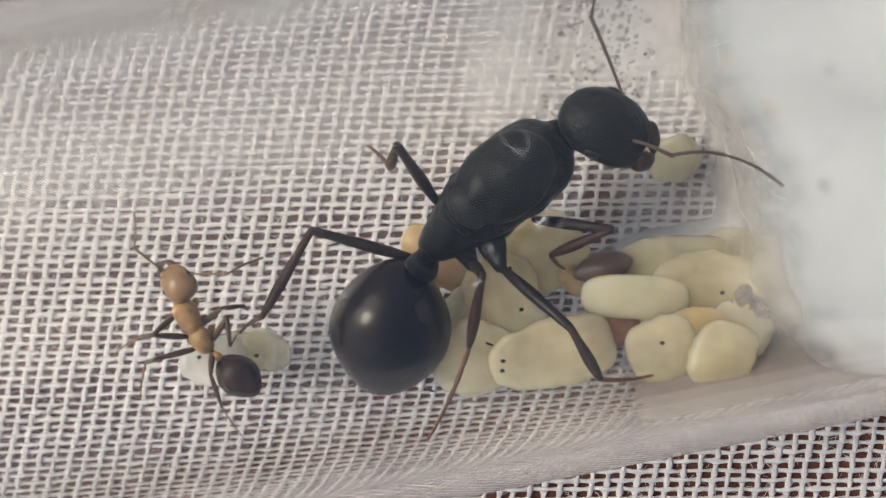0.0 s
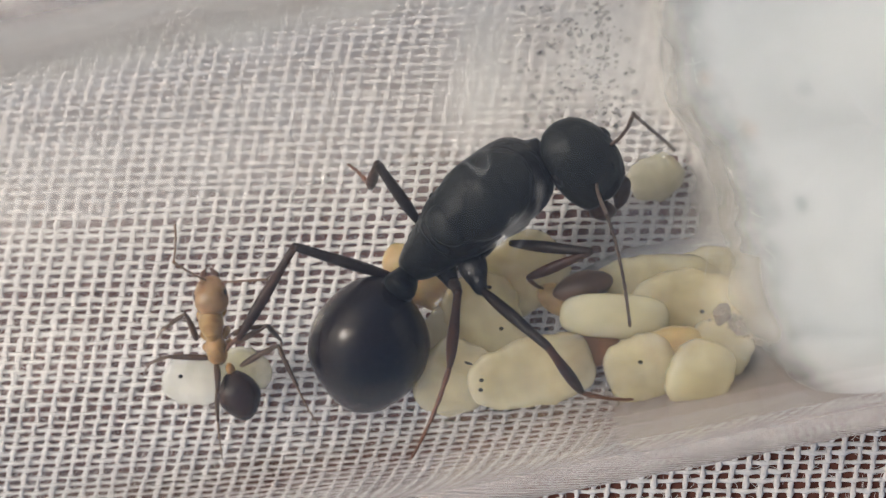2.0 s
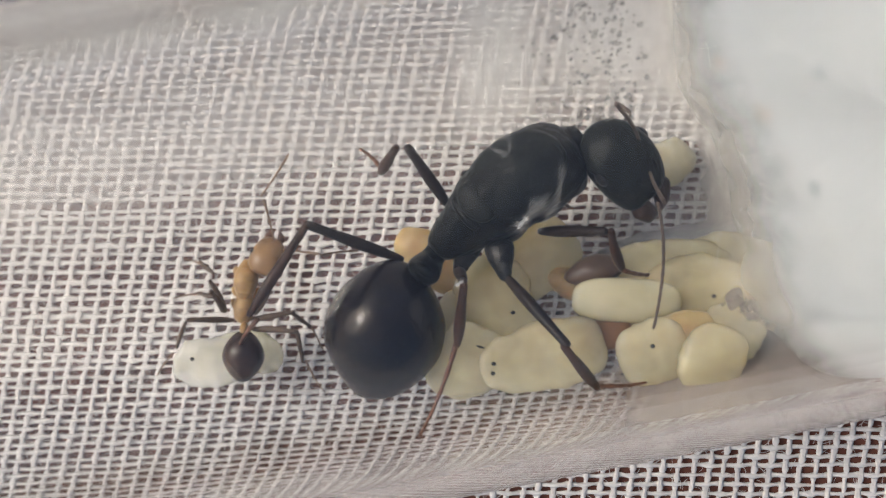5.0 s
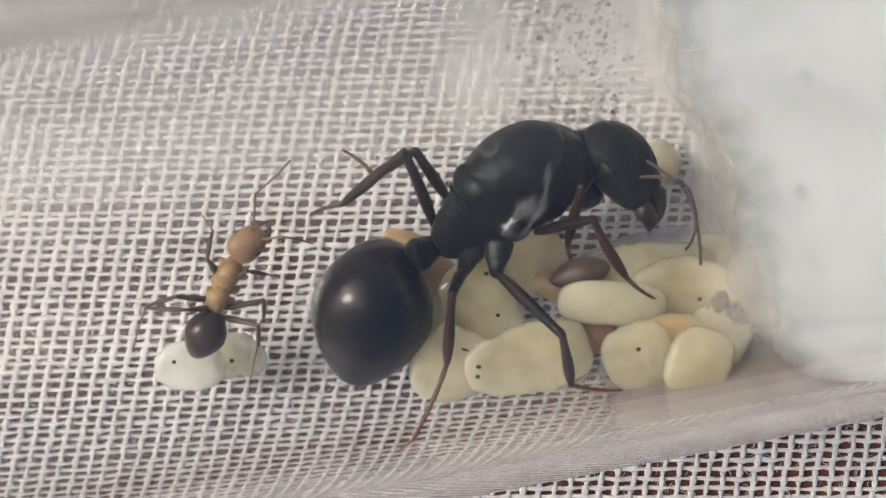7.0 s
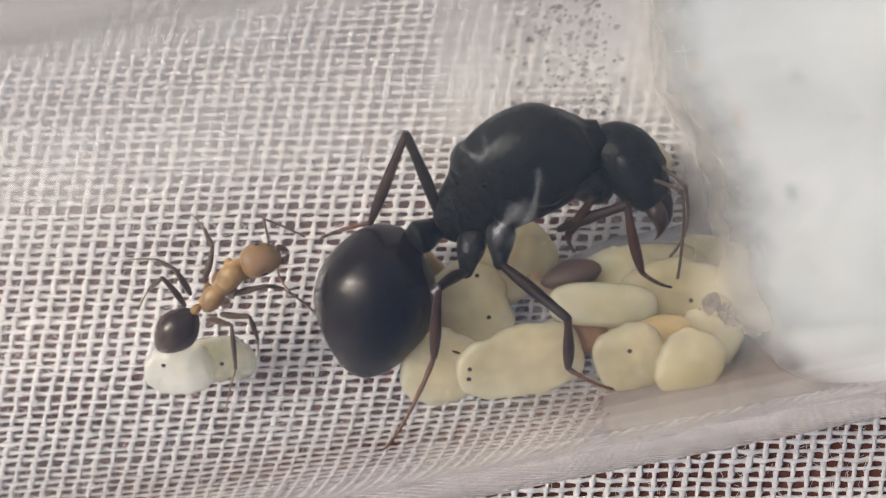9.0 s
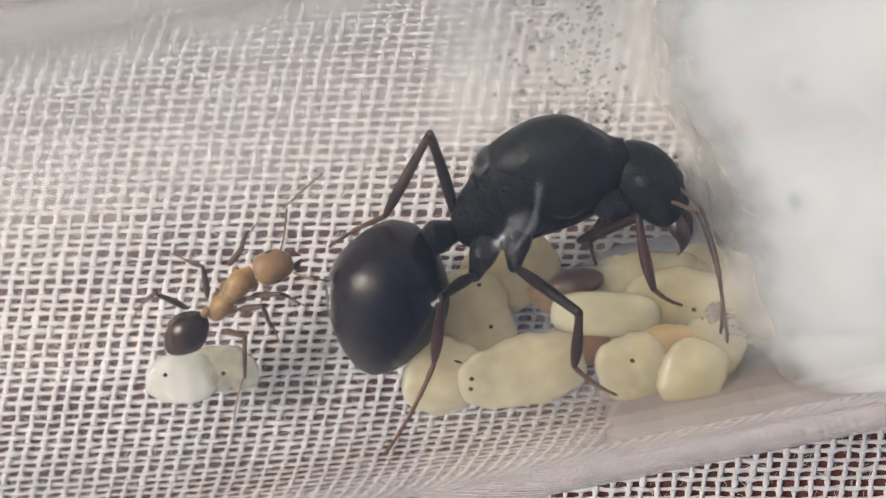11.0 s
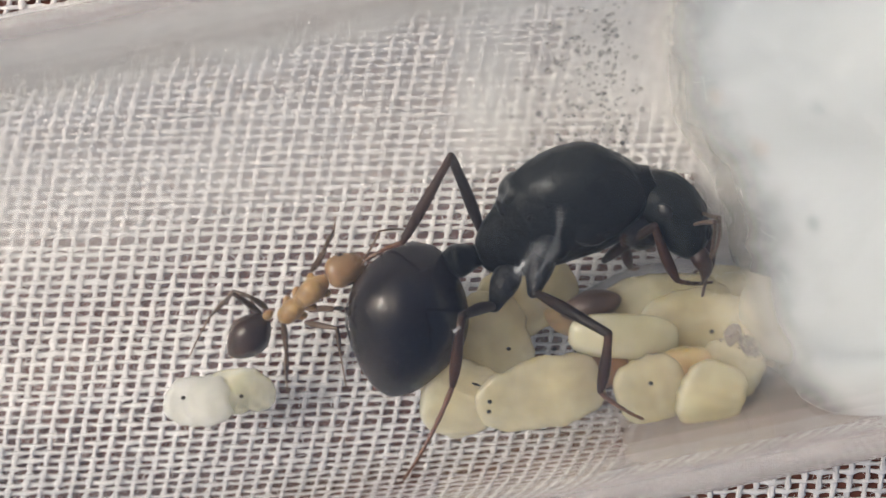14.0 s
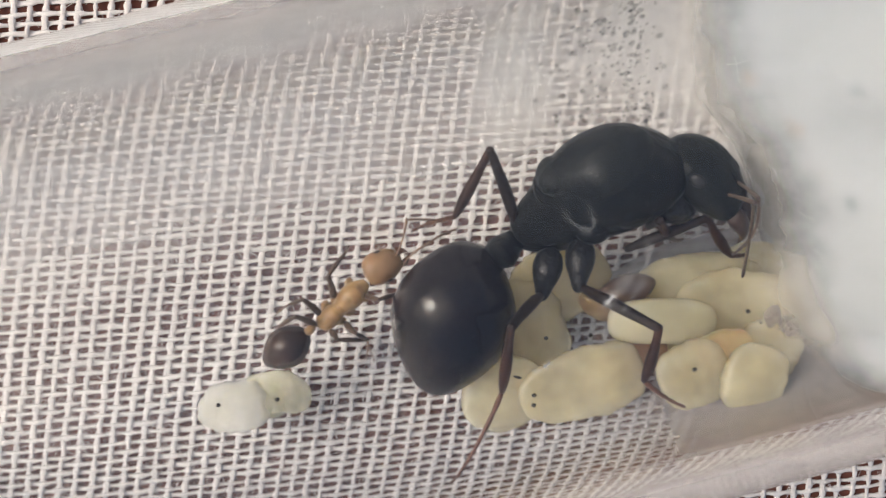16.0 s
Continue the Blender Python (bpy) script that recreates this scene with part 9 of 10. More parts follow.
    walk(worker_parts['LF_tarsus'], [
        (0, turned(-2.556, -2.937, 2.391, 0.1853, 0.3447, 0.0696, -0.9176)), (0.5, turned(-1.727, -1.966, 2.314, 0.0929, 0.2355, 0.0857, -0.9636)),
        (1.5, turned(-1.451, -2.807, 2.595, 0.3420, 0.2442, 0.0207, -0.9072)), (2, turned(-1.145, -1.995, 2.321, 0.2560, 0.3663, 0.0895, -0.8901)),
        (2.5, turned(-0.980, -1.335, 1.923, 0.1081, -0.0430, -0.1555, 0.9810)), (3, turned(-1.200, -1.467, 1.655, 0.0467, 0.2442, 0.1233, -0.9607)),
        (3.5, turned(-1.025, -1.512, 2.399, 0.0477, 0.2581, 0.1232, -0.9570)), (4, turned(-1.210, -1.440, 1.649, 0.1120, 0.3038, 0.1060, -0.9402)),
        (6.5, turned(0.640, 0.560, 2.394, 0.5394, -0.2002, -0.2846, 0.7668)), (7, turned(0.501, 0.486, 2.694, 0.3757, -0.3268, -0.1827, 0.8477)),
        (7.5, turned(0.127, 0.562, 1.846, 0.3868, -0.4578, -0.1170, 0.7919)), (8, turned(0.169, 0.618, 1.752, 0.4192, -0.4246, -0.1514, 0.7881)),
        (9, turned(0.336, 0.668, 1.484, 0.3228, -0.3228, -0.1699, 0.8733)), (11.5, turned(2.002, 0.873, 1.751, 0.3548, -0.6859, -0.0013, 0.6353)),
        (12, turned(2.139, 0.847, 1.745, 0.3189, -0.6214, 0.0013, 0.7156)), (12.5, turned(2.338, 0.767, 1.848, 0.3150, -0.4901, -0.0536, 0.8110)),
        (13, turned(2.392, 0.903, 1.601, 0.2705, -0.5125, -0.0182, 0.8147)), (13.5, turned(2.141, 1.118, 1.910, 0.3391, -0.2894, -0.1370, 0.8846)),
        (14, turned(3.671, 1.567, 1.408, 0.4631, -0.5521, -0.0470, 0.6918)), (14.5, turned(3.611, 1.283, 1.476, 0.3904, -0.4639, -0.0550, 0.7934)),
        (15, turned(3.549, 1.305, 1.139, 0.4371, -0.5565, -0.0306, 0.7059)), (15.5, turned(3.426, 1.221, 1.374, 0.4469, -0.5842, -0.0200, 0.6771)),
        (16, turned(3.096, 0.864, 1.784, 0.3875, -0.6751, 0.0929, 0.6208)),
    ])
    walk(worker_parts['RF_femur'], [
        (0, turned(-0.593, -2.447, 2.100, 0.8869, 0.1129, -0.3257, 0.3075)), (0.5, turned(-0.316, -2.603, 2.100, 0.9086, 0.1281, -0.3054, 0.2546)),
        (1.5, turned(0.566, -1.980, 2.100, 0.9023, 0.1788, -0.3628, 0.1490)), (2, turned(0.855, -2.203, 2.100, 0.8841, 0.1597, -0.3913, 0.1993)),
        (2.5, turned(0.936, -1.957, 2.100, 0.8794, 0.1610, -0.4012, 0.1994)), (3, turned(0.961, -2.246, 2.100, 0.8644, 0.1369, -0.4129, 0.2520)),
        (3.5, turned(0.881, -2.151, 2.100, 0.8608, 0.1605, -0.4331, 0.2136)), (4, turned(1.039, -2.483, 2.100, 0.8379, 0.0191, -0.3293, 0.4350)),
        (6.5, turned(1.199, -1.194, 2.100, 0.8840, 0.1151, -0.3751, 0.2539)), (7, turned(0.916, -1.082, 2.100, 0.8843, 0.1158, -0.3752, 0.2525)),
        (7.5, turned(1.036, -1.016, 2.100, 0.8609, 0.1489, -0.4388, 0.2100)), (8, turned(0.964, -1.136, 2.100, 0.8852, 0.1259, -0.3809, 0.2358)),
        (9, turned(1.306, -1.338, 2.100, 0.9874, 0.0907, -0.0203, 0.1281)), (11.5, turned(1.857, -1.052, 1.800, 0.9213, 0.1299, -0.3599, 0.0696)),
        (12, turned(1.990, -0.998, 1.800, 0.8851, 0.1099, -0.4354, 0.1223)), (12.5, turned(2.643, -0.389, 1.500, 0.8762, 0.1493, -0.4559, 0.0456)),
        (13, turned(2.908, -1.057, 1.500, 0.9209, 0.0996, -0.3479, 0.1451)), (13.5, turned(3.300, -0.750, 1.500, 0.8977, 0.1167, -0.4080, 0.1181)),
        (14, turned(3.184, -0.820, 1.500, 0.8742, 0.1315, -0.4581, 0.0934)), (14.5, turned(3.611, -0.486, 1.500, 0.8060, 0.1980, -0.5568, -0.0329)),
        (15, turned(3.753, -0.434, 1.500, 0.8251, 0.0581, -0.5331, 0.1778)), (15.5, turned(3.632, -0.778, 1.500, 0.8656, 0.0565, -0.4700, 0.1636)),
        (16, turned(3.537, -0.409, 1.500, 0.8446, 0.1355, -0.5169, 0.0319)),
    ])
    walk(worker_parts['RF_tibia'], [
        (0, turned(0.036, -1.951, 2.779, 0.8987, -0.0110, 0.4379, 0.0225)), (0.5, turned(0.402, -2.200, 2.751, 0.8372, 0.0567, 0.5186, 0.1640)),
        (1.5, turned(1.293, -1.834, 2.843, 0.9388, -0.1404, 0.0747, -0.3056)), (2, turned(1.500, -1.964, 2.893, 0.8721, 0.0285, 0.4885, -0.0010)),
        (2.5, turned(1.564, -1.725, 2.908, 0.9043, 0.0324, 0.4256, 0.0042)), (3, turned(1.519, -1.907, 2.922, 0.8735, 0.0059, 0.4843, -0.0493)),
        (3.5, turned(1.442, -1.910, 2.955, 0.9058, -0.0385, 0.4042, -0.1215)), (4, turned(1.464, -1.731, 2.697, 0.7405, 0.1997, 0.5325, 0.3581)),
        (6.5, turned(1.818, -0.813, 2.858, 0.7849, -0.0074, 0.6104, 0.1058)), (7, turned(1.536, -0.705, 2.858, 0.8695, -0.0912, 0.4849, -0.0227)),
        (7.5, turned(1.589, -0.773, 2.959, 0.8991, -0.0827, 0.4299, 0.0006)), (8, turned(1.593, -0.798, 2.870, 0.8408, -0.0283, 0.5306, 0.1033)),
        (9, turned(2.321, -1.076, 2.167, 0.8471, -0.1063, 0.5202, -0.0219)), (11.5, turned(2.624, -1.015, 2.515, 0.7872, -0.0972, 0.6086, -0.0231)),
        (12, turned(2.610, -0.871, 2.637, 0.7879, -0.0653, 0.6120, 0.0181)), (12.5, turned(3.252, -0.448, 2.353, 0.8526, -0.0984, 0.5127, -0.0205)),
        (13, turned(3.659, -0.850, 2.203, 0.8303, -0.0717, 0.5524, 0.0180)), (13.5, turned(3.971, -0.628, 2.298, 0.8033, -0.0681, 0.5912, 0.0212)),
        (14, turned(3.776, -0.775, 2.367, 0.7708, -0.0683, 0.6331, 0.0187)), (14.5, turned(4.008, -0.774, 2.429, 0.7705, -0.2729, 0.5265, -0.2336)),
        (15, turned(4.139, -0.191, 2.445, 0.7797, -0.0816, 0.6208, 0.0093)), (15.5, turned(4.162, -0.536, 2.374, 0.7595, -0.0553, 0.6469, 0.0401)),
        (16, turned(4.023, -0.500, 2.426, 0.8853, -0.0439, 0.4600, 0.0527)),
    ])
    walk(worker_parts['RF_tarsus'], [
        (0, turned(0.590, -1.924, 2.071, 0.3353, 0.5561, 0.2610, -0.7143)), (0.5, turned(0.769, -1.900, 1.986, 0.5443, 0.4497, 0.0455, -0.7067)),
        (1.5, turned(2.015, -2.369, 2.794, 0.6695, 0.6340, 0.0866, -0.3772)), (2, turned(1.971, -1.941, 2.126, 0.5391, 0.5512, 0.2102, -0.6011)),
        (2.5, turned(2.138, -1.693, 2.216, 0.5984, 0.6454, 0.1832, -0.4379)), (3, turned(1.993, -1.980, 2.160, 0.5991, 0.6409, 0.1790, -0.4452)),
        (3.5, turned(2.021, -2.137, 2.304, 0.5890, 0.5170, 0.0948, -0.6139)), (4, turned(1.623, -1.062, 2.116, 0.2386, 0.5626, 0.4404, -0.6577)),
        (6.5, turned(2.027, -0.672, 1.994, 0.3664, 0.6363, 0.3187, -0.5994)), (7, turned(2.012, -0.820, 2.103, 0.4356, 0.6765, 0.2400, -0.5431)),
        (7.5, turned(2.156, -0.837, 2.263, 0.4379, 0.6775, 0.2371, -0.5413)), (8, turned(1.967, -0.669, 2.062, 0.3866, 0.7027, 0.3086, -0.5114)),
        (9, turned(2.733, -1.209, 1.377, 0.6426, 0.6995, -0.2200, -0.2224)), (11.5, turned(2.857, -1.155, 1.657, 0.4555, 0.7162, 0.1296, -0.5127)),
        (12, turned(2.835, -0.918, 1.767, 0.3832, 0.6751, 0.2144, -0.5928)), (12.5, turned(3.678, -0.570, 1.570, 0.5361, 0.6322, 0.0004, -0.5594)),
        (13, turned(4.009, -0.894, 1.375, 0.3959, 0.6856, 0.2101, -0.5737)), (13.5, turned(4.241, -0.670, 1.441, 0.3639, 0.7032, 0.2538, -0.5555)),
        (14, turned(3.953, -0.827, 1.486, 0.3660, 0.7004, 0.2508, -0.5591)), (14.5, turned(4.311, -1.356, 1.813, 0.4841, 0.5945, 0.0692, -0.6383)),
        (15, turned(4.346, -0.269, 1.573, 0.3828, 0.7039, 0.2368, -0.5495)), (15.5, turned(4.306, -0.546, 1.485, 0.3727, 0.6748, 0.2459, -0.5876)),
        (16, turned(4.538, -0.452, 1.689, 0.3746, 0.7305, 0.2483, -0.5142)),
    ])
    walk(worker_parts['RM_femur'], [
        (0, turned(-0.334, -2.982, 2.100, 0.8357, 0.1565, -0.3045, 0.4295)), (0.5, turned(0.031, -2.962, 2.100, 0.7961, 0.2031, -0.3959, 0.4102)),
        (1.5, turned(0.571, -2.517, 2.100, 0.8015, 0.2643, -0.4282, 0.3232)), (2, turned(0.943, -2.471, 2.100, 0.9261, 0.2144, -0.1407, 0.2767)),
        (2.5, turned(0.940, -2.490, 2.100, 0.8338, 0.2548, -0.3700, 0.3209)), (3, turned(1.049, -2.604, 2.100, 0.9101, 0.2159, -0.1856, 0.3011)),
        (3.5, turned(0.804, -2.686, 2.100, 0.9406, 0.2163, -0.1220, 0.2316)), (4, turned(1.125, -2.483, 2.100, 0.9604, 0.1845, 0.0394, 0.2052)),
        (6.5, turned(1.038, -2.076, 2.100, 0.9722, 0.2064, -0.1006, -0.0450)), (7, turned(0.757, -1.871, 2.100, 0.9722, 0.1911, -0.0538, 0.1239)),
        (7.5, turned(0.453, -1.857, 2.100, 0.9737, 0.1974, -0.0814, 0.0796)), (8, turned(0.465, -1.835, 2.100, 0.9737, 0.1999, -0.0918, 0.0592)),
        (9, turned(0.976, -1.948, 2.100, 0.9170, 0.2028, -0.3375, 0.0637)), (11.5, turned(1.437, -1.489, 1.800, 0.9085, 0.1650, -0.3475, 0.1632)),
        (12, turned(1.316, -1.752, 1.800, 0.9813, 0.1491, -0.0615, 0.1050)), (12.5, turned(1.793, -1.453, 1.500, 0.9814, 0.1619, -0.0867, -0.0564)),
        (13, turned(2.139, -1.498, 1.500, 0.9692, 0.1564, -0.1752, -0.0739)), (13.5, turned(2.786, -0.926, 1.500, 0.8771, 0.1124, -0.4656, -0.0352)),
        (14, turned(2.846, -1.261, 1.500, 0.9428, 0.1171, -0.3117, -0.0167)), (14.5, turned(3.269, -1.102, 1.500, 0.8088, 0.1183, -0.5698, -0.0844)),
        (15, turned(3.073, -0.942, 1.500, 0.7709, 0.0809, -0.6300, -0.0481)), (15.5, turned(3.369, -1.291, 1.500, 0.7648, 0.0518, -0.6420, -0.0141)),
        (16, turned(2.995, -1.253, 1.500, 0.7928, 0.0747, -0.6037, -0.0383)),
    ])
    walk(worker_parts['RM_tibia'], [
        (0, turned(0.223, -2.204, 2.904, 0.6888, 0.1706, 0.1720, -0.6833)), (0.5, turned(0.469, -2.347, 3.096, 0.8437, 0.4177, 0.2634, -0.2104)),
        (1.5, turned(1.101, -2.152, 3.171, 0.6975, 0.4167, 0.5450, -0.2068)), (2, turned(1.952, -1.906, 2.574, 0.7678, 0.2309, 0.4007, -0.4435)),
        (2.5, turned(1.590, -2.057, 3.076, 0.8170, 0.3130, 0.3836, -0.2956)), (3, turned(1.986, -2.019, 2.685, 0.7456, 0.2195, 0.4224, -0.4663)),
        (3.5, turned(1.882, -2.207, 2.512, 0.7437, 0.3596, 0.4850, -0.2871)), (4, turned(2.266, -1.972, 2.100, 0.7538, 0.2617, 0.4363, -0.4160)),
        (6.5, turned(2.258, -2.238, 2.321, 0.8447, 0.2676, 0.3125, -0.3423)), (7, turned(1.962, -1.596, 2.290, 0.6430, 0.1814, 0.4709, -0.5761)),
        (7.5, turned(1.670, -1.703, 2.337, 0.6678, 0.1894, 0.4562, -0.5568)), (8, turned(1.685, -1.737, 2.353, 0.6517, 0.2909, 0.5156, -0.4740)),
        (9, turned(1.932, -1.973, 2.906, 0.7448, 0.1439, 0.3433, -0.5539)), (11.5, turned(2.319, -1.262, 2.657, 0.7319, 0.1829, 0.3852, -0.5315)),
        (12, turned(2.529, -1.518, 1.990, 0.6696, 0.2295, 0.4686, -0.5286)), (12.5, turned(3.017, -1.626, 1.690, 0.6844, 0.0641, 0.3488, -0.6370)),
        (13, turned(3.298, -1.745, 1.896, 0.7139, 0.0707, 0.3378, -0.6093)), (13.5, turned(3.491, -1.134, 2.511, 0.6566, 0.2563, 0.5019, -0.5013)),
        (14, turned(3.852, -1.392, 2.230, 0.7061, 0.1212, 0.3822, -0.5837)), (14.5, turned(3.689, -1.441, 2.627, 0.8085, 0.2468, 0.3780, -0.3776)),
        (15, turned(3.325, -1.162, 2.704, 0.6600, 0.2606, 0.5577, -0.4306)), (15.5, turned(3.588, -1.401, 2.726, 0.6636, 0.2242, 0.5426, -0.4637)),
        (16, turned(3.330, -1.442, 2.689, 0.7600, 0.2675, 0.4567, -0.3772)),
    ])
    walk(worker_parts['RM_tarsus'], [
        (0, turned(0.231, -3.131, 2.411, 0.7467, -0.2522, 0.4108, 0.4584)), (0.5, turned(1.280, -2.489, 2.445, 0.8699, -0.4528, 0.1229, -0.1519)),
        (1.5, turned(1.438, -1.978, 2.192, 0.8212, -0.3568, 0.4427, -0.0473)), (2, turned(2.252, -2.426, 1.713, 0.6122, -0.3478, 0.6739, -0.2238)),
        (2.5, turned(2.148, -2.312, 2.223, 0.7108, -0.3222, 0.6118, -0.1290)), (3, turned(2.205, -2.555, 1.808, 0.6606, -0.3767, 0.6114, -0.2187)),
        (3.5, turned(2.265, -2.289, 1.538, 0.6006, -0.5812, 0.3818, -0.3945)), (4, turned(2.553, -2.391, 1.181, 0.6168, -0.4011, 0.6008, -0.3127)),
        (6.5, turned(2.857, -2.669, 1.575, 0.7451, -0.4899, 0.3992, -0.2133)), (7, turned(1.849, -2.194, 1.435, 0.4515, -0.2564, 0.7829, -0.3428)),
        (7.5, turned(1.632, -2.303, 1.476, 0.6247, -0.1842, 0.7263, -0.2197)), (8, turned(1.705, -2.070, 1.358, 0.6564, -0.1509, 0.7169, -0.1801)),
        (9, turned(2.090, -2.736, 2.202, 0.6290, -0.2397, 0.6919, -0.2609)), (11.5, turned(2.464, -1.931, 1.861, 0.7082, -0.2654, 0.6134, -0.2273)),
        (12, turned(2.531, -2.035, 1.076, 0.5485, -0.3554, 0.6369, -0.4090)), (12.5, turned(2.959, -2.495, 1.103, 0.5950, -0.5619, 0.4024, -0.4103)),
        (13, turned(3.329, -2.609, 1.299, 0.5365, -0.5142, 0.4630, -0.4831)), (13.5, turned(3.484, -1.555, 1.549, 0.6399, -0.0771, 0.7479, -0.1591)),
        (14, turned(3.880, -2.160, 1.515, 0.5756, -0.5161, 0.4235, -0.4723)), (14.5, turned(4.140, -1.886, 1.790, 0.7244, -0.1730, 0.6612, -0.0898)),
        (15, turned(3.332, -1.453, 1.696, 0.7100, -0.0290, 0.7012, 0.0588)), (15.5, turned(3.568, -1.792, 1.751, 0.6837, -0.1783, 0.7014, -0.0935)),
        (16, turned(3.643, -1.787, 1.749, 0.6120, -0.3341, 0.6684, -0.2591)),
    ])
    walk(worker_parts['RH_femur'], [
        (0, turned(-0.331, -3.340, 2.100, 0.6718, -0.3276, -0.4509, -0.4880)),
        (0.5, turned(-0.301, -3.682, 2.100, 0.7193, -0.2892, -0.3809, -0.5039)),
        (1.5, turned(0.491, -3.237, 2.100, 0.7092, -0.3357, -0.4182, -0.4577)), (2, turned(1.121, -3.189, 2.100, 0.7475, -0.5897, -0.2963, 0.0756)),
        (2.5, turned(1.117, -3.208, 2.100, 0.7494, -0.6035, -0.2549, 0.0962)), (3, turned(1.139, -3.234, 2.100, 0.7427, -0.5755, -0.3370, 0.0607)),
        (3.5, turned(0.813, -3.314, 2.100, 0.7619, -0.6322, -0.0900, 0.1084)), (4, turned(1.130, -2.931, 2.100, 0.7714, -0.6227, -0.1309, 0.0095)),
        (6.5, turned(0.871, -2.342, 2.100, 0.7710, -0.5904, -0.1609, -0.1764)), (7, turned(0.592, -2.135, 2.100, 0.7752, -0.5842, -0.1384, -0.1968)),
        (7.5, turned(0.372, -2.244, 2.100, 0.7458, -0.5838, -0.2374, -0.2157)), (8, turned(0.333, -2.186, 2.100, 0.7436, -0.5812, -0.2432, -0.2238)),
        (9, turned(0.559, -2.122, 2.100, 0.7082, -0.5558, -0.3238, -0.2909)),
        (11.5, turned(0.936, -2.192, 1.800, 0.7061, -0.5461, -0.3264, -0.3108)),
        (12, turned(1.065, -2.140, 1.800, 0.7129, -0.5110, -0.3010, -0.3741)),
        (12.5, turned(1.624, -1.720, 1.500, 0.6785, -0.4372, -0.3105, -0.5021)),
        (13, turned(1.711, -1.673, 1.500, 0.6784, -0.4361, -0.3099, -0.5036)),
        (13.5, turned(2.099, -1.011, 1.500, 0.6939, -0.2689, -0.1604, -0.6485)),
        (14, turned(2.162, -1.256, 1.500, 0.6581, -0.3892, -0.2864, -0.5775)),
        (14.5, turned(2.926, -1.274, 1.500, 0.6359, -0.5000, -0.3685, -0.4581)),
        (15, turned(3.033, -1.468, 1.500, 0.6253, -0.3880, -0.3311, -0.5906)),
        (15.5, turned(2.693, -1.612, 1.500, 0.5676, -0.4861, -0.4271, -0.5091)),
        (16, turned(2.564, -1.489, 1.500, 0.5430, -0.5227, -0.4590, -0.4704)),
    ])
    walk(worker_parts['RH_tibia'], [
        (0, turned(-0.161, -3.863, 3.442, 0.7384, 0.1816, 0.2193, -0.6113)), (0.5, turned(-0.008, -4.414, 3.317, 0.6780, 0.2419, 0.3131, -0.6195)),
        (1.5, turned(0.827, -3.771, 3.406, 0.5948, 0.2241, 0.3585, -0.6837)), (2, turned(2.300, -2.518, 2.613, 0.8419, -0.0046, 0.0030, -0.5396)),
        (2.5, turned(2.351, -2.553, 2.486, 0.7873, 0.1858, 0.2995, -0.5058)), (3, turned(2.249, -2.541, 2.724, 0.8661, 0.1140, 0.1359, -0.4673)),
        (3.5, turned(2.206, -2.910, 2.100, 0.8481, 0.1215, 0.1608, -0.4900)), (4, turned(2.531, -2.674, 2.376, 0.7943, 0.1729, 0.2715, -0.5153)),
        (6.5, turned(2.156, -2.461, 2.762, 0.6226, 0.1162, 0.3372, -0.6965)), (7, turned(1.874, -2.343, 2.744, 0.6144, 0.2540, 0.4227, -0.6159)),
        (7.5, turned(1.524, -2.309, 2.979, 0.6761, 0.0948, 0.2792, -0.6752)), (8, turned(1.466, -2.258, 3.002, 0.7248, -0.0921, 0.0861, -0.6773)),
        (9, turned(1.459, -2.197, 3.234, 0.7293, -0.0225, 0.1595, -0.6649)), (11.5, turned(1.796, -2.311, 2.961, 0.6760, 0.0521, 0.2463, -0.6926)),
        (12, turned(1.846, -2.467, 2.977, 0.6372, 0.1990, 0.3750, -0.6433)), (12.5, turned(2.063, -2.314, 2.748, 0.5854, 0.2073, 0.4127, -0.6663)),
        (13, turned(2.147, -2.272, 2.747, 0.6317, 0.1615, 0.3589, -0.6678)), (13.5, turned(2.255, -2.191, 2.328, 0.6415, -0.0200, 0.2207, -0.7344)),
        (14, turned(2.407, -2.034, 2.698, 0.6570, 0.1671, 0.3570, -0.6426)), (14.5, turned(3.374, -1.585, 2.844, 0.6665, 0.3816, 0.4628, -0.4428)),
        (15, turned(3.153, -2.167, 2.765, 0.6108, 0.1817, 0.4214, -0.6452)), (15.5, turned(2.862, -1.848, 2.921, 0.6124, 0.3009, 0.4753, -0.5555)),
        (16, turned(2.762, -1.534, 2.936, 0.7907, 0.4504, 0.3068, -0.2789)),
    ])
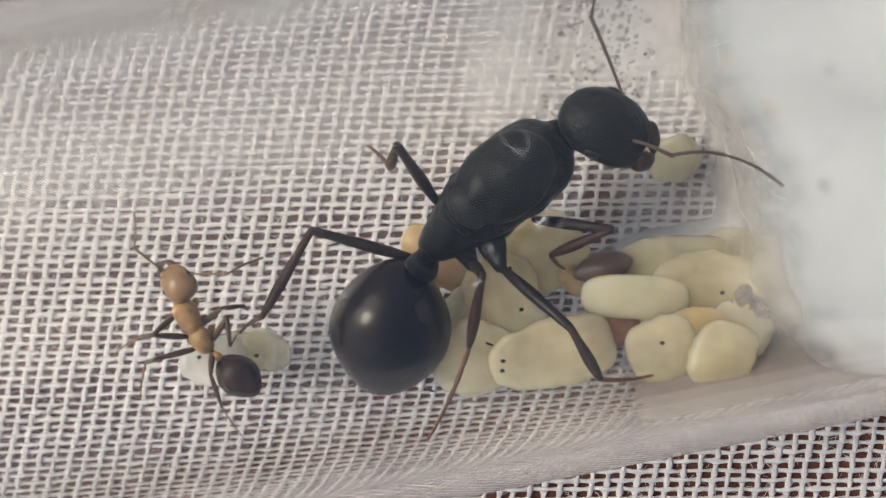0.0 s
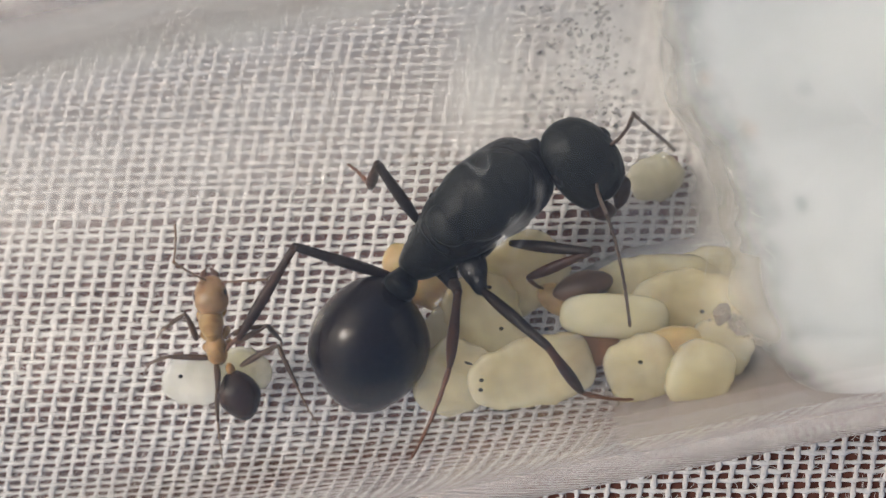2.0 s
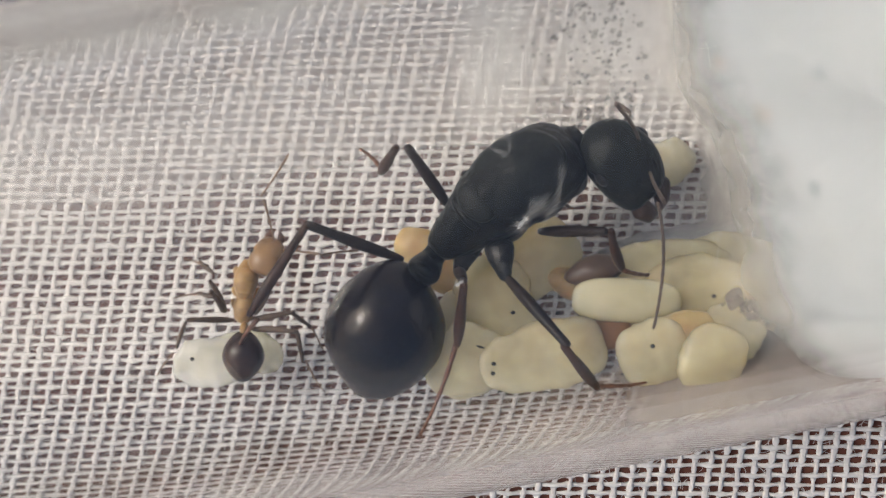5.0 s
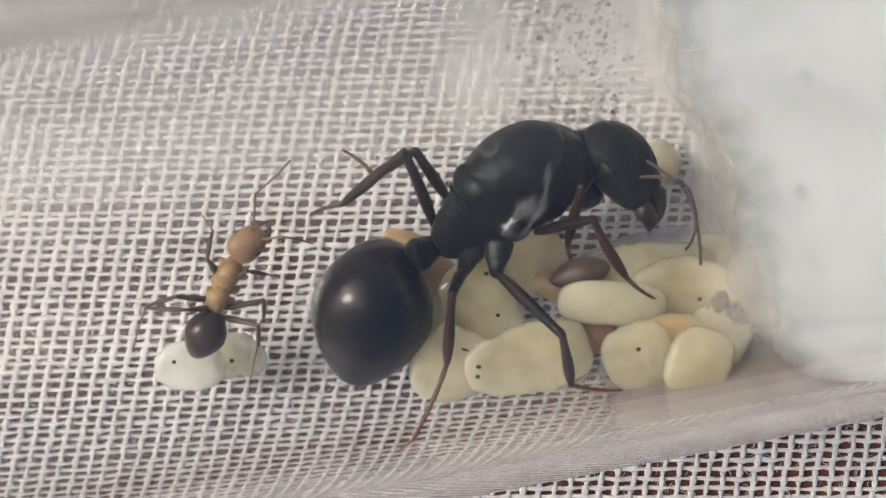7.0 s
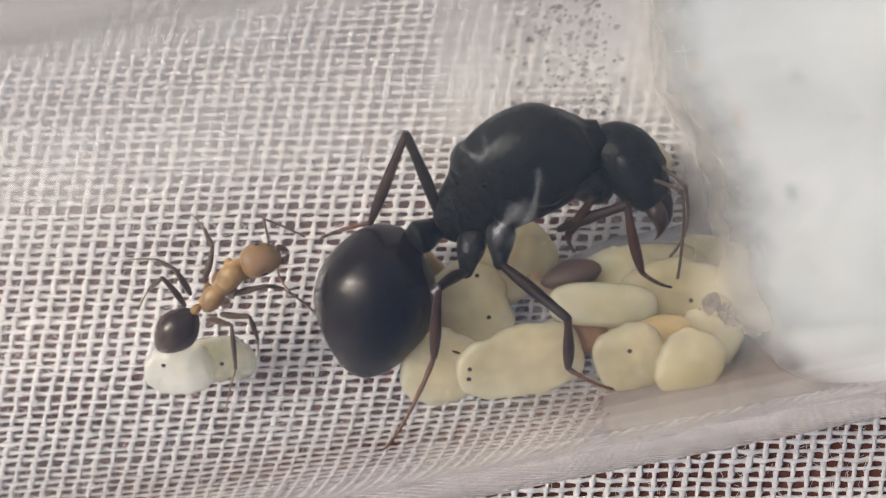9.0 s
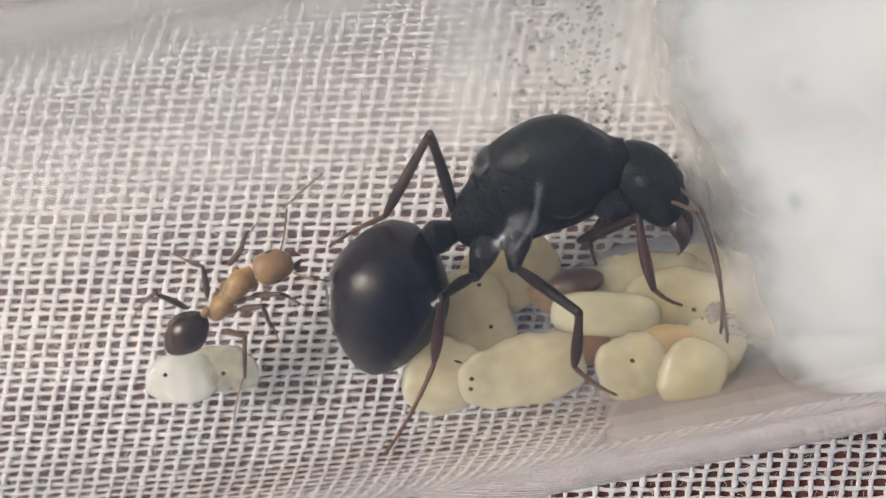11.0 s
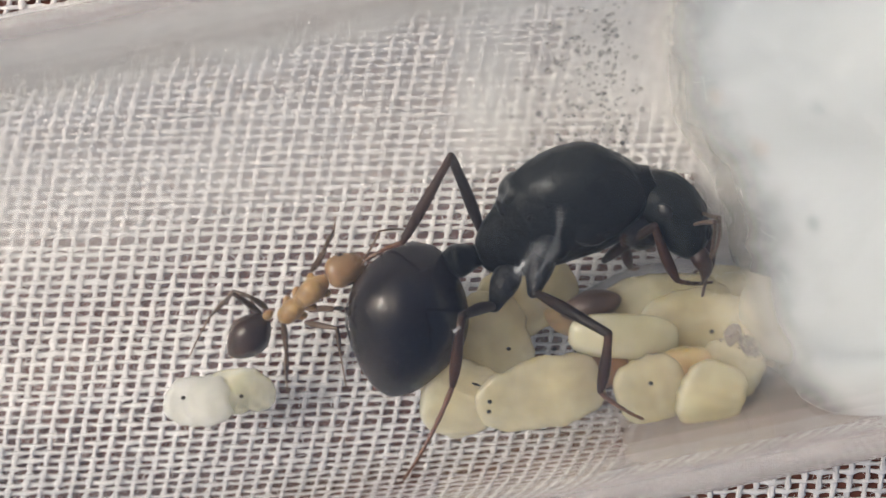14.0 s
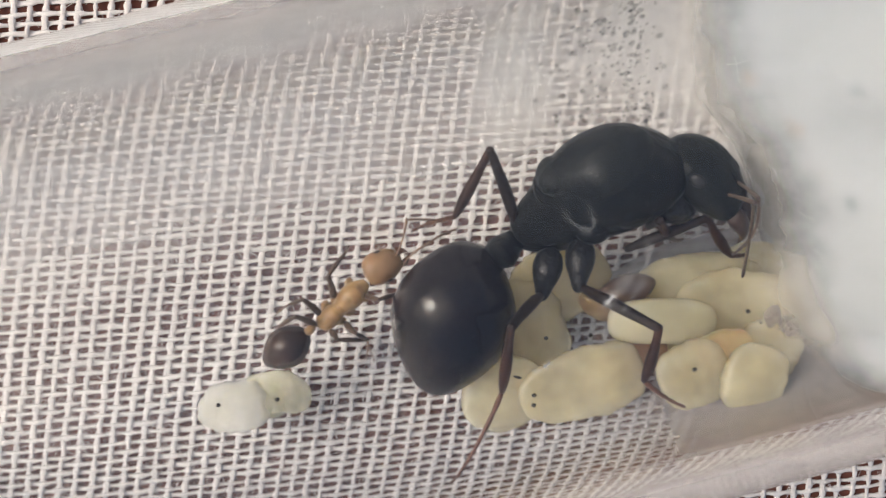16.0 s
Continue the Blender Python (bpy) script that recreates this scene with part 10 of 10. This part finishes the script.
    walk(worker_parts['RH_tarsus'], [
        (0, turned(0.050, -4.974, 2.705, 0.8589, 0.0000, 0.0000, -0.5121)), (0.5, turned(0.041, -5.344, 2.340, 0.8832, 0.0000, 0.0000, -0.4690)),
        (1.5, turned(0.567, -4.652, 2.416, 0.6906, -0.0000, 0.0000, -0.7232)), (2, turned(2.864, -3.745, 2.613, 0.8344, -0.0000, 0.0000, -0.5511)),
        (2.5, turned(2.768, -3.478, 1.595, 0.8265, 0.0000, 0.0000, -0.5629)), (3, turned(2.959, -3.592, 2.263, 0.8485, -0.0000, 0.0000, -0.5292)),
        (3.5, turned(2.837, -3.979, 1.571, 0.8793, -0.0000, 0.0000, -0.4762)), (4, turned(2.965, -3.652, 1.553, 0.8806, 0.0000, 0.0000, -0.4738)),
        (6.5, turned(1.889, -3.526, 1.976, 0.5584, 0.1904, 0.3538, -0.7258)), (7, turned(1.717, -3.075, 1.621, 0.5975, -0.1080, 0.1414, -0.7819)),
        (7.5, turned(1.432, -3.470, 2.296, 0.5967, -0.1079, 0.1415, -0.7825)), (8, turned(1.558, -3.605, 3.002, 0.5628, -0.1018, 0.1459, -0.8072)),
        (9, turned(1.547, -3.516, 2.960, 0.5895, -0.1066, 0.1425, -0.7879)), (11.5, turned(1.688, -3.541, 2.414, 0.5972, -0.1080, 0.1414, -0.7821)),
        (12, turned(1.699, -3.372, 1.986, 0.6082, 0.1832, 0.3485, -0.6893)), (12.5, turned(1.755, -3.136, 1.722, 0.6662, 0.0001, 0.1880, -0.7217)),
        (13, turned(1.945, -3.254, 1.843, 0.6032, 0.0409, 0.2358, -0.7608)), (13.5, turned(2.017, -3.475, 1.986, 0.5689, -0.0991, 0.1401, -0.8043)),
        (14, turned(2.298, -3.013, 1.775, 0.6098, 0.2810, 0.3843, -0.6336)), (14.5, turned(3.616, -1.905, 1.555, 0.7167, 0.4411, 0.3541, -0.4080)),
        (15, turned(2.899, -3.024, 1.754, 0.5449, -0.0413, 0.0632, -0.8351)), (15.5, turned(2.769, -2.380, 1.683, 0.5779, 0.1237, 0.1690, -0.7888)),
        (16, turned(3.648, -1.756, 1.942, 0.6442, 0.3212, 0.2712, -0.6390)),
    ])
    walk(worker_parts['AL_scape'], [
        (0, turned(-1.700, -0.839, 2.500, 0.3616, 0.3324, -0.1398, 0.8598)), (0.5, turned(-1.104, -0.643, 2.500, 0.4624, 0.3906, -0.1136, 0.7878)),
        (1, turned(0.238, -0.523, 2.500, 0.4593, 0.3671, -0.1034, 0.8023)), (1.5, turned(-0.302, -0.627, 2.500, 0.4648, 0.3775, -0.1058, 0.7939)),
        (2, turned(0.157, -0.558, 2.500, 0.3095, 0.3257, -0.1606, 0.8788)), (2.5, turned(0.486, -0.355, 2.500, 0.4029, 0.4196, -0.1447, 0.8004)),
        (3, turned(0.599, -0.369, 2.500, 0.5794, 0.2758, 0.0263, 0.7665)), (3.5, turned(0.590, -0.547, 2.500, 0.7041, 0.1662, 0.1508, 0.6737)),
        (4, turned(1.247, 0.001, 2.500, 0.5215, 0.3032, -0.0096, 0.7975)), (6.5, turned(1.921, 0.298, 2.500, 0.6815, 0.2895, 0.0617, 0.6693)),
        (7, turned(1.632, 0.488, 2.500, 0.6487, 0.3854, -0.0516, 0.6543)), (7.5, turned(1.423, 0.590, 2.500, 0.6080, 0.3829, -0.0760, 0.6913)),
        (8, turned(1.772, 0.430, 2.500, 0.4731, 0.5386, -0.2817, 0.6378)), (9, turned(2.436, 0.142, 2.500, 0.5403, 0.4462, -0.1797, 0.6904)),
        (11.5, turned(2.826, 0.350, 2.200, 0.7018, 0.3483, 0.0193, 0.6211)), (12, turned(3.130, 0.404, 2.200, 0.6622, 0.5066, -0.1849, 0.5202)),
        (12.5, turned(3.703, 0.497, 1.900, 0.6432, 0.4951, -0.1991, 0.5491)), (13, turned(3.962, 0.451, 1.900, 0.6831, 0.5555, -0.1920, 0.4335)),
        (13.5, turned(4.351, 0.582, 1.900, 0.6609, 0.5254, -0.2009, 0.4968)), (14, turned(4.568, 0.679, 1.900, 0.6928, 0.4726, -0.1116, 0.5331)),
        (14.5, turned(4.740, 0.921, 1.900, 0.6804, 0.4147, -0.0616, 0.6010)), (15, turned(4.625, 0.873, 1.900, 0.6600, 0.3740, -0.0347, 0.6507)),
        (15.5, turned(4.509, 0.603, 1.900, 0.5966, 0.4680, -0.1654, 0.6306)), (16, turned(4.583, 0.695, 1.900, 0.6951, 0.3866, -0.0089, 0.6060)),
    ])
    walk(worker_parts['AL_funiculus'], [
        (0, turned(-2.399, -0.125, 3.408, 0.6157, -0.2873, 0.2575, 0.6871)), (0.5, turned(-1.464, 0.220, 3.473, 0.6868, -0.1624, 0.1200, 0.6982)),
        (1, turned(-0.179, 0.369, 3.423, 0.5331, -0.2120, 0.2201, 0.7889)), (1.5, turned(-0.684, 0.261, 3.442, 0.6308, -0.4050, 0.2725, 0.6032)),
        (2, turned(-0.648, 0.036, 3.407, 0.6295, -0.2948, 0.1978, 0.6912)), (2.5, turned(0.050, 0.352, 3.564, 0.7607, -0.0805, -0.0678, 0.6406)),
        (3, turned(0.360, 0.850, 3.030, 0.7976, -0.1976, 0.0747, 0.5650)), (3.5, turned(0.653, 0.801, 2.516, 0.7567, -0.0792, -0.0675, 0.6454)),
        (4, turned(0.879, 1.117, 3.166, 0.8608, -0.2446, 0.1367, 0.4248)), (6.5, turned(2.052, 1.578, 2.910, 0.8299, -0.1134, -0.0739, 0.5412)),
        (7, turned(1.819, 1.580, 3.271, 0.8732, -0.2508, 0.1483, 0.3908)), (7.5, turned(1.467, 1.646, 3.339, 0.8978, -0.1623, -0.0599, 0.4049)),
        (8, turned(1.809, 0.835, 3.787, 0.4774, -0.2814, 0.3188, 0.7690)), (9, turned(2.411, 0.933, 3.594, 0.5721, -0.7383, 0.3172, 0.1643)),
        (11.5, turned(3.133, 1.545, 2.747, 0.6703, -0.6093, -0.2850, 0.3135)), (12, turned(3.657, 1.081, 3.242, 0.7315, -0.6813, 0.0116, 0.0256)),
        (12.5, turned(4.133, 1.184, 2.980, 0.6972, -0.6379, -0.2164, 0.2455)), (13, turned(4.705, 0.962, 2.904, 0.5126, -0.6896, 0.2195, 0.4621)),
        (13.5, turned(4.926, 1.184, 2.963, 0.5274, -0.6383, 0.1741, 0.5330)), (14, turned(5.117, 1.534, 2.789, 0.5044, -0.7003, 0.2349, 0.4471)),
        (14.5, turned(5.105, 1.956, 2.686, 0.6555, -0.6370, -0.1018, 0.3926)), (15, turned(4.828, 1.997, 2.619, 0.7160, -0.6015, -0.2278, 0.2712)),
        (15.5, turned(4.711, 1.410, 2.963, 0.5357, -0.6085, -0.0698, 0.5812)), (16, turned(4.941, 1.823, 2.549, 0.4870, -0.8001, 0.1924, 0.2927)),
    ])
    walk(worker_parts['AR_scape'], [
        (0, turned(-1.029, -0.928, 2.500, 0.9835, 0.0013, -0.1807, 0.0070)), (0.5, turned(-0.510, -0.731, 2.500, 0.9493, 0.0077, -0.3134, -0.0230)),
        (1, turned(0.711, -0.786, 2.500, 0.9568, 0.0366, -0.2680, -0.1070)), (1.5, turned(0.344, -0.630, 2.500, 0.9388, -0.0106, -0.3432, 0.0288)),
        (2, turned(0.580, -0.594, 2.500, 0.9993, -0.0220, -0.0007, 0.0296)), (2.5, turned(1.077, -0.671, 2.500, 0.9414, -0.0110, -0.3292, -0.0732)),
        (3, turned(1.056, -0.545, 2.500, 0.9522, -0.0138, -0.2994, -0.0588)), (3.5, turned(1.014, -0.634, 2.500, 0.9282, -0.0164, -0.3663, -0.0627)),
        (4, turned(1.673, -0.347, 2.500, 0.9257, -0.0277, -0.3757, -0.0356)), (6.5, turned(2.175, 0.073, 2.500, 0.9897, -0.0033, -0.1213, -0.0763)),
        (7, turned(1.886, 0.230, 2.500, 0.8926, -0.0397, -0.4488, 0.0178)), (7.5, turned(1.682, -0.307, 2.500, 0.8945, 0.0211, -0.4343, -0.1038)),
        (8, turned(2.162, -0.174, 2.500, 0.8205, 0.1145, -0.4679, -0.3078)), (9, turned(2.691, -0.545, 2.500, 0.8169, 0.0588, -0.5189, -0.2447)),
        (11.5, turned(3.165, -0.257, 2.200, 0.8708, -0.0344, -0.4845, -0.0756)),
        (12, turned(3.384, 0.056, 2.200, 0.8365, -0.0329, -0.5404, -0.0846)), (12.5, turned(4.045, 0.144, 1.900, 0.8117, -0.1699, -0.5439, 0.1284)),
        (13, turned(4.133, 0.187, 1.900, 0.8152, -0.1491, -0.5511, 0.0979)), (13.5, turned(4.438, 0.319, 1.900, 0.8196, -0.1129, -0.5599, 0.0448)),
        (14, turned(4.569, 0.505, 1.900, 0.8143, -0.1296, -0.5614, 0.0704)), (14.5, turned(4.824, 0.658, 1.900, 0.8665, -0.0923, -0.4905, -0.0047)),
        (15, turned(4.786, 0.437, 1.900, 0.8255, -0.1076, -0.5532, 0.0296)), (15.5, turned(4.668, 0.340, 1.900, 0.8246, -0.0749, -0.5605, -0.0186)),
        (16, turned(4.825, 0.508, 1.900, 0.8530, -0.2000, -0.4529, 0.1652)),
    ])
    walk(worker_parts['AR_funiculus'], [
        (0, turned(0.233, -0.910, 2.980, 0.8355, -0.1531, 0.4406, 0.2904)), (0.5, turned(0.574, -0.796, 3.303, 0.8366, -0.2006, 0.4622, 0.2151)),
        (1, turned(1.836, -1.089, 3.182, 0.6956, -0.1328, 0.6145, 0.3475)), (1.5, turned(1.373, -0.547, 3.369, 0.8365, -0.0560, 0.4158, 0.3525)),
        (2, turned(1.927, -0.515, 2.500, 0.6659, -0.1826, 0.6645, 0.2857)), (2.5, turned(2.120, -0.848, 3.339, 0.8911, -0.2881, 0.3359, 0.1006)),
        (3, turned(2.154, -0.685, 3.272, 0.9099, -0.2779, 0.2805, 0.1270)), (3.5, turned(1.991, -0.775, 3.421, 0.9590, -0.2691, 0.0198, 0.0864)),
        (4, turned(2.638, -0.408, 3.442, 0.8648, -0.2737, 0.3841, 0.1723)), (6.5, turned(3.470, -0.130, 2.825, 0.8135, -0.2468, 0.4711, 0.2353)),
        (7, turned(2.691, 0.321, 3.580, 0.7691, -0.2924, 0.5426, 0.1690)), (7.5, turned(2.493, -0.583, 3.543, 0.6467, -0.3129, 0.6854, 0.1185)),
        (8, turned(2.664, -1.001, 3.441, 0.7776, -0.3589, 0.5058, 0.1038)), (9, turned(3.152, -1.167, 3.606, 0.7279, -0.4038, 0.5541, 0.0093)),
        (11.5, turned(3.866, -0.389, 3.346, 0.7187, -0.2586, 0.6155, 0.1945)), (12, turned(3.926, -0.087, 3.428, 0.6911, -0.2824, 0.6447, 0.1643)),
        (12.5, turned(4.552, 0.675, 3.033, 0.7245, -0.2699, 0.6073, 0.1828)), (13, turned(4.637, 0.624, 3.074, 0.7262, -0.2693, 0.6053, 0.1836)),
        (13.5, turned(4.936, 0.588, 3.125, 0.7229, -0.2320, 0.6095, 0.2282)), (14, turned(5.054, 0.856, 3.110, 0.7365, -0.2543, 0.5937, 0.2010)),
        (14.5, turned(5.525, 0.769, 3.049, 0.7799, -0.2049, 0.5313, 0.2597)), (15, turned(5.307, 0.664, 3.124, 0.7251, -0.2679, 0.6073, 0.1834)),
        (15.5, turned(5.169, 0.412, 3.152, 0.7258, -0.2751, 0.6058, 0.1746)), (16, turned(5.547, 1.132, 2.854, 0.8332, -0.2097, 0.4436, 0.2549)),
    ])


motions()
